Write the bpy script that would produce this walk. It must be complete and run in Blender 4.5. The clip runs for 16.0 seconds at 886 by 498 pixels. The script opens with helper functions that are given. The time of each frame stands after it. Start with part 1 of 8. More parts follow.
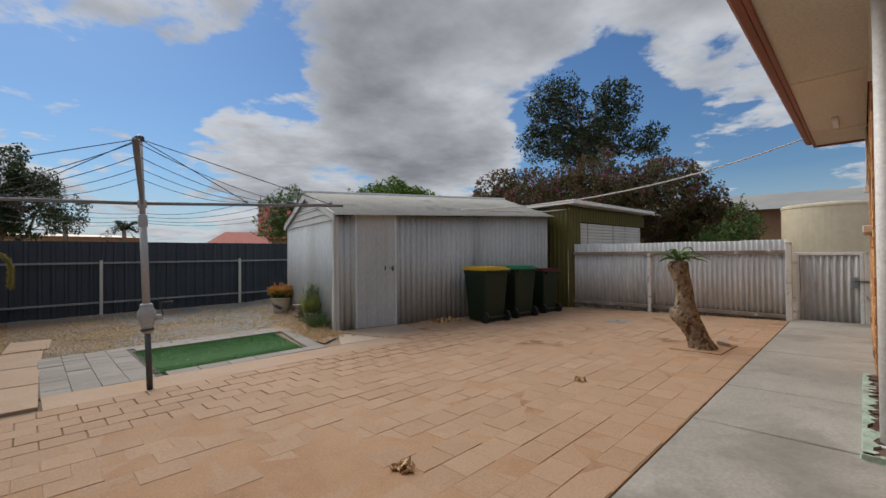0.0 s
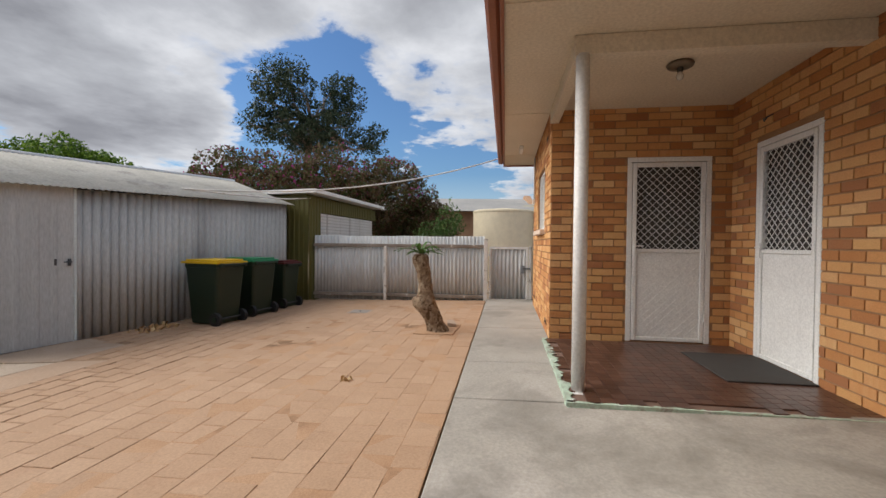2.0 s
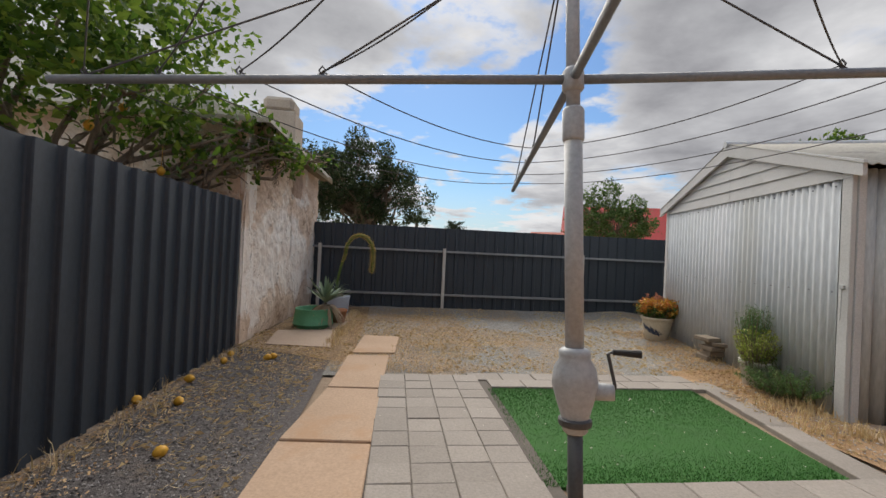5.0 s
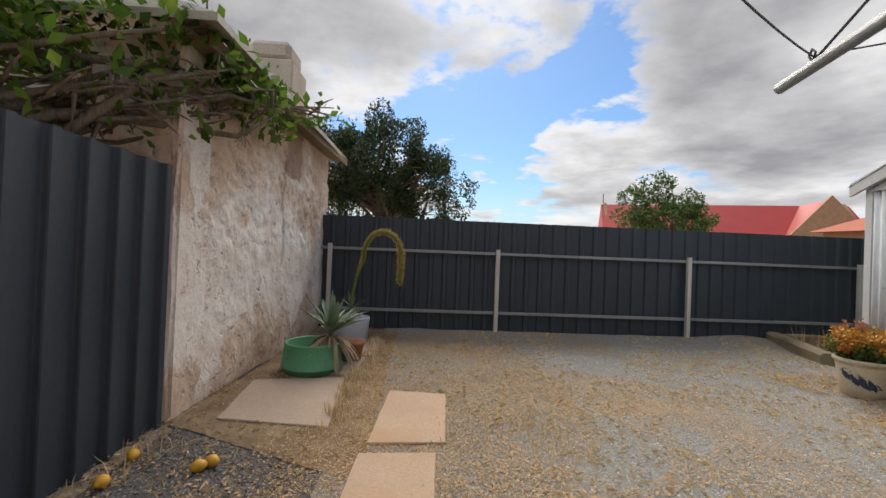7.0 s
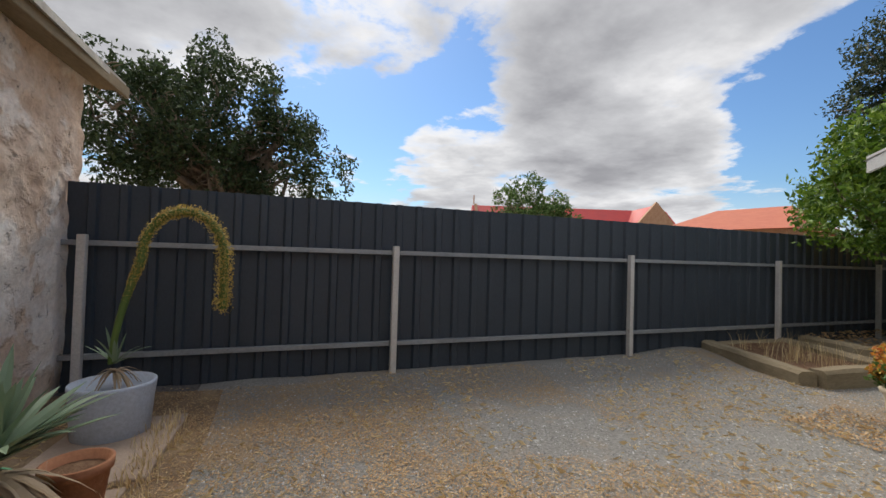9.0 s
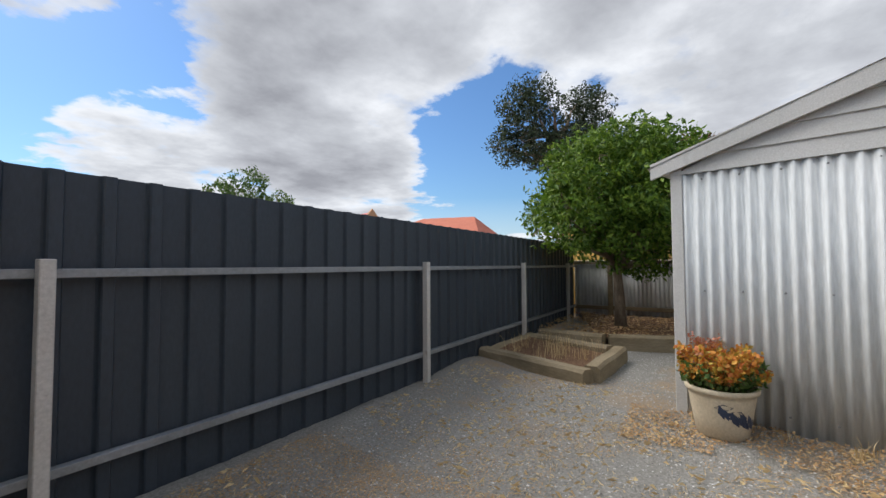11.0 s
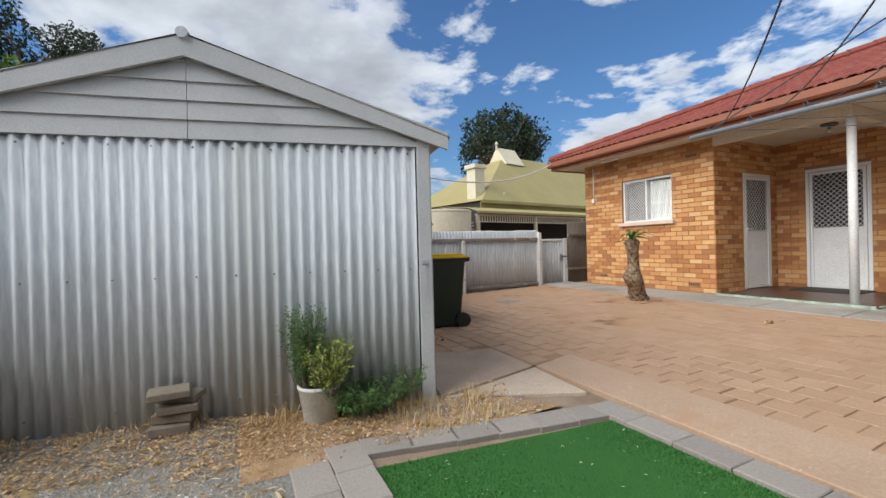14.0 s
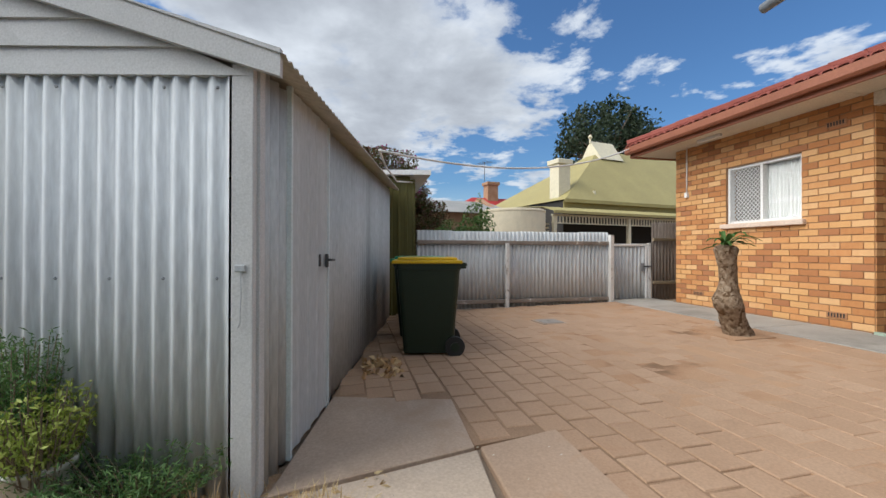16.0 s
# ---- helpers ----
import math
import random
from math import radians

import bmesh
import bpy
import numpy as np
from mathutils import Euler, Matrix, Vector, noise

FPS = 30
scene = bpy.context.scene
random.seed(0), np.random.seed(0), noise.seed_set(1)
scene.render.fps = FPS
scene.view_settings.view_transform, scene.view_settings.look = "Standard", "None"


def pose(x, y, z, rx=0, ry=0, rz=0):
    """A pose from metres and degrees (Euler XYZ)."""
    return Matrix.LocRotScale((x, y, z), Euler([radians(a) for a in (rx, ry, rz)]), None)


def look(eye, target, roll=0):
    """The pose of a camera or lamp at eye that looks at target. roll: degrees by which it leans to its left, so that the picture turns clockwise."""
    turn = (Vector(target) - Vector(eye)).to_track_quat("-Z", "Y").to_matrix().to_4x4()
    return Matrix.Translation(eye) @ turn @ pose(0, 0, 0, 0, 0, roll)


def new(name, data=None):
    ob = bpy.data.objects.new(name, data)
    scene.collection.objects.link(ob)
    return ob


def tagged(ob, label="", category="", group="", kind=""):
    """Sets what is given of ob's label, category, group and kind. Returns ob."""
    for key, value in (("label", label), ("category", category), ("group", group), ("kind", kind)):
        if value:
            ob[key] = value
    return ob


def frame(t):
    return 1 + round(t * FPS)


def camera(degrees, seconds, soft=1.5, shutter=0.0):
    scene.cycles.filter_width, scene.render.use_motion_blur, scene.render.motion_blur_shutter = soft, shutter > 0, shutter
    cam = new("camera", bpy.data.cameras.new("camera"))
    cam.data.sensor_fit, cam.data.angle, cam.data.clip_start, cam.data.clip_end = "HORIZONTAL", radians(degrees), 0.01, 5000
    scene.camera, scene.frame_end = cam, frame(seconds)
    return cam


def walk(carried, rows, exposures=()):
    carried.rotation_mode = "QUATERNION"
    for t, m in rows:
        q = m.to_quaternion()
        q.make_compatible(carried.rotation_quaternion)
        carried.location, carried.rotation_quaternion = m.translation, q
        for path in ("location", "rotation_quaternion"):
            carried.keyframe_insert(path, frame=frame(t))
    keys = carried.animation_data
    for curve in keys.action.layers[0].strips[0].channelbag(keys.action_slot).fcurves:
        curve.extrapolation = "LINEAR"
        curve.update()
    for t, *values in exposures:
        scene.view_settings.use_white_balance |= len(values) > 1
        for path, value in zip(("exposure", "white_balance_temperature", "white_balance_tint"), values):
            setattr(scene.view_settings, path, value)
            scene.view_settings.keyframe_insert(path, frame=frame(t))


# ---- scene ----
cam = camera(93.2, 16.0)
EXPOSURES = [(0.0, 0.48, 6400, 9), (0.5, 0.72, 6600, 10), (1.5, 1.0, 6700, 10), (2.0, 0.9, 6500, 10), (2.5, 0.9, 6500, 10), (3.0, 0.63, 6450, 9), (4.0, 0.78, 6700, 10), (5.0, 0.9, 6800, 10), (7.5, 1.12, 6900, 10), (8.0, 1.06, 6900, 10), (10.5, 1.22, 6500, 9), (11.0, 1.16, 6450, 9), (12.5, 0.93, 6250, 9), (13.5, 0.97, 6200, 8), (14.5, 0.87, 6100, 7), (16.0, 0.94, 6100, 7)]
PATH = [
    (0, (-0.596, -0.522, 1.275), (0.816, 0.894, 1.297), -0.5),
    (0.5, (-0.786, -0.695, 1.331), (0.993, 0.219, 1.327), -0.5),
    (1, (-0.848, -0.677, 1.315), (1.098, -0.214, 1.292), -0.3),
    (1.5, (-0.737, -0.432, 1.327), (1.247, -0.188, 1.294), 0.2),
    (2, (-0.511, -0.055, 1.316), (1.467, 0.238, 1.287), 0.6),
    (2.5, (-0.295, 0.383, 1.316), (1.608, 0.995, 1.3), 1.0),
    (3, (-0.198, 0.822, 1.258), (1.485, 1.903, 1.261), 1.2),
    (3.5, (-0.186, 1.37, 1.205), (1.122, 2.882, 1.222), 1.8),
    (4, (-0.303, 1.851, 1.169), (0.573, 3.649, 1.188), 2.3),
    (4.5, (-0.357, 2.338, 1.144), (0.136, 4.276, 1.161), 2.5),
    (5, (-0.419, 2.831, 1.14), (-0.189, 4.818, 1.153), 2.7),
    (5.2, (-0.438, 3.03, 1.139), (-0.268, 5.022, 1.152), 2.7),
    (7.5, (-0.56, 5.496, 1.118), (-0.453, 7.493, 1.137), 2.3),
    (8, (-0.553, 6.007, 1.105), (-0.285, 7.989, 1.129), 2.2),
    (10.5, (-0.115, 8.29, 1.135), (1.323, 9.677, 1.211), 0.4),
    (11, (-0.069, 8.484, 1.164), (1.63, 9.536, 1.244), -0.3),
    (11.5, (-0.064, 8.418, 1.168), (1.821, 9.084, 1.233), -1.2),
    (12, (-0.081, 8.206, 1.13), (1.903, 8.453, 1.184), -1.6),
    (12.5, (-0.136, 7.914, 1.126), (1.857, 7.75, 1.155), -2.0),
    (13, (-0.1, 7.632, 1.075), (1.835, 7.127, 1.091), -2.0),
    (13.5, (0.032, 7.289, 1.125), (1.885, 6.535, 1.121), -1.8),
    (14, (0.197, 6.886, 1.123), (1.99, 6.001, 1.112), -1.5),
    (14.5, (0.403, 6.464, 1.099), (2.184, 5.555, 1.091), -1.3),
    (15, (0.56, 6.028, 1.084), (2.381, 5.202, 1.085), -1.1),
    (15.5, (0.774, 5.584, 1.08), (2.662, 4.925, 1.087), -0.5),
    (16, (1.037, 5.183, 1.09), (2.992, 4.762, 1.101), 0.1),
]
walk(cam, [(t, look(eye, target, roll)) for t, eye, target, roll in PATH], EXPOSURES)

# ---- world, sun ----
SUN_AZ = radians(0)          # clockwise from +y
SUN_EL = radians(42)
world = bpy.data.worlds.new("world")
scene.world = world
world.use_nodes = True


def node(nt, kind, **settings):
    n = nt.nodes.new(kind)
    for key, value in settings.items():
        if key == "op":
            n.operation = value
        elif key == "blend":
            n.blend_type = value
        elif key == "data":
            n.data_type = value
        else:
            n.inputs[key.replace("_", " ")].default_value = value
    return n


def math_node(nt, op, a, b=None, clamp=False):
    n = nt.nodes.new("ShaderNodeMath")
    n.operation, n.use_clamp = op, clamp
    for i, v in enumerate((a, b)):
        if v is None:
            continue
        if isinstance(v, (int, float)):
            n.inputs[i].default_value = v
        else:
            nt.links.new(v, n.inputs[i])
    return n.outputs[0]


def ramp(nt, fac, stops):
    n = nt.nodes.new("ShaderNodeValToRGB")
    e = n.color_ramp.elements
    while len(e) < len(stops):
        e.new(0.5)
    for el, (pos, col) in zip(e, stops):
        el.position = pos
        el.color = (*col, 1) if not isinstance(col, (int, float)) else (col, col, col, 1)
    nt.links.new(fac, n.inputs[0])
    return n.outputs[0]


def mix(nt, fac, a, b, blend="MIX"):
    n = nt.nodes.new("ShaderNodeMix")
    n.data_type, n.blend_type = "RGBA", blend
    for sock, v in ((n.inputs[0], fac), (n.inputs[6], a), (n.inputs[7], b)):
        if isinstance(v, (int, float)):
            sock.default_value = v
        elif isinstance(v, tuple):
            sock.default_value = (*v, 1)
        else:
            nt.links.new(v, sock)
    return n.outputs[2]


def noise_tex(nt, vec, scale, detail=4, rough=0.55, distort=0.0, out=0):
    n = node(nt, "ShaderNodeTexNoise", Scale=scale, Detail=detail, Roughness=rough, Distortion=distort)
    if vec is not None:
        nt.links.new(vec, n.inputs["Vector"])
    return n.outputs[out]


def build_world():
    nt = world.node_tree
    nt.nodes.clear()
    out = nt.nodes.new("ShaderNodeOutputWorld")
    back = nt.nodes.new("ShaderNodeBackground")
    sky = nt.nodes.new("ShaderNodeTexSky")
    sky.sky_type, sky.sun_disc = "NISHITA", False
    sky.sun_elevation, sky.sun_rotation = SUN_EL, SUN_AZ
    sky.air_density, sky.dust_density, sky.ozone_density = 1.3, 0.4, 4.0
    tc = nt.nodes.new("ShaderNodeTexCoord")
    sep = nt.nodes.new("ShaderNodeSeparateXYZ")
    nt.links.new(tc.outputs["Generated"], sep.inputs[0])
    zz = math_node(nt, "ADD", math_node(nt, "MAXIMUM", sep.outputs[2], 0.0), 0.13)
    comb = nt.nodes.new("ShaderNodeCombineXYZ")
    nt.links.new(math_node(nt, "DIVIDE", sep.outputs[0], zz), comb.inputs[0])
    nt.links.new(math_node(nt, "DIVIDE", sep.outputs[1], zz), comb.inputs[1])
    comb.inputs[2].default_value = 3.7
    def toward(az, el, inner, outer):
        """1 near a direction of the sky (degrees, clockwise from +y), falling to 0."""
        d = nt.nodes.new("ShaderNodeVectorMath")
        d.operation = "DOT_PRODUCT"
        a, e = radians(az), radians(el)
        d.inputs[1].default_value = (math.sin(a) * math.cos(e), math.cos(a) * math.cos(e), math.sin(e))
        nt.links.new(tc.outputs["Generated"], d.inputs[0])
        n = nt.nodes.new("ShaderNodeMapRange")
        n.interpolation_type = "SMOOTHSTEP"
        nt.links.new(d.outputs["Value"], n.inputs[0])
        n.inputs[1].default_value, n.inputs[2].default_value = math.cos(radians(outer)), math.cos(radians(inner))
        return n.outputs[0]

    def scaled(k):
        n = nt.nodes.new("ShaderNodeVectorMath")
        n.operation = "SCALE"
        n.inputs[3].default_value = k
        nt.links.new(comb.outputs[0], n.inputs[0])
        return n.outputs[0]

    bias = 0.0
    for az, el, inner, outer, amount in ((45, 26, 5, 20, 0.17), (30, 9, 3, 20, 0.09), (50, 8, 2, 14, 0.07), (-30, 30, 10, 45, 0.10), (92, 28, 6, 26, 0.13), (70, 35, 4, 20, 0.08),
                                         (8, 19, 3, 14, -0.09), (24, 21, 2, 8, -0.07), (64, 13, 4, 14, -0.12), (80, 13, 3, 13, -0.08), (126, 24, 10, 34, -0.03), (230, 45, 20, 60, 0.08)):
        bias = math_node(nt, "ADD", math_node(nt, "MULTIPLY", toward(az, el, inner, outer), amount), bias)

    def density(vec):
        """Billowing cloud: broad masses with smaller puffs along their edges."""
        broad = noise_tex(nt, vec, 1.15, 12, 0.58, 0.15)
        puffs = noise_tex(nt, vec, 3.4, 7, 0.58, 0.2)
        return math_node(nt, "ADD", math_node(nt, "MULTIPLY", broad, 0.62), math_node(nt, "MULTIPLY", puffs, 0.38))

    raw = density(comb.outputs[0])
    dens = math_node(nt, "ADD", raw, bias)
    cover = ramp(nt, dens, [(0.495, 0.0), (0.535, 0.8), (0.58, 1.0)])
    # tops catch the light, undersides fall into grey
    rise = math_node(nt, "SUBTRACT", raw, density(scaled(0.93)))
    soft = noise_tex(nt, comb.outputs[0], 1.1, 6, 0.55)
    thick = math_node(nt, "ADD", math_node(nt, "MULTIPLY", dens, 0.8), math_node(nt, "MULTIPLY", soft, 0.3))
    thick = math_node(nt, "SUBTRACT", thick, math_node(nt, "MULTIPLY", rise, 0.55))
    shade = ramp(nt, thick, [(0.46, (5.0, 5.1, 5.3)), (0.555, (4.4, 4.5, 4.75)), (0.64, (3.1, 3.2, 3.45)), (0.78, (1.75, 1.8, 2.0)), (1.0, (1.1, 1.13, 1.3))])
    front = toward(225, 40, 20, 80)
    shade = mix(nt, front, shade, mix(nt, 1.0, shade, (1.5, 1.5, 1.47), "MULTIPLY"))
    deep = mix(nt, 1.0, sky.outputs[0], (0.40, 0.51, 0.64), "MULTIPLY")
    low = nt.nodes.new("ShaderNodeMapRange")
    nt.links.new(sep.outputs[2], low.inputs[0])
    low.inputs[1].default_value, low.inputs[2].default_value, low.inputs[3].default_value, low.inputs[4].default_value = 0.0, 0.16, 0.75, 0.0
    deep = mix(nt, low.outputs[0], deep, (3.3, 4.0, 4.9))
    col = mix(nt, cover, deep, shade)
    nt.links.new(col, back.inputs[0])
    back.inputs[1].default_value = 0.092
    nt.links.new(back.outputs[0], out.inputs[0])


build_world()
sun_data = bpy.data.lights.new("sun", "SUN")
sun_data.energy, sun_data.angle, sun_data.color = 2.5, radians(60), (1.0, 0.94, 0.86)
sun = new("sun", sun_data)
sun.matrix_world = look((math.sin(SUN_AZ) * math.cos(SUN_EL) * 60, math.cos(SUN_AZ) * math.cos(SUN_EL) * 60, math.sin(SUN_EL) * 60), (0, 0, 0))


# ---- materials ----
def material(name, colors, rough=0.8, metal=0.0, scale=3.0, fine=40.0, bump=0.2, fine_bump=0.1, spec=0.4, vary=0.0, island=0.0,
             stain=None, stain_scale=1.5, stain_at=(0.55, 0.7), stretch=(1, 1, 1), rough_vary=0.12, dist=0.01):
    """A surface of two or more colours mixed by coarse noise, with fine grain, stains and relief; sizes in metres."""
    m = bpy.data.materials.new(name)
    m.use_nodes = True
    nt = m.node_tree
    b = nt.nodes["Principled BSDF"]
    tc = nt.nodes.new("ShaderNodeTexCoord")
    mp = nt.nodes.new("ShaderNodeMapping")
    mp.inputs["Scale"].default_value = stretch
    nt.links.new(tc.outputs["Object"], mp.inputs[0])
    vec = mp.outputs[0]
    info = nt.nodes.new("ShaderNodeObjectInfo")
    geo = nt.nodes.new("ShaderNodeNewGeometry")
    rnd = None
    if vary or island:
        rnd = info.outputs["Random"] if vary else geo.outputs["Random Per Island"]
        off = nt.nodes.new("ShaderNodeVectorMath")
        off.operation = "ADD"
        sc = math_node(nt, "MULTIPLY", rnd, 37.0)
        cb = nt.nodes.new("ShaderNodeCombineXYZ")
        for i in range(3):
            nt.links.new(sc, cb.inputs[i])
        nt.links.new(vec, off.inputs[0])
        nt.links.new(cb.outputs[0], off.inputs[1])
        vec = off.outputs[0]
    coarse = noise_tex(nt, vec, scale, 5, 0.6)
    grain = noise_tex(nt, vec, fine, 3, 0.6)
    n = len(colors)
    if (vary or island) and n > 1:
        amount = vary or island
        f = math_node(nt, "ADD", math_node(nt, "MULTIPLY", rnd, amount), math_node(nt, "MULTIPLY", coarse, 1 - amount))
    else:
        f = coarse
    lo, hi = (0.30, 0.70) if not (vary or island) else (0.12, 0.88)
    col = ramp(nt, f, [(lo + (hi - lo) * i / max(1, n - 1), c) for i, c in enumerate(colors)] if n > 1 else [(0, colors[0]), (1, colors[0])])
    col = mix(nt, 1.0, col, ramp(nt, grain, [(0.25, 0.82), (0.75, 1.12)]), "MULTIPLY")
    if stain:
        s = noise_tex(nt, vec, stain_scale, 6, 0.65, 0.4)
        col = mix(nt, ramp(nt, s, [(stain_at[0], 0.0), (stain_at[1], 1.0)]), col, stain)
    nt.links.new(col, b.inputs["Base Color"])
    r = math_node(nt, "ADD", math_node(nt, "MULTIPLY", math_node(nt, "SUBTRACT", coarse, 0.5), rough_vary * 2), rough, clamp=True)
    nt.links.new(r, b.inputs["Roughness"])
    b.inputs["Metallic"].default_value = metal
    b.inputs["Specular IOR Level"].default_value = spec
    if bump or fine_bump:
        h = math_node(nt, "ADD", math_node(nt, "MULTIPLY", coarse, bump), math_node(nt, "MULTIPLY", grain, fine_bump))
        bp = nt.nodes.new("ShaderNodeBump")
        bp.inputs["Strength"].default_value = 1.0
        bp.inputs["Distance"].default_value = dist
        nt.links.new(h, bp.inputs["Height"])
        nt.links.new(bp.outputs[0], b.inputs["Normal"])
    return m


def leaf_material(name, colors, trans=0.25):
    m = bpy.data.materials.new(name)
    m.use_nodes = True
    nt = m.node_tree
    b = nt.nodes["Principled BSDF"]
    geo = nt.nodes.new("ShaderNodeNewGeometry")
    col = ramp(nt, geo.outputs["Random Per Island"], [(i / max(1, len(colors) - 1), c) for i, c in enumerate(colors)])
    nt.links.new(col, b.inputs["Base Color"])
    b.inputs["Roughness"].default_value = 0.55
    b.inputs["Specular IOR Level"].default_value = 0.3
    t = nt.nodes.new("ShaderNodeBsdfTranslucent")
    nt.links.new(col, t.inputs[0])
    ms = nt.nodes.new("ShaderNodeMixShader")
    ms.inputs[0].default_value = trans
    nt.links.new(b.outputs[0], ms.inputs[1])
    nt.links.new(t.outputs[0], ms.inputs[2])
    nt.links.new(ms.outputs[0], nt.nodes["Material Output"].inputs[0])
    return m


def plain(name, color, rough=0.5, metal=0.0, spec=0.4):
    return material(name, [tuple(c * 0.92 for c in color), tuple(min(1, c * 1.06) for c in color)], rough, metal, 6, 90, 0.05, 0.05, spec, dist=0.004)


M = {}
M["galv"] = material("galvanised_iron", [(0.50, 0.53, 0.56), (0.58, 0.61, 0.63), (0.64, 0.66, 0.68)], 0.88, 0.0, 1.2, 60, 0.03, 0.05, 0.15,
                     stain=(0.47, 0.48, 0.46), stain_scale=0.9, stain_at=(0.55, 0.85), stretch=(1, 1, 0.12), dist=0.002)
# darker copy of galv: the shade on the shed front is put into the colour
M["galv_shaded"] = material("grey_iron", [(0.385, 0.405, 0.415), (0.45, 0.475, 0.485), (0.51, 0.535, 0.545)], 0.8, 0.0, 1.3, 60, 0.05, 0.1, 0.3,
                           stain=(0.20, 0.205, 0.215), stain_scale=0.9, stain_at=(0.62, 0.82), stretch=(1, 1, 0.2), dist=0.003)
M["roof_iron"] = material("roof_iron", [(0.40, 0.38, 0.33), (0.48, 0.46, 0.40), (0.53, 0.51, 0.46)], 0.8, 0.05, 1.5, 30, 0.05, 0.2, 0.3,
                          stain=(0.30, 0.28, 0.25), dist=0.003)
M["fence_iron"] = material("weathered_iron", [(0.46, 0.47, 0.47), (0.56, 0.57, 0.57), (0.64, 0.65, 0.65)], 0.75, 0.0, 1.4, 25, 0.05, 0.2, 0.3,
                           stain=(0.24, 0.21, 0.19), stain_scale=1.2, stain_at=(0.58, 0.8), stretch=(1, 1, 0.2), dist=0.003)
M["rust_iron"] = material("brown_iron", [(0.16, 0.13, 0.11), (0.24, 0.20, 0.17), (0.32, 0.28, 0.25)], 0.85, 0.1, 1.6, 25, 0.05, 0.2, 0.3, stretch=(1, 1, 0.3))
M["charcoal"] = material("charcoal_steel", [(0.030, 0.040, 0.054), (0.038, 0.050, 0.065), (0.047, 0.060, 0.076)], 0.5, 0.0, 0.9, 60, 0.04, 0.03, 0.35,
                         stain=(0.06, 0.060, 0.060), stain_scale=0.8, stain_at=(0.62, 0.85), stretch=(1, 1, 0.4), dist=0.003)
M["olive"] = plain("olive_steel", (0.105, 0.095, 0.022), 0.6)
M["trim"] = material("grey_trim_paint", [(0.48, 0.49, 0.49), (0.56, 0.56, 0.56)], 0.75, 0, 2, 120, 0.05, 0.05, 0.3, stain=(0.32, 0.31, 0.30), stain_at=(0.6, 0.8), dist=0.004)
M["white"] = material("white_paint", [(0.74, 0.73, 0.71), (0.82, 0.82, 0.80)], 0.45, 0, 2, 50, 0.05, 0.1, 0.4, dist=0.003)
M["white_worn"] = material("worn_white_paint", [(0.62, 0.60, 0.57), (0.72, 0.71, 0.68)], 0.6, 0, 3, 50, 0.2, 0.2, 0.3, stain=(0.27, 0.23, 0.19), stain_scale=5, stain_at=(0.6, 0.66), dist=0.004)
M["cream"] = material("cream_paint", [(0.60, 0.54, 0.43), (0.68, 0.62, 0.51)], 0.6, 0, 1.2, 40, 0.05, 0.08, 0.3, dist=0.003)
M["rail"] = material("grey_steel_rail", [(0.22, 0.235, 0.25), (0.30, 0.315, 0.33)], 0.5, 0.3, 3, 60, 0.05, 0.05)
M["post"] = material("galvanised_post", [(0.50, 0.48, 0.45), (0.60, 0.585, 0.56)], 0.6, 0.2, 3, 60, 0.1, 0.1, stain=(0.27, 0.21, 0.16), stain_scale=4, stain_at=(0.62, 0.75))
M["pole"] = material("grey_pole_paint", [(0.36, 0.38, 0.40), (0.44, 0.46, 0.48)], 0.5, 0.0, 3, 60, 0.05, 0.1)
M["pole_arm"] = material("blue_grey_arm_paint", [(0.17, 0.185, 0.205), (0.25, 0.265, 0.285)], 0.5, 0.1, 3, 60, 0.05, 0.1)
M["pole_dark"] = plain("dark_steel", (0.09, 0.095, 0.10), 0.5, 0.5)
M["gravel"] = material("gravel", [(0.22, 0.21, 0.19), (0.31, 0.30, 0.275), (0.41, 0.395, 0.365)], 0.95, 0, 60, 180, 1.0, 0.6, 0.2,
                       stain=(0.43, 0.29, 0.155), stain_scale=0.7, stain_at=(0.52, 0.72), dist=0.02)
M["dirt"] = material("littered_dirt", [(0.32, 0.20, 0.11), (0.43, 0.28, 0.16), (0.50, 0.35, 0.20)], 0.95, 0, 6, 120, 0.8, 0.6, 0.2, stain=(0.30, 0.28, 0.26), stain_scale=2.2, stain_at=(0.58, 0.7), dist=0.02)
M["dirt_dark"] = material("brown_dirt", [(0.19, 0.13, 0.08), (0.27, 0.19, 0.12), (0.34, 0.25, 0.165)], 0.95, 0, 6, 120, 0.8, 0.6, 0.2, stain=(0.40, 0.29, 0.17), stain_scale=2.5, stain_at=(0.56, 0.72), dist=0.02)
M["ground"] = material("dry_earth", [(0.24, 0.17, 0.11), (0.33, 0.25, 0.18), (0.38, 0.30, 0.22)], 0.95, 0, 2, 120, 0.6, 0.6, 0.2, dist=0.02)
M["mulch"] = material("dark_gravel", [(0.085, 0.075, 0.07), (0.15, 0.135, 0.13), (0.22, 0.20, 0.19)], 0.95, 0, 45, 160, 1.0, 0.6, 0.2,
                      stain=(0.28, 0.20, 0.12), stain_scale=1.2, stain_at=(0.58, 0.75), dist=0.02)
PINK = [(0.335, 0.212, 0.130), (0.395, 0.258, 0.164), (0.45, 0.308, 0.205)]
M["paver"] = material("painted_paver", PINK, 0.85, 0, 2.2, 70, 0.3, 0.35, 0.25, vary=0.25, stain=(0.34, 0.20, 0.12), stain_scale=1.6, stain_at=(0.6, 0.85), dist=0.005)
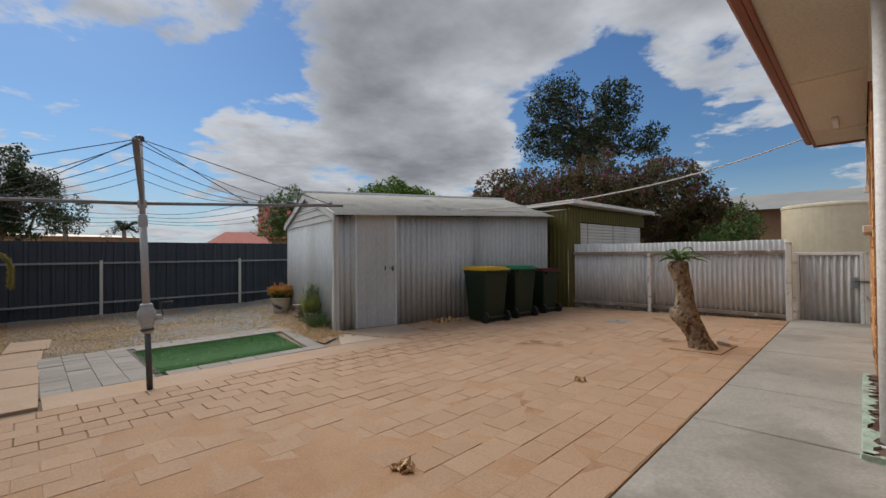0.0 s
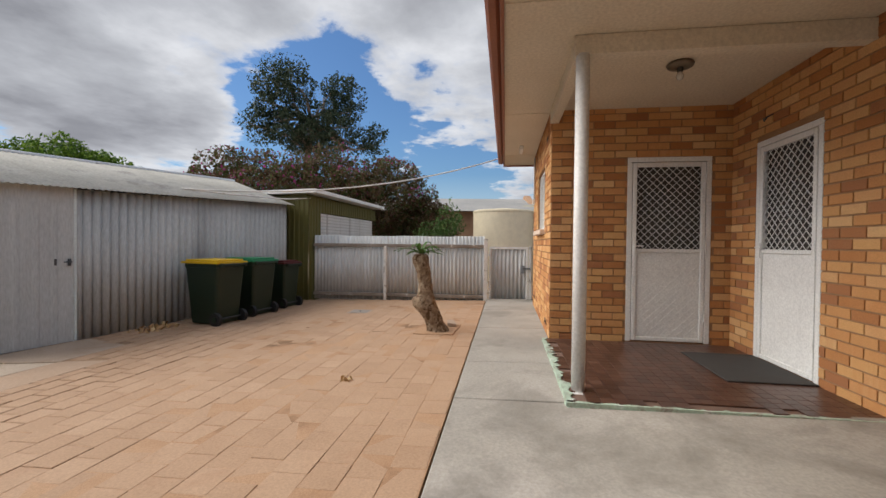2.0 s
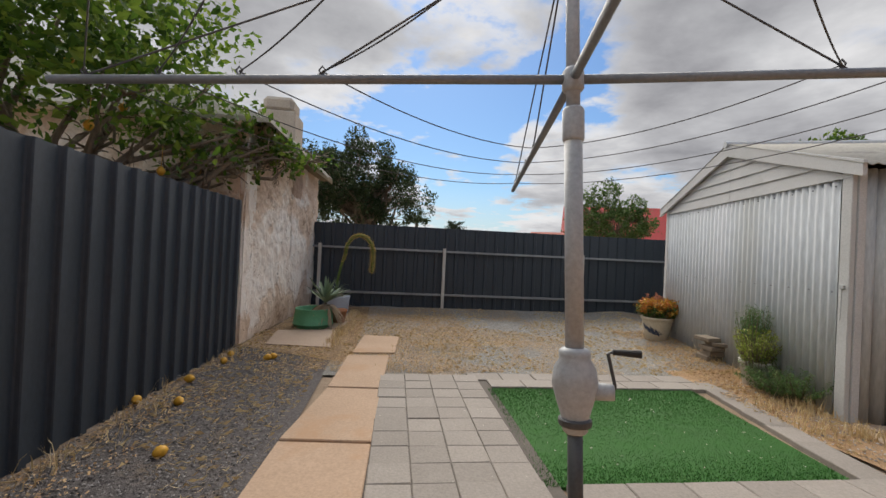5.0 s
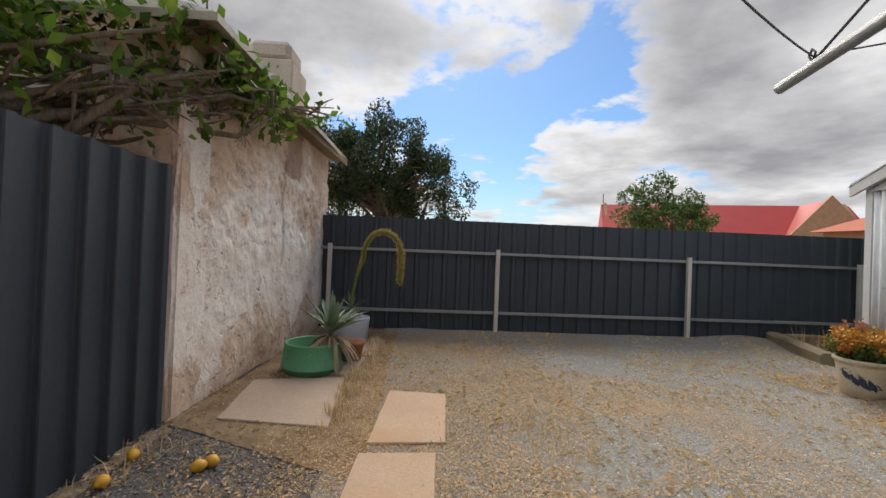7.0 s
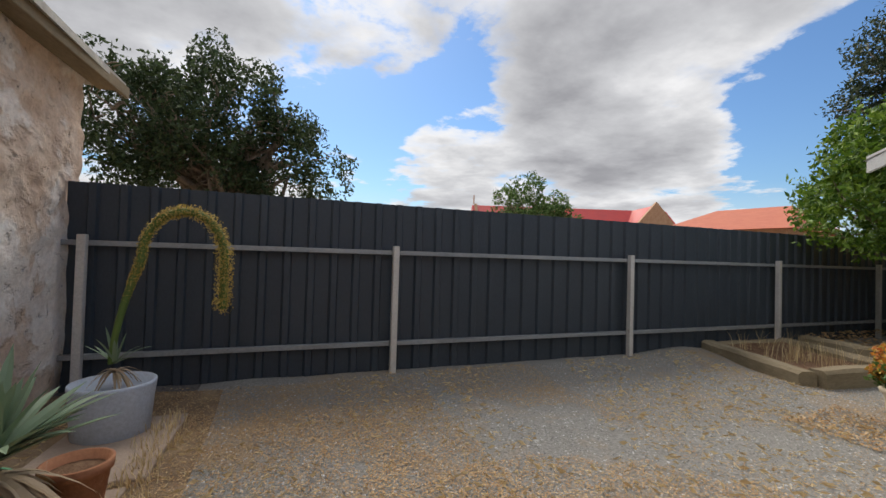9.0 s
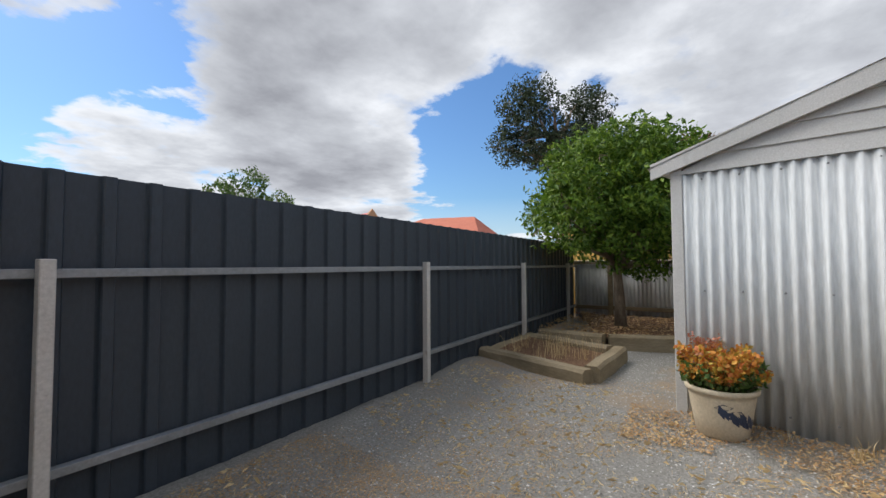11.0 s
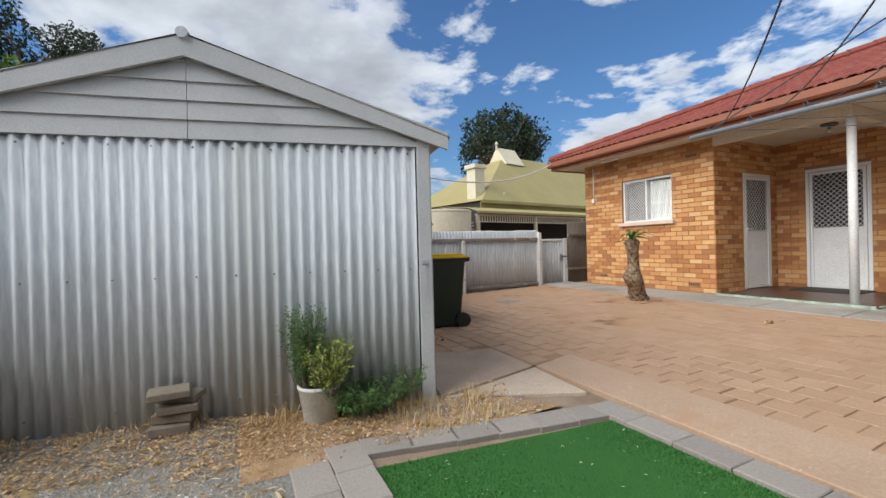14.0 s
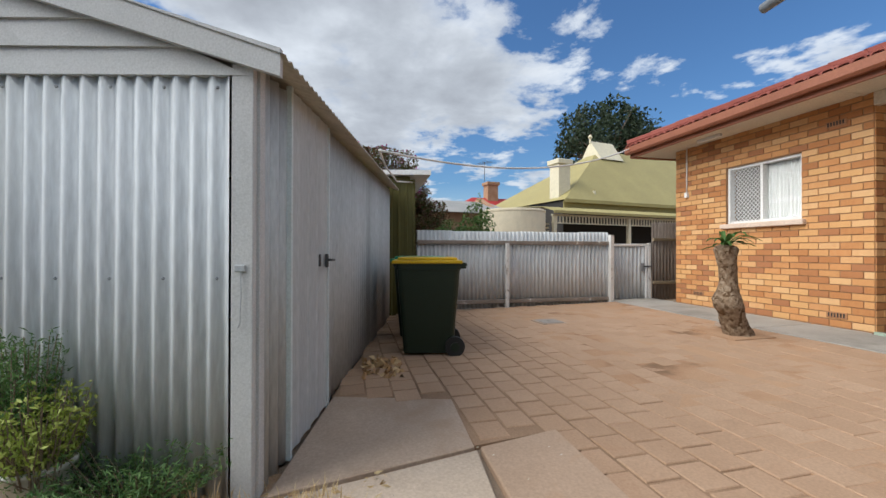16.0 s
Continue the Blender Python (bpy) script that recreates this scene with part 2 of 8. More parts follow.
M["paver_rest"] = material("painted_paver_field", PINK, 0.85, 0, 2.2, 70, 0.3, 0.35, 0.25, island=0.25, stain=(0.34, 0.20, 0.12), stain_scale=1.6, stain_at=(0.6, 0.85), dist=0.005)
M["paver_joint"] = material("paver_joint", [(0.20, 0.12, 0.07), (0.36, 0.215, 0.125), (0.40, 0.25, 0.15), (0.42, 0.265, 0.16), (0.43, 0.275, 0.17)], 0.95, 0, 1.3, 90, 0.3, 0.4, 0.2)
M["joint_dirt"] = material("joint_dirt", [(0.19, 0.12, 0.07), (0.28, 0.18, 0.112), (0.35, 0.23, 0.145)], 0.95, 0, 2.2, 90, 0.3, 0.4, 0.2)
M["slab"] = material("painted_slab", [(0.385, 0.268, 0.182), (0.45, 0.322, 0.228)], 0.85, 0, 1.6, 60, 0.3, 0.3, 0.25, stain=(0.40, 0.25, 0.15), stain_scale=1.8, dist=0.005)
M["slab_warm"] = material("worn_slab", [(0.38, 0.285, 0.21), (0.45, 0.345, 0.26)], 0.85, 0, 1.6, 60, 0.3, 0.3, 0.25, stain=(0.34, 0.23, 0.15), stain_scale=1.2, stain_at=(0.52, 0.75), dist=0.005)
M["slab_pale"] = material("pale_worn_slab", [(0.45, 0.355, 0.265), (0.53, 0.43, 0.335)], 0.85, 0, 1.6, 60, 0.3, 0.3, 0.25, stain=(0.38, 0.28, 0.19), stain_scale=1.4, stain_at=(0.55, 0.75), dist=0.005)
M["strip_blue"] = plain("pale_blue_grey_strip", (0.60, 0.67, 0.68), 0.7)
M["slab_grey"] = material("grey_pink_slab", [(0.34, 0.255, 0.195), (0.42, 0.325, 0.25)], 0.85, 0, 1.6, 60, 0.3, 0.3, 0.25, stain=(0.34, 0.25, 0.18), stain_scale=1.8, dist=0.005)
M["concrete"] = material("concrete_path", [(0.27, 0.25, 0.22), (0.34, 0.315, 0.275), (0.40, 0.37, 0.33)], 0.8, 0, 1.1, 50, 0.2, 0.3, 0.3,
                         stain=(0.19, 0.175, 0.15), stain_scale=1.3, stain_at=(0.50, 0.72), dist=0.004)
M["grey_paver"] = material("grey_paver", [(0.23, 0.205, 0.18), (0.29, 0.26, 0.23), (0.34, 0.305, 0.27)], 0.85, 0, 2.5, 70, 0.3, 0.4, 0.25, vary=0.4, dist=0.005)
M["grey_joint"] = plain("grey_joint", (0.12, 0.105, 0.09), 0.95)
M["turf"] = leaf_material("synthetic_turf", [(0.028, 0.112, 0.016), (0.041, 0.155, 0.024), (0.068, 0.20, 0.038)], 0.15)
M["turf_base"] = plain("turf_base", (0.026, 0.11, 0.016), 0.9)
BRICKS = [(0.37, 0.16, 0.072), (0.44, 0.19, 0.07), (0.57, 0.29, 0.115), (0.63, 0.36, 0.15), (0.54, 0.25, 0.095), (0.66, 0.40, 0.19)]
M["brick"] = material("cream_orange_brick", BRICKS, 0.85, 0, 6, 120, 0.4, 0.5, 0.25, vary=0.85, dist=0.004)
M["brick_rest"] = material("cream_orange_brick_field", BRICKS, 0.85, 0, 6, 120, 0.4, 0.5, 0.25, island=0.85, dist=0.004)
M["mortar"] = material("mortar", [(0.30, 0.17, 0.09), (0.38, 0.23, 0.13)], 0.95, 0, 6, 120, 0.3, 0.5, 0.2)


def stone_material():
    """Limewash over old stone: bare brown stone higher up, pale wash in the middle, damp brown foot; the wash has flaked in patches."""
    m = bpy.data.materials.new("limewashed_stone")
    m.use_nodes = True
    nt = m.node_tree
    b = nt.nodes["Principled BSDF"]
    tc = nt.nodes.new("ShaderNodeTexCoord")
    vec = tc.outputs["Object"]
    sep = nt.nodes.new("ShaderNodeSeparateXYZ")
    nt.links.new(vec, sep.inputs[0])
    big = noise_tex(nt, vec, 1.25, 7, 0.62, 0.5)
    mid = noise_tex(nt, vec, 4.5, 6, 0.6, 0.35)
    fine = noise_tex(nt, vec, 38, 4, 0.6)
    wash = ramp(nt, mid, [(0.30, (0.74, 0.64, 0.56)), (0.50, (0.84, 0.77, 0.70)), (0.70, (0.88, 0.85, 0.81))])
    bare = ramp(nt, mid, [(0.32, (0.46, 0.30, 0.20)), (0.52, (0.64, 0.47, 0.34)), (0.72, (0.74, 0.61, 0.49))])
    height = ramp(nt, math_node(nt, "DIVIDE", sep.outputs[2], 2.46), [(0.02, 0.16), (0.14, 0.05), (0.30, 0.0), (0.46, 0.0), (0.54, 0.09), (1.0, 0.10)])
    f = math_node(nt, "ADD", math_node(nt, "MULTIPLY", big, 0.75), math_node(nt, "MULTIPLY", mid, 0.25))
    f = math_node(nt, "ADD", f, height)
    col = mix(nt, ramp(nt, f, [(0.555, 0.0), (0.60, 0.75), (0.75, 1.0)]), wash, bare)
    col = mix(nt, 1.0, col, ramp(nt, fine, [(0.3, 0.86), (0.7, 1.07)]), "MULTIPLY")
    pits = noise_tex(nt, vec, 10, 5, 0.6, 0.15)
    col = mix(nt, 1.0, col, ramp(nt, pits, [(0.29, 0.42), (0.37, 1.0)]), "MULTIPLY")
    # bare brown render beside the crack, under the eave
    inset = math_node(nt, "MINIMUM", math_node(nt, "SUBTRACT", sep.outputs[0], 1.80), math_node(nt, "SUBTRACT", 2.22, sep.outputs[0]))
    inset = math_node(nt, "MINIMUM", inset, math_node(nt, "SUBTRACT", sep.outputs[2], 1.84))
    inset = math_node(nt, "ADD", inset, math_node(nt, "MULTIPLY", math_node(nt, "SUBTRACT", mid, 0.5), 0.25))
    col = mix(nt, ramp(nt, inset, [(0.0, 0.0), (0.03, 1.0)]), col, ramp(nt, fine, [(0.3, (0.36, 0.25, 0.185)), (0.7, (0.46, 0.335, 0.26))]))
    nt.links.new(col, b.inputs["Base Color"])
    b.inputs["Roughness"].default_value = 0.95
    b.inputs["Specular IOR Level"].default_value = 0.15
    h = math_node(nt, "ADD", math_node(nt, "MULTIPLY", mid, 0.8), math_node(nt, "MULTIPLY", fine, 0.14))
    h = math_node(nt, "ADD", h, math_node(nt, "MULTIPLY", ramp(nt, pits, [(0.28, 0.0), (0.42, 1.0)]), 0.35))
    h = math_node(nt, "SUBTRACT", h, math_node(nt, "MULTIPLY", ramp(nt, f, [(0.57, 0.0), (0.62, 1.0)]), 0.3))
    bp = nt.nodes.new("ShaderNodeBump")
    bp.inputs["Strength"].default_value, bp.inputs["Distance"].default_value = 1.0, 0.035
    nt.links.new(h, bp.inputs["Height"])
    nt.links.new(bp.outputs[0], b.inputs["Normal"])
    return m


M["stone"] = stone_material()
M["roof_tile"] = material("red_roof_tile", [(0.17, 0.04, 0.03), (0.24, 0.06, 0.042), (0.29, 0.085, 0.06)], 0.75, 0, 3, 60, 0.3, 0.4, 0.3, island=0.4)
M["fascia"] = material("orange_fascia_paint", [(0.24, 0.085, 0.045), (0.31, 0.115, 0.062)], 0.5, 0, 2, 50, 0.1, 0.1, 0.4)
M["bark"] = material("bark", [(0.13, 0.10, 0.075), (0.22, 0.175, 0.13), (0.29, 0.235, 0.18)], 0.95, 0, 14, 90, 1.0, 0.6, 0.15, stretch=(1, 1, 0.3), dist=0.02)
M["timber"] = material("grey_sleeper", [(0.17, 0.135, 0.085), (0.25, 0.20, 0.13), (0.31, 0.26, 0.18)], 0.9, 0, 5, 60, 0.5, 0.5, 0.2, stretch=(0.3, 1, 1), dist=0.008)
M["black"] = plain("black_rubber", (0.02, 0.02, 0.02), 0.6)
M["bin"] = plain("dark_green_plastic", (0.012, 0.024, 0.012), 0.45)
M["glass"] = plain("dark_opening", (0.02, 0.02, 0.02), 0.2)


# ---- helpers for meshes ----
def ground_z(y):
    return max(0.0, min(0.17, 0.024 * (5.2 - y)))


def ground_at(x, y):
    """The ground with the low bank of gravel along the end wall of the shed."""
    k = min(1.0, max(0.0, (y - 6.2) / 1.0))
    d = x - (3.0 + 0.203 * (y - 5.6))
    bank = min(1.0, max(0.0, (y - 10.15) / 0.5))
    return ground_z(y) + 0.05 * bank * bank * (3 - 2 * bank) + 0.045 * k * math.exp(-(d / 0.45) ** 2)


def mesh_object(name, bm, mat, smooth=False):
    me = bpy.data.meshes.new(name)
    bm.to_mesh(me)
    bm.free()
    for m in (mat if isinstance(mat, (list, tuple)) else [mat]):
        me.materials.append(m)
    if smooth:
        for p in me.polygons:
            p.use_smooth = True
    return new(name, me)


def part(name, bm, mat, parent, label="", smooth=False):
    ob = mesh_object(name, bm, mat, smooth)
    ob.parent = parent
    return tagged(ob, label) if label else ob


def thing(name, label, category, m=None, group="", kind=""):
    ob = new(name)
    ob.empty_display_size = 0.1
    ob.matrix_world = m or Matrix.Identity(4)
    return tagged(ob, label, category, group, kind)


def solid(name, bm, mat, label, category, kind="structure", smooth=False, m=None):
    ob = mesh_object(name, bm, mat, smooth)
    if m:
        ob.matrix_world = m
    return tagged(ob, label, category, "", kind)


def box(bm, x0, y0, z0, x1, y1, z1, bevel=0.0, m=None, segments=1):
    r = bmesh.ops.create_cube(bm, size=1.0)
    t = Matrix.Translation(((x0 + x1) / 2, (y0 + y1) / 2, (z0 + z1) / 2)) @ Matrix.Diagonal((x1 - x0, y1 - y0, z1 - z0, 1))
    bmesh.ops.transform(bm, matrix=(m @ t) if m else t, verts=r["verts"])
    if bevel:
        edges = {e for v in r["verts"] for e in v.link_edges}
        bmesh.ops.bevel(bm, geom=list(edges), offset=bevel, segments=segments, affect="EDGES", profile=0.7)
    return bm


def one_box(*a, **k):
    return box(bmesh.new(), *a, **k)


def prism(bm, pts, z0, z1):
    """An upright prism over a plan outline; z0 and z1 are numbers or functions of x, y."""
    f0 = z0 if callable(z0) else (lambda x, y: z0)
    f1 = z1 if callable(z1) else (lambda x, y: z1)
    lo = [bm.verts.new((x, y, f0(x, y))) for x, y in pts]
    hi = [bm.verts.new((x, y, f1(x, y))) for x, y in pts]
    bm.faces.new(hi)
    bm.faces.new(lo[::-1])
    n = len(pts)
    for i in range(n):
        bm.faces.new((lo[i], lo[(i + 1) % n], hi[(i + 1) % n], hi[i]))
    bmesh.ops.recalc_face_normals(bm, faces=bm.faces)
    return bm


def tube(bm, pts, radii, sides=8, caps=True):
    """A round tube through points, with a radius for each."""
    pts = [Vector(p) for p in pts]
    if isinstance(radii, (int, float)):
        radii = [radii] * len(pts)
    rings, ref = [], None
    for i, p in enumerate(pts):
        d = (pts[min(i + 1, len(pts) - 1)] - pts[max(i - 1, 0)]).normalized()
        if ref is None:
            ref = d.orthogonal().normalized()
        ref = (ref - d * ref.dot(d)).normalized()
        other = d.cross(ref)
        rings.append([bm.verts.new(p + (ref * math.cos(a) + other * math.sin(a)) * radii[i]) for a in (2 * math.pi * k / sides for k in range(sides))])
    for a, b in zip(rings, rings[1:]):
        for k in range(sides):
            bm.faces.new((a[k], a[(k + 1) % sides], b[(k + 1) % sides], b[k]))
    if caps:
        bm.faces.new(rings[0][::-1])
        bm.faces.new(rings[-1])
    return bm


def lathe(bm, profile, sides=32, center=(0, 0)):
    """A solid of revolution about z through (radius, z) rows."""
    rings = [[bm.verts.new((center[0] + r * math.cos(a), center[1] + r * math.sin(a), z)) for a in (2 * math.pi * k / sides for k in range(sides))] for r, z in profile]
    for a, b in zip(rings, rings[1:]):
        for k in range(sides):
            bm.faces.new((a[k], a[(k + 1) % sides], b[(k + 1) % sides], b[k]))
    bm.faces.new(rings[0][::-1])
    bm.faces.new(rings[-1])
    bmesh.ops.recalc_face_normals(bm, faces=bm.faces)
    return bm


def wave(s, pitch, amp):
    return amp * math.sin(2 * math.pi * s / pitch)


def ridged(s, pitch, amp):
    return amp * (2 * abs(math.sin(math.pi * s / pitch)) ** 0.7 - 1)


def trapezoid(s, pitch, amp):
    """The profile of a pan fence sheet: wide pans with narrow ribs."""
    f = (s / pitch) % 1.0
    k = 0.0 if f < 0.62 else ((f - 0.62) / 0.06 if f < 0.68 else (1.0 if f < 0.94 else (1.0 - f) / 0.06))
    return amp * k


def sheet(bm, length, z0, z1, pitch, amp, step, profile=wave, gauge=0.003, rows=1):
    """A profiled sheet of metal along x from 0 to length, its ribs upright, facing -y; z0 and z1 are functions of x."""
    n = max(2, int(length / step))
    cols = []
    for i in range(n + 1):
        s = length * i / n
        y = -profile(s, pitch, amp)
        a, b = z0(s), z1(s)
        cols.append([[bm.verts.new((s, y + o, a + (b - a) * r / rows)) for r in range(rows + 1)] for o in (0.0, gauge)])
    for c, d in zip(cols, cols[1:]):
        for r in range(rows):
            bm.faces.new((c[0][r], d[0][r], d[0][r + 1], c[0][r + 1]))
            bm.faces.new((c[1][r + 1], d[1][r + 1], d[1][r], c[1][r]))
        bm.faces.new((c[0][rows], d[0][rows], d[1][rows], c[1][rows]))
        bm.faces.new((c[1][0], d[1][0], d[0][0], c[0][0]))
    return bm


def along(p, q, z=0.0):
    """The pose whose x axis runs in plan from p to q."""
    return pose(p[0], p[1], z, 0, 0, math.degrees(math.atan2(q[1] - p[1], q[0] - p[0])))


def plan_len(p, q):
    return math.hypot(q[0] - p[0], q[1] - p[1])


# ---- ground ----
def build_ground():
    xs = [-400, -150, -60, -25, -12] + [-8 + 0.25 * i for i in range(89)] + [20, 30, 60, 150, 400]
    ys = [-400, -150, -60, -25, -12] + [-6 + 0.25 * i for i in range(73)] + [16, 25, 60, 150, 400]
    bm = bmesh.new()
    rows = []
    for y in ys:
        rows.append([bm.verts.new((x, y, ground_z(y) - 0.012 + 0.012 * noise.noise((x * 0.8, y * 0.8, 0)))) for x in xs])
    for a, b in zip(rows, rows[1:]):
        for i in range(len(xs) - 1):
            bm.faces.new((a[i], a[i + 1], b[i + 1], b[i]))
    solid("ground", bm, M["ground"], "dry brown earth under the whole yard", "ground", smooth=True)


def patch(name, outline, mat, label, category, lift=0.0, step=0.12, rough=0.012):
    """A sheet of loose ground over a four-cornered plan outline."""
    a, b, c, d = [Vector((*p, 0)) for p in outline]
    n = max(2, int((b - a).length / step))
    m = max(2, int((d - a).length / step))
    bm = bmesh.new()
    rows = []
    for j in range(m + 1):
        row = []
        for i in range(n + 1):
            p = a.lerp(b, i / n).lerp(d.lerp(c, i / n), j / m)
            row.append(bm.verts.new((p.x, p.y, ground_at(p.x, p.y) + lift + rough * noise.noise((p.x * 2.5, p.y * 2.5, 4)))))
        rows.append(row)
    for r, s in zip(rows, rows[1:]):
        for i in range(n):
            bm.faces.new((r[i], r[i + 1], s[i + 1], s[i]))
    return solid(name, bm, mat, label, category, smooth=True)


build_ground()
patch("gravel_yard", [(-1.0, 6.62), (9.1, 6.62), (9.1, 10.84), (-1.0, 10.84)], M["gravel"], "grey gravel scattered with dry orange leaves", "gravel", 0.004)
patch("gravel_strip", [(-2.2, -6), (-1.02, -6), (-0.98, 10.84), (-1.95, 10.84)], M["mulch"], "dark gravel along the charcoal fence", "gravel", 0.002)
patch("path_dirt", [(-2.06, 7.64), (-0.80, 7.0), (-0.82, 10.6), (-1.90, 10.75)], M["dirt_dark"], "brown dirt and litter round the old slabs", "dirt", 0.008)
patch("gravel_corner", [(2.42, 4.9), (3.2, 5.5), (3.4, 6.9), (2.42, 6.9)], M["dirt"], "dry gravel in front of the shed", "gravel", 0.007)

# ---- path and slabs ----
def build_slab(name, pts, mat, label, category, lift=0.02, thick=0.06, bevel=0.006):
    bm = bmesh.new()
    prism(bm, pts, lambda x, y: ground_z(y) + lift - thick, lambda x, y: ground_z(y) + lift)
    bmesh.ops.bevel(bm, geom=[e for e in bm.edges], offset=bevel, segments=1, affect="EDGES")
    return solid(name, bm, mat, label, category)


def build_path():
    joints = [-8, -5.5, -3.2, -1.2, 0.75, 2.62, 3.62, 5.3, 6.9, 8.35]
    for a, b in zip(joints, joints[1:]):
        y0 = -2.6 if a < 2.5 else -0.62
        build_slab("path_slab", [(a + 0.006, y0), (b - 0.006, y0), (b - 0.006, 0.315), (a + 0.006, 0.315)], M["concrete"], "worn grey concrete path slab beside the house", "path", 0.03)


build_path()
SLABS = [((-1.06, 4.30), (-0.52, 4.30), (-0.50, 5.27), (-1.03, 5.31)), ((-1.03, 5.34), (-0.50, 5.30), (-0.47, 6.22), (-0.90, 6.25)),
         ((-0.90, 6.28), (-0.47, 6.25), (-0.42, 7.30), (-0.85, 7.28)), ((-0.82, 7.40), (-0.36, 7.42), (-0.303, 8.265), (-0.753, 8.32))]
for pts in SLABS:
    build_slab("garden_slab", pts, M["slab"], "salmon-painted concrete slab of the garden path", "slab")
build_slab("garden_slab", [(-1.80, 7.70), (-1.08, 7.60), (-1.16, 8.62), (-1.88, 8.50)], M["slab_grey"], "worn pink concrete slab beside the stone wall", "slab", 0.024)
build_slab("garden_slab", [(-1.66, 8.70), (-1.12, 8.72), (-1.05, 9.33), (-1.60, 9.30)], M["slab_grey"], "worn pink concrete slab under the green pot", "slab", 0.024)
build_slab("garden_slab", [(-1.60, 9.38), (-1.0, 9.40), (-0.98, 10.25), (-1.55, 10.25)], M["slab_grey"], "worn pink concrete slab near the far fence", "slab", 0.024)
build_slab("concrete_strip", [(-0.50, 4.10), (3.30, 4.02), (3.20, 4.51), (-0.50, 4.62)], M["slab"], "salmon-painted concrete strip beside the turf", "slab", 0.025)
build_slab("shed_slab", [(2.99, 5.55), (3.22, 4.535), (3.95, 4.49), (4.23, 5.32)], M["slab_warm"], "greyish concrete slab before the shed door", "slab")
build_slab("shed_slab", [(2.50, 4.60), (3.19, 4.53), (2.96, 5.50), (2.80, 5.16)], M["slab_pale"], "cracked concrete slab at the shed corner", "slab", 0.016)

# ---- shed ----
SHED = along((3.0, 5.6), (3.0 + math.cos(radians(-11.5)), 5.6 + math.sin(radians(-11.5))))
SHED_L, SHED_W = 5.02, 3.14


def shed_eave(u):
    return 1.92 + 0.036 * u


def shed_ridge(u):
    return 2.40 + 0.036 * u


def build_shed():
    shed = thing("shed", "old corrugated iron shed with a low gable roof", "shed", SHED)
    door0, door1 = 0.35, 1.10
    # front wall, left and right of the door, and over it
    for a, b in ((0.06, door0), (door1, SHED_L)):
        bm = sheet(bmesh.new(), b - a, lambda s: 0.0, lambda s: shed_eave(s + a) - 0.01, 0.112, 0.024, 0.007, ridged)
        ob = part("front_wall", bm, M["galv_shaded"], shed, "grey corrugated iron wall, coloured darker as the shaded side", smooth=True)
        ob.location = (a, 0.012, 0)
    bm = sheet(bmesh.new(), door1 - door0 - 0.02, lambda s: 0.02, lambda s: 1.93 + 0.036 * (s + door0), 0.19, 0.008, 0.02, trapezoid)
    d = part("door", bm, M["galv_shaded"], shed, "grey ribbed iron door, closed, coloured darker as the shaded side")
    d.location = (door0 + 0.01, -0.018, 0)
    for x in (door0 - 0.004, door1 - 0.012):
        part("door_trim", one_box(x, -0.036, 0.0, x + 0.026, -0.008, 1.95), M["strip_blue"], shed, "pale blue-grey strip")
    hb = one_box(0.0, -0.02, 0.0, 0.03, 0.0, 0.09, 0.004)
    tube(hb, [(0.015, -0.02, 0.05), (0.015, -0.06, 0.05), (-0.07, -0.06, 0.05)], 0.008, 8)
    h = part("handle", hb, M["pole_dark"], d, "dark lever handle")
    h.location = (0.66, -0.01, 0.98)
    part("lock", one_box(0.52, -0.02, 0.99, 0.545, -0.006, 1.07, 0.004), M["pole_dark"], d)
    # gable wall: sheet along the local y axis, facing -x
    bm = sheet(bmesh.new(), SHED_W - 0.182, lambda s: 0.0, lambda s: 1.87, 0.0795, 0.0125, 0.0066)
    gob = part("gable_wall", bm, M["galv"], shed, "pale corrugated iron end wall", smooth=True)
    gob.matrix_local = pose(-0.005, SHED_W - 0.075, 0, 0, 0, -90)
    for y0, y1, nm in ((0.0, 0.095, "corner_board"), (SHED_W - 0.08, SHED_W, "corner_board")):
        part(nm, one_box(-0.022, y0, 0.0, 0.015, y1, 1.90, 0.004), M["trim"], shed, "grey painted corner board")
    part("corner_board", one_box(0.0155, -0.014, 0.0, 0.07, 0.012, 1.90, 0.003), M["trim"], shed)
    # weatherboards in the gable
    n, z0, mid = 5, 1.85, SHED_W / 2
    rise = (shed_ridge(0) - shed_eave(0)) / mid
    for i in range(n):
        a, b = z0 + i * 0.122, z0 + (i + 1) * 0.122 + 0.012
        ha = mid - max(0.0, (a - shed_eave(0) + 0.05)) / rise
        hb_ = mid - max(0.0, (b - shed_eave(0) + 0.05)) / rise
        ha, hb_ = min(mid - 0.02, ha + 0.05), max(0.0, hb_ + 0.05)
        if ha <= 0.05:
            continue
        for k in (0, 1):
            s = -1 if k == 0 else 1
            bm = bmesh.new()
            q = [(mid + s * 0.002, a, -0.026), (mid + s * ha, a, -0.026), (mid + s * hb_, b, -0.010), (mid + s * 0.002, b, -0.010)]
            fr = [bm.verts.new((x, y, z)) for y, z, x in q]
            bk = [bm.verts.new((0.02, y, z)) for y, z, x in q]
            bm.faces.new(fr)
            bm.faces.new(bk[::-1])
            for j in range(4):
                bm.faces.new((fr[j], bk[j], bk[(j + 1) % 4], fr[(j + 1) % 4]))
            bmesh.ops.recalc_face_normals(bm, faces=bm.faces)
            part("weatherboard", bm, M["trim"], shed)
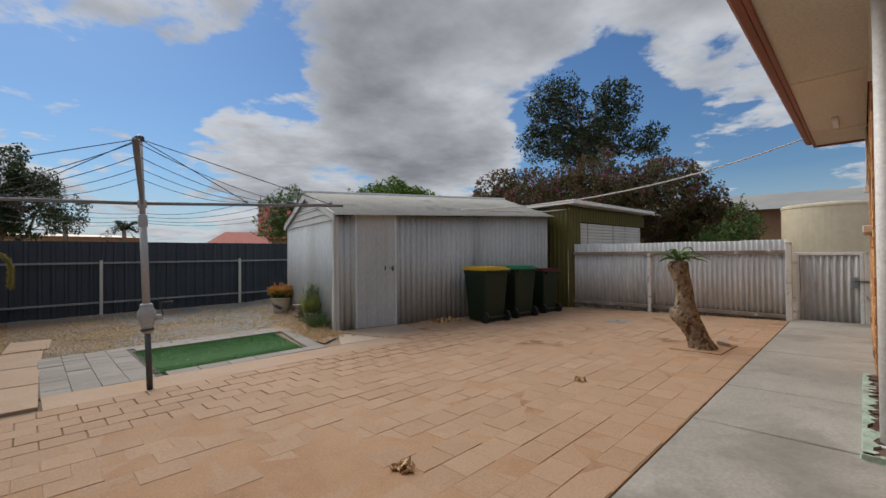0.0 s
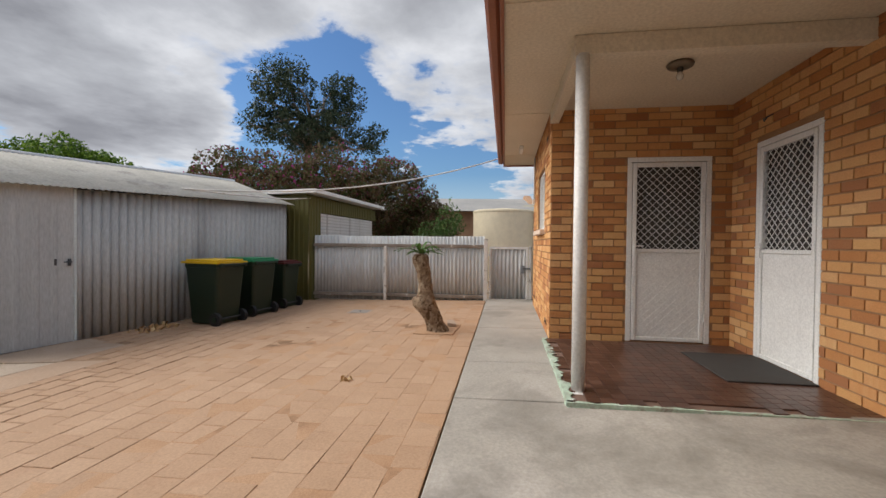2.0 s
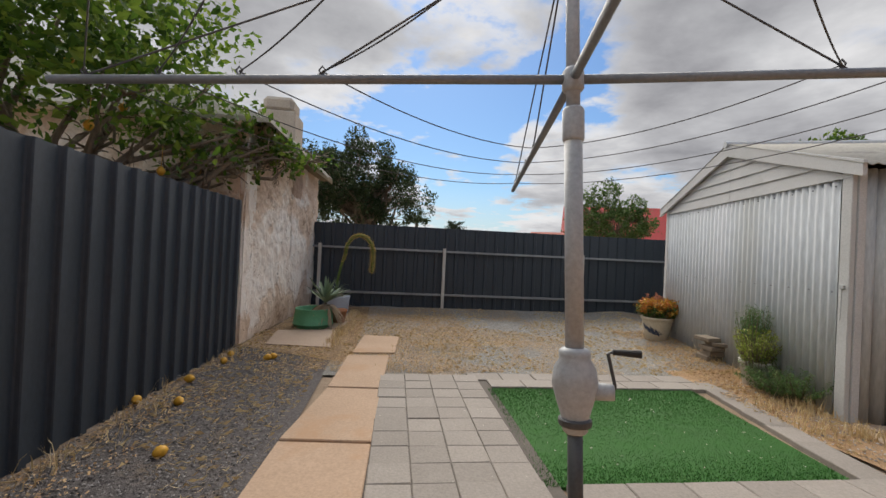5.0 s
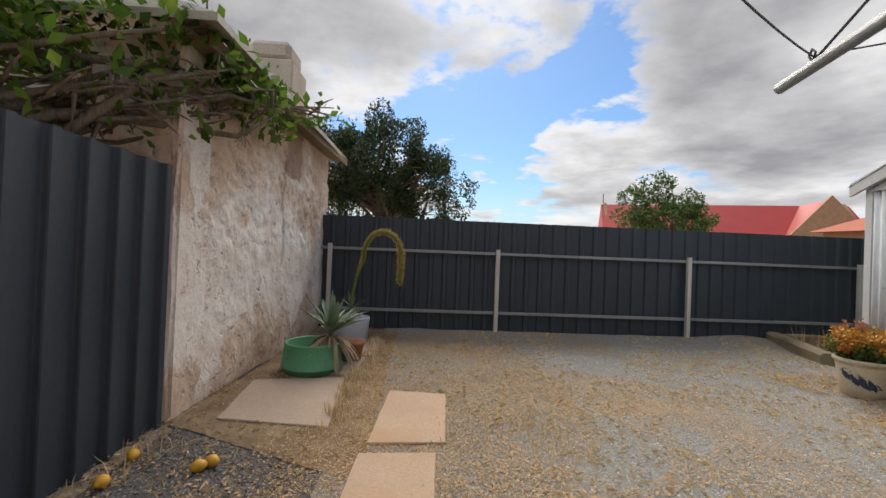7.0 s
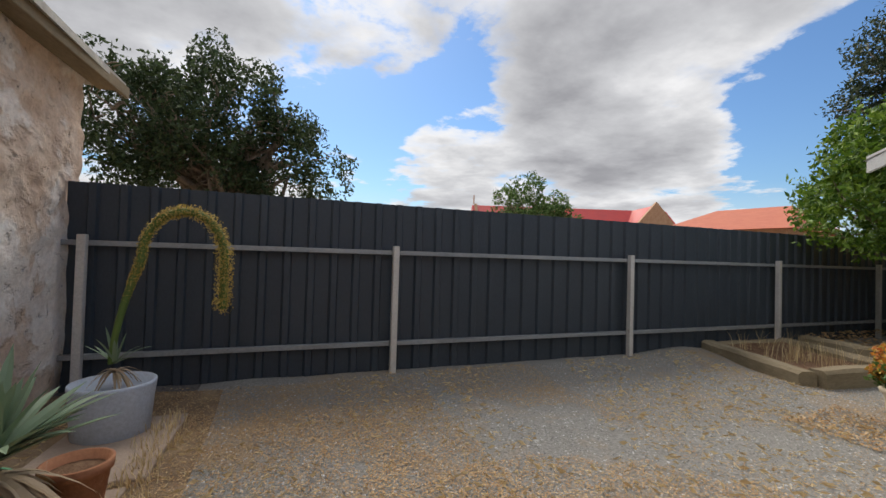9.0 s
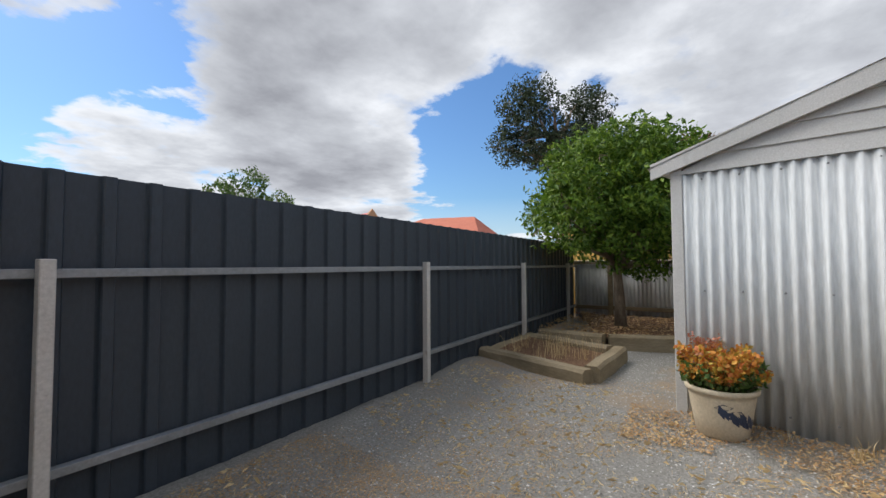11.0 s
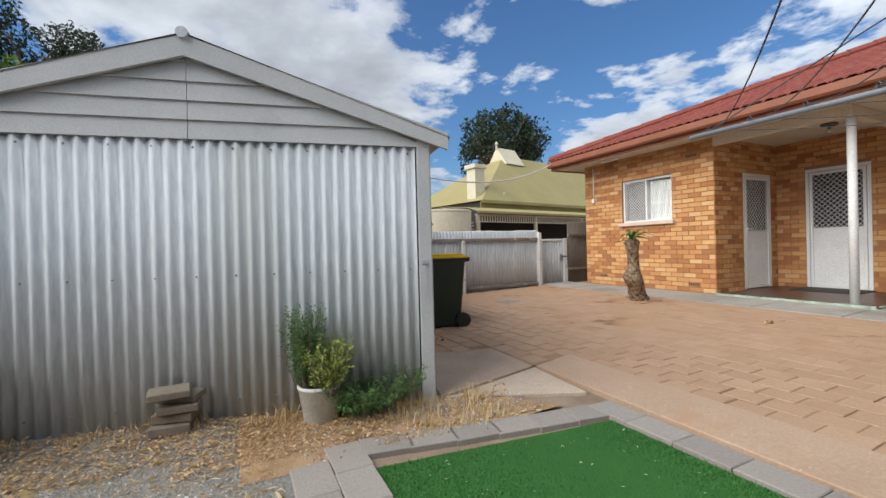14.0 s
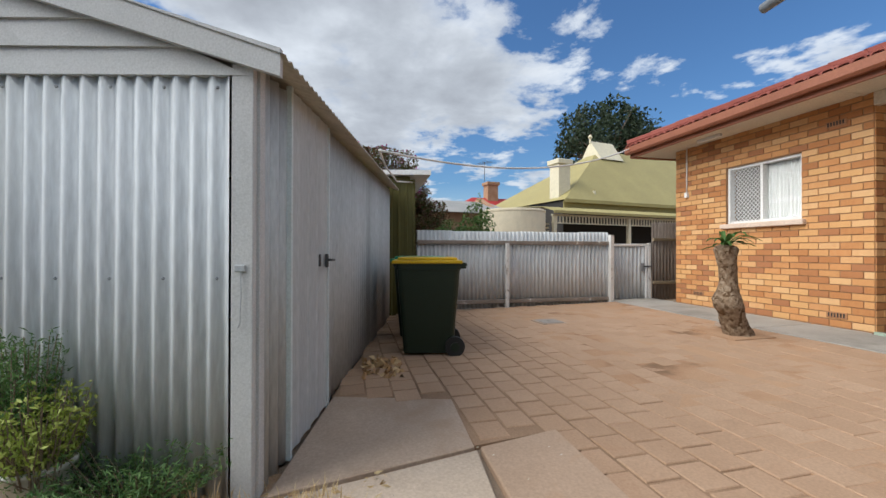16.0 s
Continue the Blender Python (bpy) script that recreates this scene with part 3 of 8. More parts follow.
    # barge boards
    for s in (-1, 1):
        bm = bmesh.new()
        tip, top = mid + s * (mid + 0.13), shed_ridge(0) + 0.09
        low = shed_eave(0) - 0.13 * rise + 0.05
        q = [(mid, top), (tip, low + 0.02), (tip, low - 0.10), (mid, top - 0.13)]
        fr = [bm.verts.new((-0.065, y, z)) for y, z in q]
        bk = [bm.verts.new((-0.035, y, z)) for y, z in q]
        bm.faces.new(fr)
        bm.faces.new(bk[::-1])
        for j in range(4):
            bm.faces.new((fr[j], bk[j], bk[(j + 1) % 4], fr[(j + 1) % 4]))
        bmesh.ops.recalc_face_normals(bm, faces=bm.faces)
        part("barge_board", bm, M["trim"], shed, "grey painted barge board")
    # roof sheets: ribs run down the slope
    for s in (-1, 1):
        bm = bmesh.new()
        nn = int((SHED_L + 0.14) / 0.019)
        over = 0.15
        cols = []
        for i in range(nn + 1):
            u = -0.07 + (SHED_L + 0.14) * i / nn
            w = 0.009 * math.sin(2 * math.pi * u / 0.076)
            ze, zr = shed_eave(u) + 0.045 - over * rise, shed_ridge(u) + 0.10
            ye = mid + s * (mid + over)
            cols.append([bm.verts.new((u, ye, ze + w)), bm.verts.new((u, mid, zr + w)), bm.verts.new((u, ye, ze + w - 0.004)), bm.verts.new((u, mid, zr + w - 0.004))])
        for c, dd in zip(cols, cols[1:]):
            bm.faces.new((c[0], dd[0], dd[1], c[1]))
            bm.faces.new((c[2], c[3], dd[3], dd[2]))
            bm.faces.new((c[0], c[2], dd[2], dd[0]))
        part("roof_sheet", bm, M["roof_iron"], shed, "faded corrugated roof sheet", smooth=True)
    bm = bmesh.new()
    tube(bm, [(-0.09, mid, shed_ridge(0) + 0.095), (SHED_L + 0.08, mid, shed_ridge(SHED_L) + 0.105)], 0.035, 10)
    part("ridge_cap", bm, M["galv"], shed)
    for z in (0.16, 0.97, 1.80):
        for k in range(13):
            y = 0.16 + 0.231 * k
            part("screw", tube(bmesh.new(), [(-0.012, y, z), (-0.020, y, z)], [0.008, 0.004], 8), M["rail"], shed)
    chain = tube(bmesh.new(), [(-0.03, 0.05, 1.02), (-0.035, 0.045, 0.9), (-0.034, 0.05, 0.78), (-0.03, 0.06, 0.76)], 0.003, 6)
    box(chain, -0.034, 0.03, 1.0, -0.022, 0.075, 1.03, 0.003)
    part("hasp", chain, M["pole"], shed, "small galvanised hasp with a wire")
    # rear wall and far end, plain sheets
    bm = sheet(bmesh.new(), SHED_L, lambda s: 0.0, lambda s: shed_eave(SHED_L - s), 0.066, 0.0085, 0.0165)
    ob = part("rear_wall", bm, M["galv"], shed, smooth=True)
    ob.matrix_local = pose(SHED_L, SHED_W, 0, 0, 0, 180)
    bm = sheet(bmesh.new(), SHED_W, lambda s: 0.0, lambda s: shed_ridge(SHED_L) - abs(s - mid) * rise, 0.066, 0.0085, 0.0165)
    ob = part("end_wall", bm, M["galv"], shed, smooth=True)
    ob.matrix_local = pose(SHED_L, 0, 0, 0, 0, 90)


build_shed()


# ---- fences ----
def pan_fence(name, p, q, height, label, posts, post_side=-1, rails=(1.14, 0.31), sag=0.0):
    m = along(p, q)
    f = thing(name, label, "fence", m)
    length = plan_len(p, q)
    x = 0.0
    while x < length - 0.05:
        w = min(0.78, length - x)
        ob = part("panel", sheet(bmesh.new(), min(0.80, length - x), lambda s: -0.06, lambda s: height, 0.195, 0.028, 0.0065, trapezoid), M["charcoal"], f)
        ob.location = (x, 0.004 * (round(x / 0.78) % 2), 0)
        x += 0.78
    for z in rails:
        if posts:
            part("rail", one_box(0, -0.075, z - 0.02, length, -0.03, z + 0.02, 0.003), M["rail"], f, "grey steel rail")
    for s in posts:
        b = one_box(s - 0.027, -0.135, -0.05, s + 0.027, -0.078, 1.20, 0.004)
        part("post", b, M["post"], f, "pale galvanised square post")
    return f


pan_fence("metal_fence", (-1.92, 10.86), (9.12, 10.86), 1.59, "charcoal ribbed steel fence with pale posts", [0.14, 2.45, 5.21, 7.80, 10.2])
pan_fence("metal_fence", (-2.45, -6.0), (-2.12, 7.66), 1.60, "charcoal ribbed steel fence beside dark gravel", [])


def build_side_fence():
    p, q = (8.22, 4.10), (8.29, 0.36)
    f = thing("iron_fence", "old corrugated iron fence on weathered wooden rails", "fence", along(p, q, 0.05))
    ln = plan_len(p, q)
    x = 0.0
    while x < ln - 0.05:
        w = min(0.62, ln - x)
        top = 1.40 + random.uniform(-0.012, 0.012)
        ob = part("sheet", sheet(bmesh.new(), w + 0.01, lambda s: 0.02, lambda s, t=top: t, 0.076, 0.017, 0.0076), M["fence_iron"], f, smooth=True)
        ob.location = (x, random.uniform(-0.004, 0.004), 0)
        x += 0.62
    for z, h in ((1.20, 0.035), (0.14, 0.035)):
        part("rail", one_box(0, -0.07, z - h, ln, -0.014, z + h, 0.008), M["rail_wood"], f, "weathered wooden rail with flaking paint")
    part("post", one_box(1.60, -0.13, -0.02, 1.66, -0.072, 1.19, 0.006), M["white_worn"], f, "white-painted wooden post")
    part("post", one_box(ln - 0.02, -0.12, -0.02, ln + 0.06, -0.03, 1.36, 0.006), M["white_worn"], f, "white-painted wooden gate post")
    # gate
    gp, gq = (8.40, 0.265), (8.33, -0.53)
    g = thing("gate", "white-framed corrugated iron gate, closed", "gate", along(gp, gq, 0.10))
    w = plan_len(gp, gq)
    for n, a in (("frame_rail", (0, -0.03, 0.0, w, 0.015, 0.045)), ("frame_rail", (0, -0.03, 1.10, w, 0.015, 1.145)), ("frame_stile", (0, -0.032, 0.046, 0.045, 0.015, 1.099)), ("frame_stile", (w - 0.045, -0.032, 0.046, w, 0.015, 1.099))):
        part(n, one_box(*a, bevel=0.004), M["white"], g, "white steel frame")
    ob = part("sheet", sheet(bmesh.new(), w - 0.092, lambda s: 0.046, lambda s: 1.099, 0.082, 0.019, 0.0082), M["fence_iron"], g, smooth=True)
    ob.location = (0.046, 0.0, 0)
    part("lock_plate", one_box(w - 0.14, -0.04, 0.60, w - 0.07, -0.015, 0.76, 0.004), M["rail"], g, "grey lock plate")
    latch = tube(bmesh.new(), [(w - 0.10, -0.05, 0.70), (w + 0.05, -0.05, 0.70)], 0.012, 8)
    part("latch", latch, M["pole_dark"], g)
    for z in (0.15, 0.95):
        part("hinge", one_box(-0.05, -0.045, z, 0.04, -0.033, z + 0.05, 0.002), M["white_worn"], g)
    part("gate_post", one_box(w + 0.012, -0.04, -0.1, w + 0.07, 0.03, 1.16, 0.004), M["white_worn"], g, "white gate post")
    # taller sheet between the gate and the house
    s = thing("iron_screen", "dark corrugated iron screen between gate and house", "fence", along((8.30, -0.62), (8.30, -2.2), 0.05))
    part("sheet", sheet(bmesh.new(), 1.5, lambda s: 0.0, lambda s: 1.62, 0.076, 0.009, 0.0095), M["rust_iron"], s, smooth=True)
    for z in (0.4, 1.25):
        part("rail", one_box(0, -0.07, z, 1.5, -0.016, z + 0.06, 0.006), M["timber"], s)


M["rail_wood"] = material("flaking_rail", [(0.20, 0.165, 0.135), (0.30, 0.26, 0.22)], 0.9, 0, 4, 60, 0.4, 0.4, 0.2, stain=(0.62, 0.60, 0.56), stain_scale=4, stain_at=(0.60, 0.66))
build_side_fence()


# ---- neighbouring garage ----
def build_garage():
    g = thing("garage", "olive steel garage with a white flat roof edge", "garage")
    pts = [(8.05, 4.16), (12.2, 4.0), (12.2, 8.2), (9.0, 8.2)]
    part("wall", sheet(bmesh.new(), plan_len(pts[3], pts[0]), lambda s: 0.0, lambda s: 2.30, 0.13, 0.016, 0.008, trapezoid), M["olive"], g).matrix_local = along(pts[3], pts[0])
    part("wall", sheet(bmesh.new(), 0.55, lambda s: 0.0, lambda s: 2.30, 0.13, 0.016, 0.008, trapezoid), M["olive"], g).matrix_local = along(pts[0], pts[1])
    ob = part("wall", sheet(bmesh.new(), 3.6, lambda s: 1.98, lambda s: 2.30, 0.13, 0.016, 0.008, trapezoid), M["olive"], g)
    ob.matrix_local = along((8.6, 4.14), pts[1])
    door = part("roller_door", one_box(0, 0.05, 0.02, 3.4, 0.06, 1.97), M["white_worn"], g, "grey slatted roller door")
    door.matrix_local = along((8.62, 4.14), pts[1])
    slat = None
    for i in range(26):
        if slat is None:
            slat = part("slat", one_box(0, 0.02, 0.0, 3.4, 0.048, 0.068, 0.012), M["white_worn"], door)
            slat.location = (0, 0, 0.02)
        else:
            o = new("slat", slat.data)
            o.parent = door
            o.location = (0, 0, 0.02 + i * 0.075)
    bm = prism(bmesh.new(), [(7.86, 3.92), (12.4, 3.76), (12.4, 8.4), (8.75, 8.4)], 2.36, 2.44)
    part("roof", bm, M["white"], g, "white metal roof edge")
    bm = prism(bmesh.new(), [(8.06, 4.24), (12.15, 4.1), (12.15, 8.1), (9.05, 8.1)], 2.28, 2.355)
    part("ceiling", bm, M["olive"], g)


build_garage()


# ---- house ----
WIN_Y, DOOR_X, BACK_Y = -0.595, 4.64, -2.58
CEIL = 2.90
D1 = (-2.36, -1.455)                      # door opening in the wall that faces -x
D2 = (3.27, 4.17)                        # door opening in the wall that faces +y
W1 = (5.43, 6.57, 1.525, 2.405)            # window opening


def wall_boxes(bm, length, z0, z1, thick, holes):
    """A wall along x from 0 to length, its face at y = 0 and its thickness towards +y, with openings (x0, x1, z0, z1) cut through."""
    xs = sorted({0.0, length, *[h[0] for h in holes], *[h[1] for h in holes]})
    for a, b in zip(xs, xs[1:]):
        mid = (a + b) / 2
        cuts = sorted((h[2], h[3]) for h in holes if h[0] <= mid <= h[1])
        z = z0
        for c, d in cuts:
            if c > z + 0.001:
                box(bm, a, 0, z, b, thick, c)
            z = d
        if z < z1 - 0.001:
            box(bm, a, 0, z, b, thick, z1)
    bmesh.ops.remove_doubles(bm, verts=bm.verts, dist=0.0005)
    return bm


WALLS = []                               # pose, length, z0, z1, openings: bricks are laid on these at the end


def brick_wall(name, p, q, z0, z1, holes, label, start=0.0):
    m = along(p, q)
    ob = solid(name, wall_boxes(bmesh.new(), plan_len(p, q), z0, z1, 0.22, holes), M["mortar"], label, "wall", m=m)
    WALLS.append((ob, start, plan_len(p, q), z0, z1, holes))
    return ob


PORCH_Z = 0.195
brick_wall("wall_north", (7.62, WIN_Y), (DOOR_X, WIN_Y), 0.06, CEIL + 0.04, [(7.62 - W1[1], 7.62 - W1[0], W1[2], W1[3])], "orange and tan brick wall with a window")
brick_wall("wall_porch", (DOOR_X, WIN_Y - 0.22), (DOOR_X, BACK_Y), 0.06, CEIL + 0.04, [(-D1[1] + WIN_Y - 0.22, -D1[0] + WIN_Y - 0.22, PORCH_Z, 2.33)], "orange brick porch wall with a screen door", -0.22)
brick_wall("wall_south", (DOOR_X, BACK_Y), (-7.0, BACK_Y), 0.06, CEIL + 0.04, [(DOOR_X - D2[1], DOOR_X - D2[0], PORCH_Z, 2.36)], "orange and tan brick wall of the house")
brick_wall("wall_east", (7.62, -9.0), (7.62, WIN_Y - 0.22), 0.06, CEIL + 0.04, [], "orange brick end wall of the house")
solid("wall_inner", one_box(-7.0, -9.0, 0.0, 7.3, -8.8, 3.0), M["cream"], "plain rear wall of the house", "wall")
solid("wall_inner_2", one_box(-7.2, -9.0, 0.0, -7.0, -2.4, 3.0), M["cream"], "plain end wall of the house", "wall")


def build_porch():
    bm = one_box(2.56, BACK_Y + 0.01, 0.02, DOOR_X - 0.01, -0.52, PORCH_Z - 0.012, 0.004)
    solid("porch_floor", bm, M["tile_joint"], "raised porch floor", "floor")
    rng = random.Random(3)

    def jagged(p, q, width, z, seed):
        """A thin flaking strip with a saw-toothed inner edge from p to q; width towards its left."""
        r = random.Random(seed)
        ln = plan_len(p, q)
        b = bmesh.new()
        x, prev = 0.0, None
        while x < ln:
            w = width * (0.25 + r.random() ** 1.5)
            cur = [b.verts.new((x, 0, z)), b.verts.new((x, w, z)), b.verts.new((x, 0, z - 0.03)), b.verts.new((x, w, z - 0.03))]
            if prev:
                b.faces.new((prev[0], cur[0], cur[1], prev[1]))
                b.faces.new((prev[2], cur[2], cur[0], prev[0]))
                b.faces.new((prev[1], cur[1], cur[3], prev[3]))
            prev = cur
            x += r.uniform(0.015, 0.07)
        ob = solid("porch_edge", b, M["green_paint"], "flaking pale green paint on the porch edge", "trim")
        ob.matrix_world = along(p, q)

    jagged((2.535, -0.50), (2.535, BACK_Y + 0.02), 0.035, PORCH_Z + 0.003, 4)
    jagged((4.60, -0.505), (2.56, -0.505), 0.075, PORCH_Z + 0.003, 6)
    face = one_box(2.530, BACK_Y + 0.02, 0.10, 2.5585, -0.50, PORCH_Z - 0.028, 0.006)
    box(face, 2.56, -0.519, 0.10, 4.60, -0.495, PORCH_Z - 0.028, 0.006)
    solid("porch_riser", face, M["green_paint"], "chipped green-painted porch riser", "trim")


def build_roof():
    y_e, x_e, x_w = 0.0, 8.12, -8.0
    solid("soffit", prism(bmesh.new(), [(x_w, BACK_Y + 0.02), (DOOR_X - 0.002, BACK_Y + 0.02), (DOOR_X - 0.002, WIN_Y + 0.02), (7.66, WIN_Y + 0.02), (7.66, -9.3), (x_e - 0.03, -9.3), (x_e - 0.03, y_e - 0.03), (x_w, y_e - 0.03)], CEIL, CEIL + 0.02), M["cream"], "cream soffit and porch ceiling boards", "ceiling")
    bm = bmesh.new()
    for x in (-4.9, -2.5, -0.1, 2.3, 4.7, 7.1):
        box(bm, x, -0.60, CEIL - 0.006, x + 0.035, y_e - 0.04, CEIL - 0.0005)
    solid("soffit_trim", bm, M["cream"], "cover strips on the soffit joints", "trim")
    bm = one_box(x_w, y_e - 0.03, CEIL - 0.03, x_e, y_e, CEIL + 0.17, 0.004)
    box(bm, x_e - 0.03, -9.3, CEIL - 0.03, x_e, y_e - 0.031, CEIL + 0.17, 0.004)
    solid("fascia", bm, M["fascia"], "orange-brown painted fascia board", "trim")
    # gutter along the western part
    g = thing("gutter", "grey steel gutter with an orange front", "gutter")
    bm = bmesh.new()
    prof = [(0.004, 0.13), (0.004, 0.02), (0.03, 0.0), (0.08, 0.0), (0.105, 0.03), (0.105, 0.13), (0.098, 0.13), (0.098, 0.035), (0.078, 0.008), (0.032, 0.008), (0.012, 0.024), (0.012, 0.13)]
    r0 = [bm.verts.new((x_w, y_e + a, CEIL + 0.03 + b)) for a, b in prof]
    r1 = [bm.verts.new((x_e + 0.02, y_e + a, CEIL + 0.03 + b)) for a, b in prof]
    for i in range(len(prof)):
        bm.faces.new((r0[i], r1[i], r1[(i + 1) % len(prof)], r0[(i + 1) % len(prof)]))
    bm.faces.new(r0)
    bm.faces.new(r1[::-1])
    bmesh.ops.recalc_face_normals(bm, faces=bm.faces)
    part("trough", bm, M["fascia"], g)
    # hip roof under the tiles, and tile courses
    z_e, pitch = CEIL + 0.17, math.tan(radians(21))
    back, half = -9.3, 4.65
    ridge_y, ridge_z = y_e - half, z_e + half * pitch
    A, B, C, D = (x_w, y_e, z_e), (x_e, y_e, z_e), (x_e, back, z_e), (x_w, back, z_e)
    E, F = (x_w, ridge_y, ridge_z), (x_e - half, ridge_y, ridge_z)
    bm = bmesh.new()
    v = [bm.verts.new(p) for p in (A, B, C, D, E, F)]
    for f in ((0, 1, 5, 4), (1, 2, 5), (2, 3, 4, 5), (3, 0, 4), (0, 3, 2, 1)):
        bm.faces.new([v[i] for i in f])
    bmesh.ops.recalc_face_normals(bm, faces=bm.faces)
    solid("roof", bm, M["roof_tile"], "red tiled hip roof of the house", "roof")
    rows, verts, faces = 13, [], []
    for r in range(rows):
        d0, d1 = r * 0.34, r * 0.34 + 0.40
        y0, y1 = y_e + 0.05 - d0, y_e + 0.05 - d1
        z0, z1 = z_e + d0 * pitch + 0.03, z_e + d1 * pitch + 0.012
        x = x_w + (0.16 if r % 2 else 0.0)
        while x < x_e - d0:
            for k in range(2):
                xa = x + k * 0.14
                n = len(verts)
                s = 0.012
                for (px, h) in ((xa, 0.0), (xa + 0.035, 0.028), (xa + 0.105, 0.028), (xa + 0.14, 0.0)):
                    verts += [(px, y0, z0 + h), (px, y1, z1 + h), (px, y0, z0 + h - s - 0.01)]
                for j in range(3):
                    a, b = n + j * 3, n + (j + 1) * 3
                    faces += [(a, b, b + 1, a + 1), (a + 2, b + 2, b, a)]
            x += 0.30
    me = bpy.data.meshes.new("roof_tiles")
    me.from_pydata(verts, [], faces)
    me.materials.append(M["roof_tile"])
    tagged(new("roof_tiles", me), "courses of red roof tiles", "roof tiles", "", "stuff")
    # hip capping
    cap = bmesh.new()
    hip0, hip1 = Vector((x_e + 0.02, y_e + 0.02, z_e + 0.06)), Vector(F) + Vector((0, 0, 0.08))
    for i in range(16):
        a, b = hip0.lerp(hip1, i / 16), hip0.lerp(hip1, (i + 1.15) / 16)
        tube(cap, [a, b], [0.10, 0.085], 8)
    solid("ridge_caps", cap, M["roof_tile"], "red hip and ridge capping", "roof")


M["tile_joint"] = plain("porch_grout", (0.16, 0.10, 0.075), 0.8)
M["tile"] = material("brown_porch_tile", [(0.035, 0.018, 0.013), (0.075, 0.036, 0.025), (0.13, 0.07, 0.05)], 0.35, 0, 32, 90, 0.2, 0.1, 0.4, vary=0.4, dist=0.002)
M["green_paint"] = material("flaking_green_paint", [(0.30, 0.31, 0.27), (0.34, 0.42, 0.33), (0.40, 0.50, 0.40), (0.58, 0.58, 0.54)], 0.8, 0, 9, 60, 0.3, 0.3, 0.3, stain=(0.22, 0.19, 0.16), stain_scale=7, stain_at=(0.55, 0.65), dist=0.004)
M["mesh"] = plain("white_security_mesh", (0.72, 0.72, 0.71), 0.45)
# near-black stands in for the shade on the wall under the neighbour's veranda
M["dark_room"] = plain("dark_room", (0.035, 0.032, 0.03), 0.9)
M["curtain"] = material("white_curtain", [(0.50, 0.50, 0.49), (0.60, 0.60, 0.59)], 0.9, 0, 8, 60, 0.2, 0.1, 0.2, stretch=(6, 6, 0.2))
build_porch()
build_roof()


def build_post():
    p = thing("porch_post", "white steel porch post with chipped paint", "post", pose(2.825, -0.625, 0))
    bm = tube(bmesh.new(), [(0, 0, PORCH_Z - 0.03), (0, 0, CEIL - 0.14)], 0.052, 20)
    part("column", bm, M["white_worn2"], p, smooth=True)
    part("base_plate", one_box(-0.075, -0.075, PORCH_Z - 0.04, 0.075, 0.075, PORCH_Z - 0.008, 0.004), M["white_worn2"], p)
    solid("porch_beam", one_box(2.79, BACK_Y + 0.004, CEIL - 0.15, 2.90, -0.56, CEIL - 0.002, 0.004), M["cream"], "cream timber beam over the porch", "trim")
    solid("porch_beam_2", one_box(2.903, -0.67, CEIL - 0.15, DOOR_X - 0.004, -0.57, CEIL - 0.002, 0.004), M["cream"], "cream timber beam along the porch front", "trim")


M["white_worn2"] = material("chipped_post_paint", [(0.70, 0.69, 0.67), (0.77, 0.76, 0.74)], 0.5, 0, 3, 50, 0.1, 0.1, 0.4, stain=(0.30, 0.28, 0.27), stain_scale=6, stain_at=(0.70, 0.73))
build_post()


def mesh_grid(bm, x0, z0, x1, z1, pitch, r, y):
    """Crossed diagonal wires that fill a rectangle in the x-z plane."""
    w, h = x1 - x0, z1 - z0
    n = int((w + h) / pitch)
    for i in range(1, n + 1):
        s = i * pitch
        for flip in (False, True):
            a = (min(s, w), max(0.0, s - w))
            b = (max(0.0, s - h), min(s, h))
            if flip:
                a, b = (w - a[0], a[1]), (w - b[0], b[1])
            if abs(a[0] - b[0]) < 0.01:
                continue
            tube(bm, [(x0 + a[0], y, z0 + a[1]), (x0 + b[0], y, z0 + b[1])], r, 4, False)
    return bm


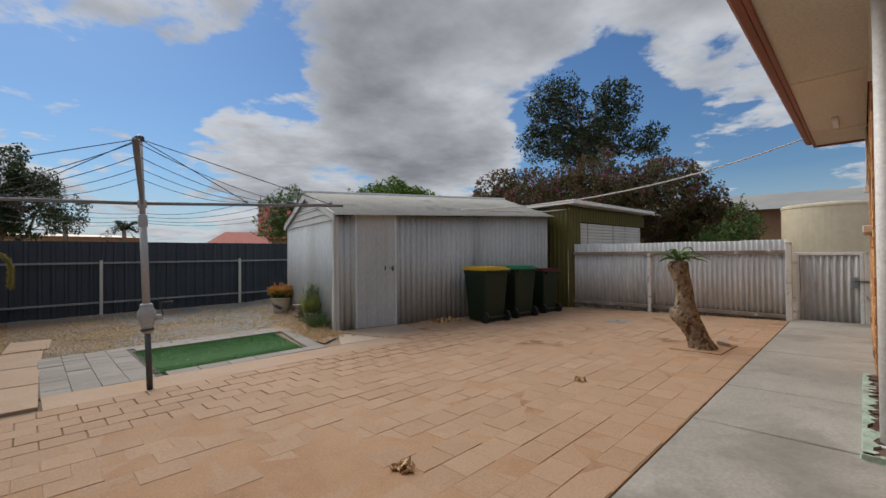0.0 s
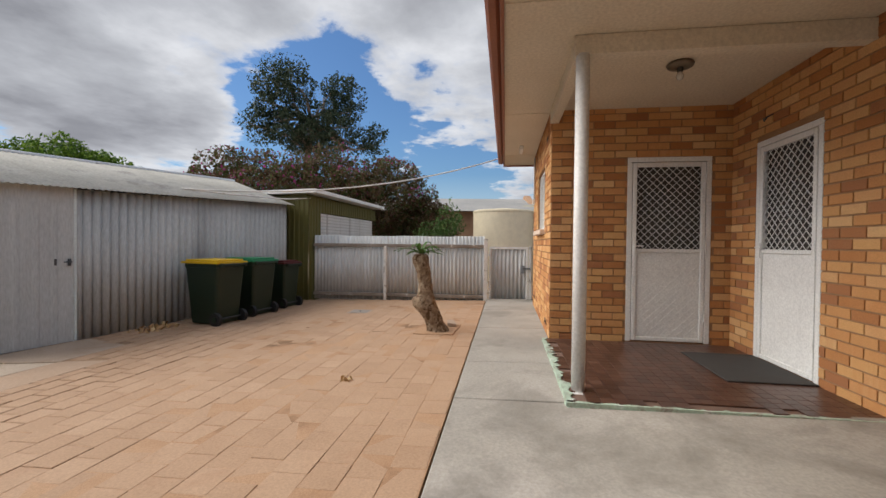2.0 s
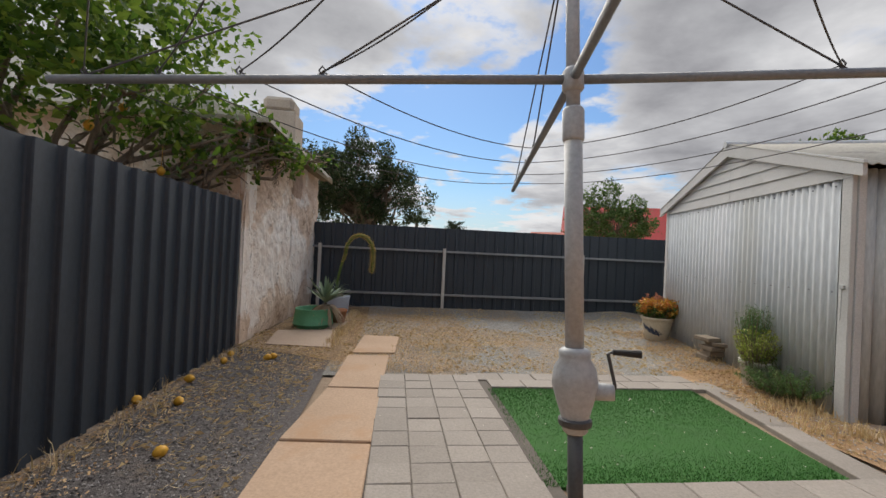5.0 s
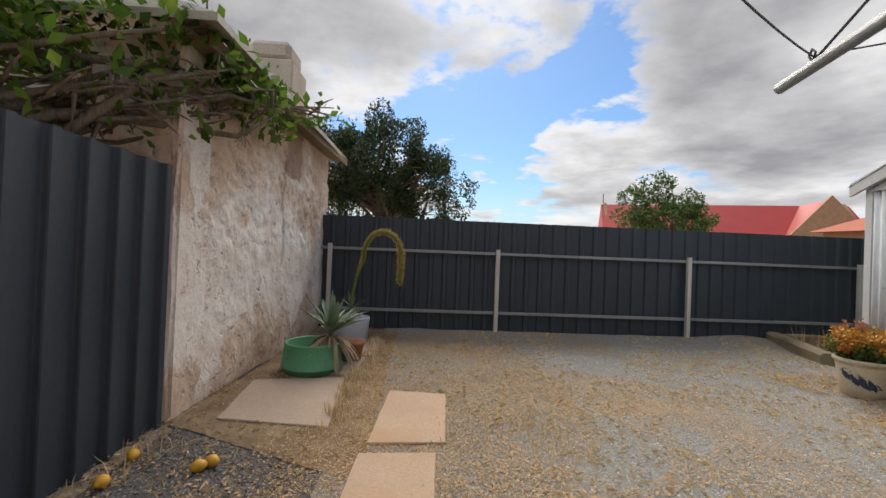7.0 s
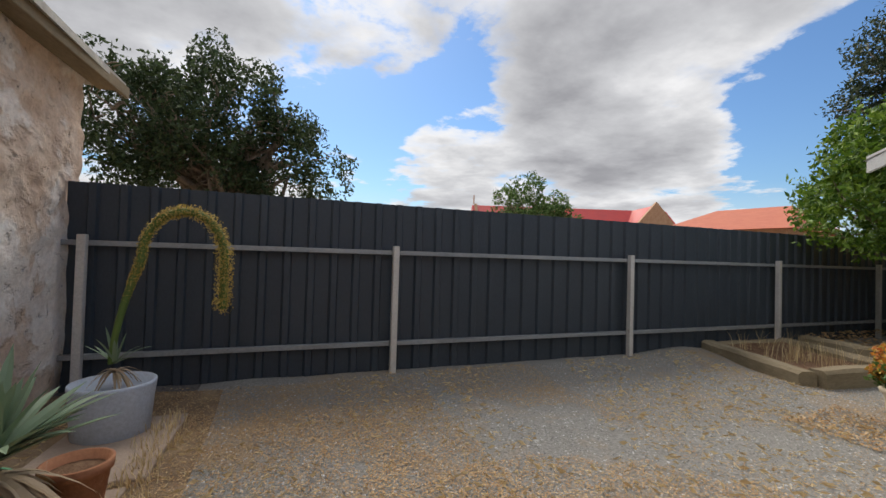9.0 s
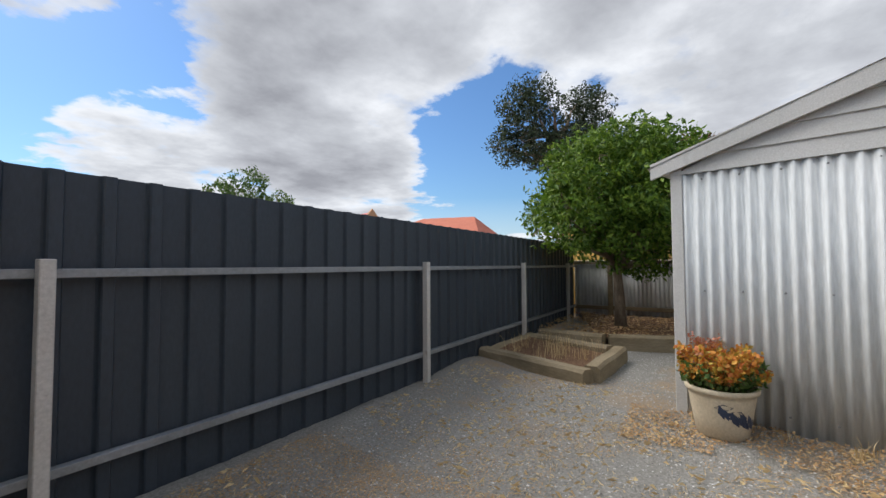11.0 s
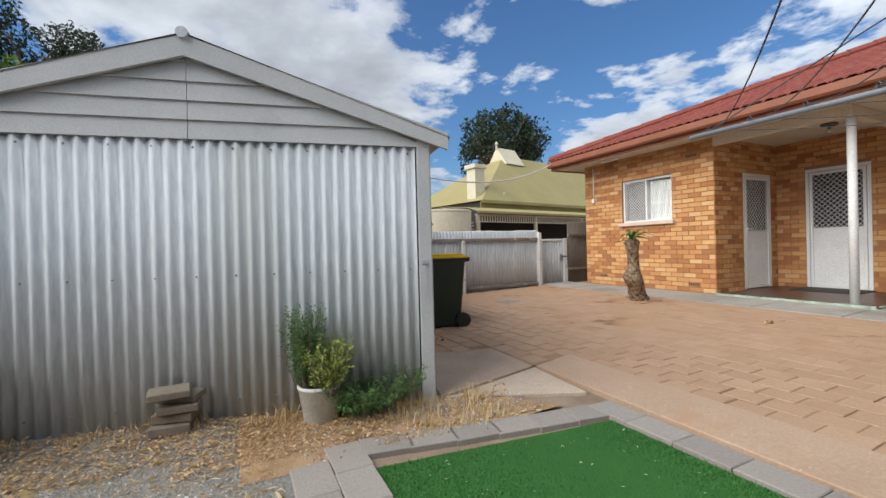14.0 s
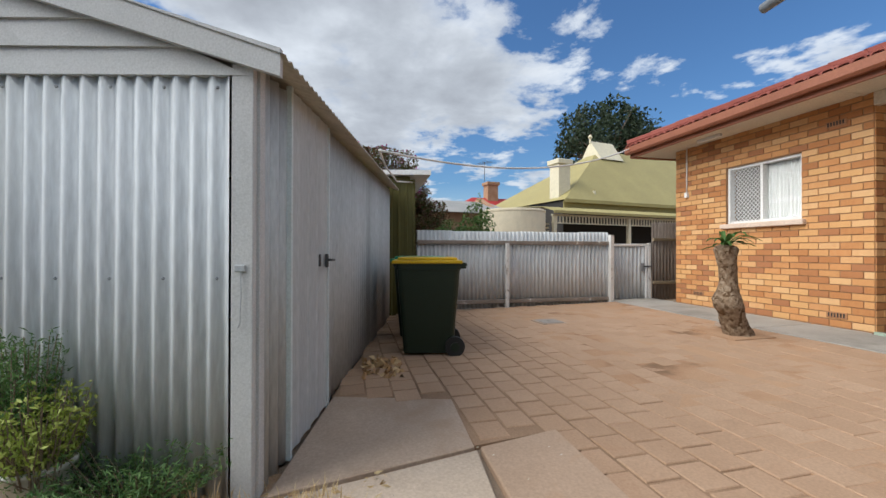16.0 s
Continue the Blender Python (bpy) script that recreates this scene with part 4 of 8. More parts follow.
def screen_door(name, m, w, h, label, quilted):
    """A white door frame with a security screen door; local x across, z up, the face towards -y."""
    d = thing(name, label, "door", m)
    d["kind"] = "structure"
    for nm, a in (("jamb", (0, -0.02, 0, 0.055, 0.10, h - 0.056)), ("jamb", (w - 0.055, -0.02, 0, w, 0.10, h - 0.056)), ("head", (0, -0.02, h - 0.055, w, 0.10, h))):
        part(nm, one_box(*a, bevel=0.004), M["white"], d, "white painted frame")
    a, b, top = 0.062, w - 0.062, h - 0.063
    leaf = part("leaf", one_box(a + 0.046, -0.006, 0.056, b - 0.046, 0.004, 0.50 * h - 0.03), M["white"], d, "white lower panel")
    for nm, q in (("stile", (a, -0.022, 0.012, a + 0.045, 0.012, top)), ("stile", (b - 0.045, -0.022, 0.012, b, 0.012, top)), ("rail", (a + 0.0455, -0.021, 0.012, b - 0.0455, 0.011, 0.055)),
                  ("rail", (a + 0.0455, -0.021, top - 0.05, b - 0.0455, 0.011, top)), ("rail", (a + 0.0455, -0.021, 0.50 * h - 0.03, b - 0.0455, 0.011, 0.50 * h + 0.01))):
        part(nm, one_box(*q, bevel=0.004), M["white"], leaf)
    if quilted:
        bm = mesh_grid(bmesh.new(), a + 0.047, 0.058, b - 0.047, 0.50 * h - 0.032, 0.085, 0.0035, -0.0075)
        part("quilted_panel", bm, M["white"], leaf, "white diamond-patterned panel")
    part("security_mesh", mesh_grid(bmesh.new(), a + 0.046, 0.50 * h + 0.01, b - 0.046, top - 0.05, 0.085, 0.0045, -0.004), M["mesh"], leaf, "white diamond security mesh")
    part("inner_door", one_box(a, 0.05, 0.012, b, 0.085, top), M["dark_wood"], d, "dark door behind the screen")
    hb = one_box(a + 0.008, -0.034, 1.00, a + 0.038, -0.021, 1.16, 0.004)
    tube(hb, [(a + 0.023, -0.034, 1.11), (a + 0.023, -0.065, 1.11), (a + 0.11, -0.065, 1.11)], 0.008, 8)
    part("handle", hb, M["white"], leaf, "white lever handle")
    for z in (0.25, h * 0.5, h - 0.3):
        part("hinge", tube(bmesh.new(), [(b + 0.004, -0.027, z), (b + 0.004, -0.027, z + 0.09)], 0.008, 8), M["white"], d)
    return d


M["dark_wood"] = material("dark_door", [(0.045, 0.04, 0.037), (0.075, 0.068, 0.062)], 0.6, 0, 4, 60, 0.1, 0.1, 0.3)
screen_door("door_1", along((DOOR_X + 0.01, D1[1]), (DOOR_X + 0.01, D1[0]), PORCH_Z), D1[1] - D1[0], 2.33 - PORCH_Z, "white security screen door with a quilted lower panel, closed", True)
screen_door("door_2", along((D2[1], BACK_Y - 0.01), (D2[0], BACK_Y - 0.01), PORCH_Z), D2[1] - D2[0], 2.36 - PORCH_Z, "white security screen door with a plain lower panel, closed", False)


def build_window():
    w, h = W1[1] - W1[0], W1[3] - W1[2]
    win = thing("window_1", "white sliding window with a diamond screen and a pale curtain", "window", along((W1[1], WIN_Y), (W1[0], WIN_Y), W1[2]))
    win["kind"] = "structure"
    for nm, a in (("window_frame", (0, 0.03, 0, 0.04, 0.12, h)), ("window_frame", (w - 0.04, 0.03, 0, w, 0.12, h)), ("window_frame", (0.041, 0.03, 0, w - 0.041, 0.12, 0.04)), ("window_frame", (0.041, 0.03, h - 0.04, w - 0.041, 0.12, h)), ("mullion", (w * 0.47, 0.028, 0.041, w * 0.47 + 0.045, 0.12, h - 0.041))):
        part(nm, one_box(*a, bevel=0.004), M["white"], win, "white aluminium frame")
    part("screen", mesh_grid(bmesh.new(), 0.04, 0.04, w * 0.47, h - 0.04, 0.062, 0.005, 0.022), M["mesh"], win, "white diamond security mesh")
    part("blind", one_box(0.041, 0.15, 0.02, w - 0.041, 0.16, h - 0.02), M["blind"], win, "grey blind behind the screen")
    bm = bmesh.new()
    n = 60
    prev = None
    for i in range(n + 1):
        x = w * 0.5 + (w * 0.47) * i / n
        y = 0.128 + 0.012 * math.sin(i * 1.1)
        cur = [bm.verts.new((x, y, 0.03)), bm.verts.new((x, y, h - 0.03))]
        if prev:
            bm.faces.new((prev[0], cur[0], cur[1], prev[1]))
        prev = cur
    part("curtain_fold", bm, M["curtain"], win, "white curtain hanging in folds", smooth=True)
    glass = part("pane", one_box(w * 0.5, 0.09, 0.04, w - 0.04, 0.096, h - 0.04), M["pane"], win, "clear window pane")
    glass.visible_shadow = False
    part("window_sill", one_box(-0.06, -0.075, -0.075, w + 0.06, 0.06, -0.004, 0.008), M["sill"], win, "cream sloping sill")


def glass_material():
    m = bpy.data.materials.new("window_glass")
    m.use_nodes = True
    b = m.node_tree.nodes["Principled BSDF"]
    b.inputs["Roughness"].default_value = 0.02
    b.inputs["Transmission Weight"].default_value = 1.0
    b.inputs["IOR"].default_value = 1.45
    b.inputs["Base Color"].default_value = (0.95, 0.97, 0.97, 1)
    return m


M["pane"] = glass_material()
M["blind"] = plain("grey_blind", (0.22, 0.215, 0.20), 0.9)
M["sill"] = material("sill_paint", [(0.58, 0.44, 0.34), (0.66, 0.53, 0.43)], 0.7, 0, 3, 50, 0.2, 0.2, 0.3)
build_window()


# ---- clothes line ----
POLE = (0.22, 4.13)


def build_clothesline():
    c = thing("clothes_hoist", "grey rotary clothes hoist with a winding handle", "clothes line", pose(*POLE, 0, -3.9, -1.3, 0))
    part("lower_pole", tube(bmesh.new(), [(0, 0, 0.0), (0, 0, 0.62)], 0.025, 20), M["pole_dark"], c, "dark steel lower tube", smooth=True)
    part("ground_collar", lathe(bmesh.new(), [(0.05, 0.0), (0.05, 0.03), (0.035, 0.05)], 20), M["pole_dark"], c, smooth=True)
    part("gear_housing", lathe(bmesh.new(), [(0.034, 0.56), (0.042, 0.57), (0.042, 0.60), (0.060, 0.66), (0.076, 0.72), (0.070, 0.77), (0.050, 0.805), (0.052, 0.815), (0.052, 0.83), (0.036, 0.84)], 24), M["pole"], c, "pale cast gear housing", smooth=True)
    part("gear_boss", tube(bmesh.new(), [(0.05, -0.02, 0.70), (0.115, -0.045, 0.70)], [0.03, 0.026], 14), M["pole"], c, smooth=True)
    part("housing_ring", lathe(bmesh.new(), [(0.052, 0.585), (0.055, 0.592), (0.055, 0.605), (0.050, 0.61)], 20), M["pole_dark"], c)
    crank = tube(bmesh.new(), [(0.11, -0.043, 0.70), (0.118, -0.046, 0.72), (0.098, -0.04, 0.825), (0.110, -0.05, 0.832)], 0.006, 8)
    cr = part("crank", crank, M["pole_dark"], c, "bent steel crank")
    part("crank_handle", tube(bmesh.new(), [(0.110, -0.05, 0.832), (0.19, -0.082, 0.830)], [0.009, 0.013], 10), M["black"], cr, "black handle grip")
    part("upper_pole", tube(bmesh.new(), [(0, 0, 0.835), (0, 0, 1.62)], 0.031, 20), M["pole"], c, "light grey outer tube", smooth=True)
    part("pole_sleeve", lathe(bmesh.new(), [(0.034, 1.55), (0.038, 1.56), (0.038, 1.66), (0.032, 1.67)], 20), M["pole"], c, smooth=True)
    part("inner_pole", tube(bmesh.new(), [(0, 0, 1.60), (0, 0, 2.40)], 0.024, 20), M["pole"], c, smooth=True)
    hub_z = ARM_Z
    part("hub", lathe(bmesh.new(), [(0.03, hub_z - 0.045), (0.038, hub_z - 0.035), (0.038, hub_z + 0.025), (0.027, hub_z + 0.04)], 16), M["pole"], c, smooth=True)
    part("top_cap", lathe(bmesh.new(), [(0.035, 2.37), (0.04, 2.38), (0.04, 2.41), (0.01, 2.43)], 16), M["pole_dark"], c)
    tips = []
    for k in range(4):
        a = ARM_ANGLE + k * math.pi / 2
        d = Vector((math.cos(a), math.sin(a), 0))
        tip = d * ARM_L + Vector((0, 0, ARM_TIP))
        tips.append((d, tip))
        part("arm", tube(bmesh.new(), [Vector((0, 0, hub_z)) + d * 0.03, tip], 0.0165, 10), M["pole_arm"], c, "grey tubular arm", smooth=True)
        stay = bmesh.new()
        tube(stay, [Vector((0, 0, 2.39)), Vector((0, 0, 2.39)).lerp(tip, 0.5) - Vector((0, 0, 0.01)), Vector((0, 0, hub_z)).lerp(tip, 0.95)], 0.004, 6)
        tube(stay, [Vector((0, 0, 2.39)), Vector((0, 0, hub_z)).lerp(tip, 0.48)], 0.004, 6)
        part("stay_wire", stay, M["wire"], c, "grey stay wire")
        for f in (0.46, 0.62, 0.78, 0.93):
            p = Vector((0, 0, hub_z)).lerp(tip, f)
            ring = tube(bmesh.new(), [p + Vector((0, 0, 0.012)), p + Vector((0, 0, 0.035)) + d * 0.012, p + Vector((0, 0, 0.05)), p + Vector((0, 0, 0.035)) - d * 0.012, p + Vector((0, 0, 0.012))], 0.0035, 6)
            part("line_hook", ring, M["wire"], c)
    for k in range(4):
        for f, sag in ((0.46, 0.06), (0.62, 0.08), (0.78, 0.11), (0.93, 0.13)):
            p, q = (Vector((0, 0, hub_z)).lerp(tips[j % 4][1], f) + Vector((0, 0, 0.03)) for j in (k, k + 1))
            pts = [p.lerp(q, i / 16) - Vector((0, 0, sag * 4 * (i / 16) * (1 - i / 16))) for i in range(17)]
            part("line", tube(bmesh.new(), pts, 0.0026, 5), M["wire"], c, "sagging grey clothes line")


M["wire"] = plain("grey_wire", (0.085, 0.085, 0.09), 0.6, 0.2)
ARM_Z, ARM_TIP, ARM_L, ARM_ANGLE = 1.775, 1.80, 1.97, radians(-10)
build_clothesline()


# ---- bins ----
def build_bin(m, w, d, h, lid, label):
    b = thing("wheelie_bin", label, "bin", m, "wheelie bins beside the shed")
    bm = bmesh.new()
    hb = h - 0.09
    lo, hi = (w * 0.80, d * 0.76), (w, d)
    rings = []
    for z, (a, c) in ((0.03, lo), (0.06, (lo[0] * 1.01, lo[1] * 1.01)), (hb - 0.06, (hi[0] * 0.965, hi[1] * 0.965)), (hb - 0.058, (hi[0] * 1.0, hi[1] * 1.0)), (hb, hi)):
        ring = []
        for sx, sy in ((-1, -1), (1, -1), (1, 1), (-1, 1)):
            for k in range(4):
                t = math.pi * (1.0 + 0.5 * [(-1, -1), (1, -1), (1, 1), (-1, 1)].index((sx, sy)) + k / 6.0)
                r = 0.05
                ring.append(bm.verts.new((sx * (a / 2 - r) + r * math.cos(t), sy * (c / 2 - r) + r * math.sin(t), z)))
        rings.append(ring)
    for p, q in zip(rings, rings[1:]):
        n = len(p)
        for i in range(n):
            bm.faces.new((p[i], p[(i + 1) % n], q[(i + 1) % n], q[i]))
    bm.faces.new(rings[0][::-1])
    bm.faces.new(rings[-1])
    part("body", bm, M["bin"], b, "dark green plastic body")
    lb = bmesh.new()
    box(lb, -w / 2 - 0.02, -d / 2 - 0.035, hb + 0.002, w / 2 + 0.02, d / 2 + 0.01, hb + 0.035, 0.012, segments=2)
    box(lb, -w / 2 + 0.02, -d / 2 + 0.02, hb + 0.034, w / 2 - 0.02, d / 2 - 0.04, hb + 0.065, 0.018, segments=2)
    part("lid", lb, lid, b, "closed hinged lid")
    part("handle_bar", tube(bmesh.new(), [(-w / 2 + 0.04, d / 2 + 0.045, hb - 0.01), (w / 2 - 0.04, d / 2 + 0.045, hb - 0.01)], 0.016, 10), M["bin"], b)
    for s in (-1, 1):
        part("handle_bracket", one_box(s * (w / 2 - 0.05) - 0.02, d / 2 - 0.01, hb - 0.05, s * (w / 2 - 0.05) + 0.02, d / 2 + 0.05, hb + 0.01, 0.006), M["bin"], b)
        wb = tube(bmesh.new(), [(s * (w * 0.40), d * 0.40, 0.10), (s * (w * 0.40 + 0.055), d * 0.40, 0.10)], 0.10, 24)
        wh = part("wheel", wb, M["black"], b, "black rubber wheel")
        part("hub", tube(bmesh.new(), [(s * (w * 0.40 + 0.056), d * 0.40, 0.10), (s * (w * 0.40 + 0.064), d * 0.40, 0.10)], 0.045, 16), M["bin"], wh)
    part("axle", tube(bmesh.new(), [(-w * 0.40, d * 0.40, 0.10), (w * 0.40, d * 0.40, 0.10)], 0.012, 8), M["pole_dark"], b)
    return b


M["lid_y"] = plain("yellow_lid", (0.62, 0.40, 0.01), 0.45)
M["lid_g"] = plain("green_lid", (0.02, 0.23, 0.10), 0.45)
M["lid_r"] = plain("dark_red_lid", (0.09, 0.012, 0.012), 0.45)
build_bin(pose(5.42, 4.40, 0.035, 0, 0, 171), 0.56, 0.66, 1.02, M["lid_y"], "dark green wheelie bin with a yellow lid")
build_bin(pose(6.24, 4.34, 0.035, 0, 0, 169), 0.56, 0.66, 1.02, M["lid_g"], "dark green wheelie bin with a bright green lid")
build_bin(pose(7.10, 4.24, 0.035, 0, 0, 168), 0.46, 0.52, 0.94, M["lid_r"], "smaller dark wheelie bin with a dark red lid")


# ---- foliage helpers ----
def leaf_mesh(name, centers, size, rng, flat=0.0, aspect=0.45):
    """Many small folded leaves, one island each, at the given places."""
    verts, faces = [], []
    for c in centers:
        s = size * rng.uniform(0.6, 1.35)
        d = Vector((rng.gauss(0, 1), rng.gauss(0, 1), rng.gauss(0, 1) * (1 - flat) - 0.15)).normalized()
        side = d.cross(Vector((rng.gauss(0, 1), rng.gauss(0, 1), rng.gauss(0, 1)))).normalized()
        up = d.cross(side)
        c = Vector(c)
        n = len(verts)
        verts += [c - d * s * 0.5, c + side * s * aspect * 0.5 + up * s * 0.08, c + d * s * 0.5, c - side * s * aspect * 0.5 + up * s * 0.08]
        faces.append((n, n + 1, n + 2, n + 3))
    me = bpy.data.meshes.new(name)
    me.from_pydata([tuple(v) for v in verts], [], faces)
    return me


def crown_points(blobs, count, rng, gap=2.2, shell=0.5):
    """Points in the outer part of uneven ellipsoids, with gaps."""
    out = []
    vol = [b[3] * b[4] * b[5] for b in blobs]
    while len(out) < count:
        b = rng.choices(blobs, vol)[0]
        v = Vector((rng.gauss(0, 1), rng.gauss(0, 1), rng.gauss(0, 1))).normalized()
        bulge = 1.0 + 0.38 * noise.noise((v.x * 2.1 + b[0], v.y * 2.1 + b[1], v.z * 2.1))
        r = bulge * (shell + (1 - shell) * rng.random() ** 0.6)
        p = Vector((b[0] + v.x * b[3] * r, b[1] + v.y * b[4] * r, b[2] + v.z * b[5] * r))
        if noise.noise((p.x * gap, p.y * gap, p.z * gap)) < -0.12:
            continue
        out.append(p)
    return out


def build_tree(name, label, base, trunk, radius, blobs, count, size, leaf, seed, category="tree", gap=2.2, shell=0.5, limbs=14, twig=0.5, aspect=0.45, extra=()):
    rng = random.Random(seed)
    t = thing(name, label, category, pose(*base))
    o = Vector(base)
    loc = [(b[0] - o.x, b[1] - o.y, b[2] - o.z, *b[3:]) for b in blobs]
    bm = bmesh.new()
    pts = [Vector(p) for p in trunk]
    tube(bm, pts, [radius * (1 - 0.45 * i / max(1, len(pts) - 1)) for i in range(len(pts))], 12)
    top = pts[-1]
    for i in range(limbs):
        b = loc[i % len(loc)]
        v = Vector((rng.gauss(0, 1), rng.gauss(0, 1), rng.gauss(0.2, 0.8))).normalized() * rng.uniform(0.5, 0.95)
        end = Vector((b[0] + v.x * b[3], b[1] + v.y * b[4], b[2] + v.z * b[5]))
        s = pts[-2].lerp(top, rng.random()) if len(pts) > 1 else top
        m1 = s.lerp(end, 0.35) + Vector((rng.uniform(-1, 1), rng.uniform(-1, 1), rng.uniform(0, 1))) * 0.12 * (end - s).length
        m2 = s.lerp(end, 0.7) + Vector((rng.uniform(-1, 1), rng.uniform(-1, 1), rng.uniform(-0.4, 1))) * 0.10 * (end - s).length
        rr = radius * rng.uniform(0.28, 0.5)
        tube(bm, [s, m1, m2, end], [rr, rr * 0.7, rr * 0.4, rr * 0.12], 6)
        for k in range(int(4 * twig * 2)):
            q = m1.lerp(end, rng.random())
            w = Vector((rng.gauss(0, 1), rng.gauss(0, 1), rng.gauss(0.1, 0.7))).normalized() * min((end - s).length, max(0.9, radius * 6)) * rng.uniform(0.12, 0.32)
            tube(bm, [q, q + w * 0.6 + Vector((0, 0, 0.02)), q + w], [rr * 0.28, rr * 0.18, rr * 0.06], 4)
    part("trunk", bm, M["bark"], t, "grey-brown trunk and limbs", smooth=True)
    me = leaf_mesh("crown", crown_points(loc, count, rng, gap, shell), size, rng, aspect=aspect)
    me.materials.append(leaf)
    c = new("crown", me)
    c.parent = t
    for nm, n2, s2, mat2, lab in extra:
        me = leaf_mesh(nm, [p for p in crown_points(loc, n2 * 3, rng, gap * 0.6, 0.92) if p.z > loc[0][2] - 0.2][:n2], s2, rng, aspect=0.7)
        me.materials.append(mat2)
        e = new(nm, me)
        e.parent = t
        tagged(e, lab, kind="stuff")
    return t


M["leaf_gum"] = leaf_material("gum_leaves", [(0.016, 0.030, 0.015), (0.032, 0.052, 0.026), (0.06, 0.085, 0.045)])
M["leaf_boug"] = leaf_material("dry_vine_leaves", [(0.035, 0.058, 0.013), (0.075, 0.090, 0.022), (0.125, 0.090, 0.035), (0.135, 0.060, 0.035), (0.085, 0.048, 0.030)])
M["leaf_pink"] = leaf_material("pink_bracts", [(0.22, 0.02, 0.10), (0.32, 0.035, 0.16), (0.14, 0.03, 0.06)])
M["leaf_citrus"] = leaf_material("bright_green_leaves", [(0.030, 0.075, 0.008), (0.080, 0.155, 0.014), (0.18, 0.27, 0.032)])
M["leaf_lemon"] = leaf_material("lemon_leaves", [(0.035, 0.08, 0.012), (0.085, 0.165, 0.02), (0.20, 0.28, 0.045)], 0.5)
M["leaf_dark"] = leaf_material("dark_leaves", [(0.020, 0.036, 0.014), (0.038, 0.062, 0.022), (0.065, 0.095, 0.036)])
M["leaf_mid"] = leaf_material("mid_green_leaves", [(0.035, 0.075, 0.018), (0.075, 0.14, 0.03), (0.14, 0.21, 0.06)])
M["fruit"] = plain("yellow_fruit", (0.62, 0.33, 0.03), 0.5)

build_tree("gum_tree", "tall dark gum tree far behind the garage", (43, 21, 0), [(0, 0, 0), (0.3, 0, 6), (0, 0.5, 11), (0, 0, 15)], 0.5,
           [(41.5, 23.5, 17.5, 3.0, 3.4, 3.6), (45, 18.5, 17.2, 2.8, 3.0, 3.2), (43, 21, 13.2, 4.2, 5.2, 2.6), (46, 15.5, 12.8, 2.0, 2.6, 2.2), (41, 25.5, 14.0, 2.0, 2.6, 2.6)], 17000, 0.38, M["leaf_gum"], 11, gap=0.75, shell=0.2, limbs=26, aspect=0.4)
build_tree("bougainvillea", "sprawling dry bougainvillea with pink sprays over the garage", (13.6, 6.2, 0), [(0, 0, 0), (0.1, 0, 1.0), (0, 0.1, 1.8)], 0.16,
           [(12.0, 8.4, 2.9, 1.7, 1.7, 1.35), (13.6, 6.4, 2.9, 1.7, 2.0, 1.75), (15.2, 4.4, 2.7, 1.7, 1.7, 1.85), (15.6, 3.0, 1.7, 1.3, 1.2, 1.5)], 70000, 0.115, M["leaf_boug"], 12, "shrub", 2.4, 0.35, 26, 0.3,
           extra=[("flower_spray", 900, 0.09, M["leaf_pink"], "magenta bracts")])
build_tree("citrus_tree", "round bright green tree in the back corner bed", (7.42, 9.66, 0.1), [(0, 0, 0), (0.05, 0.02, 0.45), (-0.05, 0.03, 0.9), (0, 0, 1.3)], 0.10,
           [(7.45, 9.6, 2.35, 1.55, 1.45, 1.05), (6.55, 10.1, 1.9, 0.9, 0.8, 0.65), (8.1, 9.1, 2.45, 1.0, 1.0, 0.75), (7.5, 9.4, 1.45, 1.0, 0.8, 0.5), (7.1, 9.5, 2.65, 1.25, 1.25, 0.8)], 36000, 0.09, M["leaf_citrus"], 13, gap=3.0, limbs=40, twig=1.3)
build_tree("lemon_tree", "sparse lemon tree reaching over the charcoal fence", (-3.15, 6.35, 0), [(0, 0, 0), (0.05, 0, 0.9), (0, 0.1, 1.5)], 0.11,
           [(-3.2, 6.0, 2.75, 1.1, 1.5, 0.85), (-2.75, 7.4, 2.55, 0.75, 1.0, 0.65), (-3.6, 4.7, 2.6, 0.9, 1.0, 0.8), (-2.25, 7.7, 2.1, 0.4, 0.7, 0.35), (-1.85, 8.25, 2.2, 0.32, 0.75, 0.24), (-1.85, 8.0, 2.28, 0.34, 0.8, 0.24), (-1.9, 8.6, 2.22, 0.28, 0.6, 0.2), (-2.0, 7.5, 2.35, 0.4, 0.8, 0.3), (-2.3, 6.9, 2.0, 0.4, 0.7, 0.35), (-1.85, 8.3, 2.25, 0.3, 0.8, 0.22),
            (-3.0, 6.2, 2.5, 0.9, 1.1, 0.8), (-2.8, 7.0, 3.1, 0.8, 0.8, 0.6), (-2.4, 7.3, 3.25, 0.5, 0.5, 0.5), (-2.35, 7.1, 2.3, 0.4, 0.5, 0.5), (-3.4, 5.1, 2.4, 0.8, 0.9, 0.7), (-3.0, 6.4, 3.2, 0.8, 0.8, 0.4), (-1.62, 8.45, 2.22, 0.34, 0.42, 0.15), (-1.42, 8.75, 2.30, 0.22, 0.3, 0.12), (-1.85, 7.95, 2.12, 0.25, 0.4, 0.16)], 9000, 0.088, M["leaf_lemon"], 14, gap=3.4, shell=0.1, limbs=30, twig=1.2, aspect=0.55)
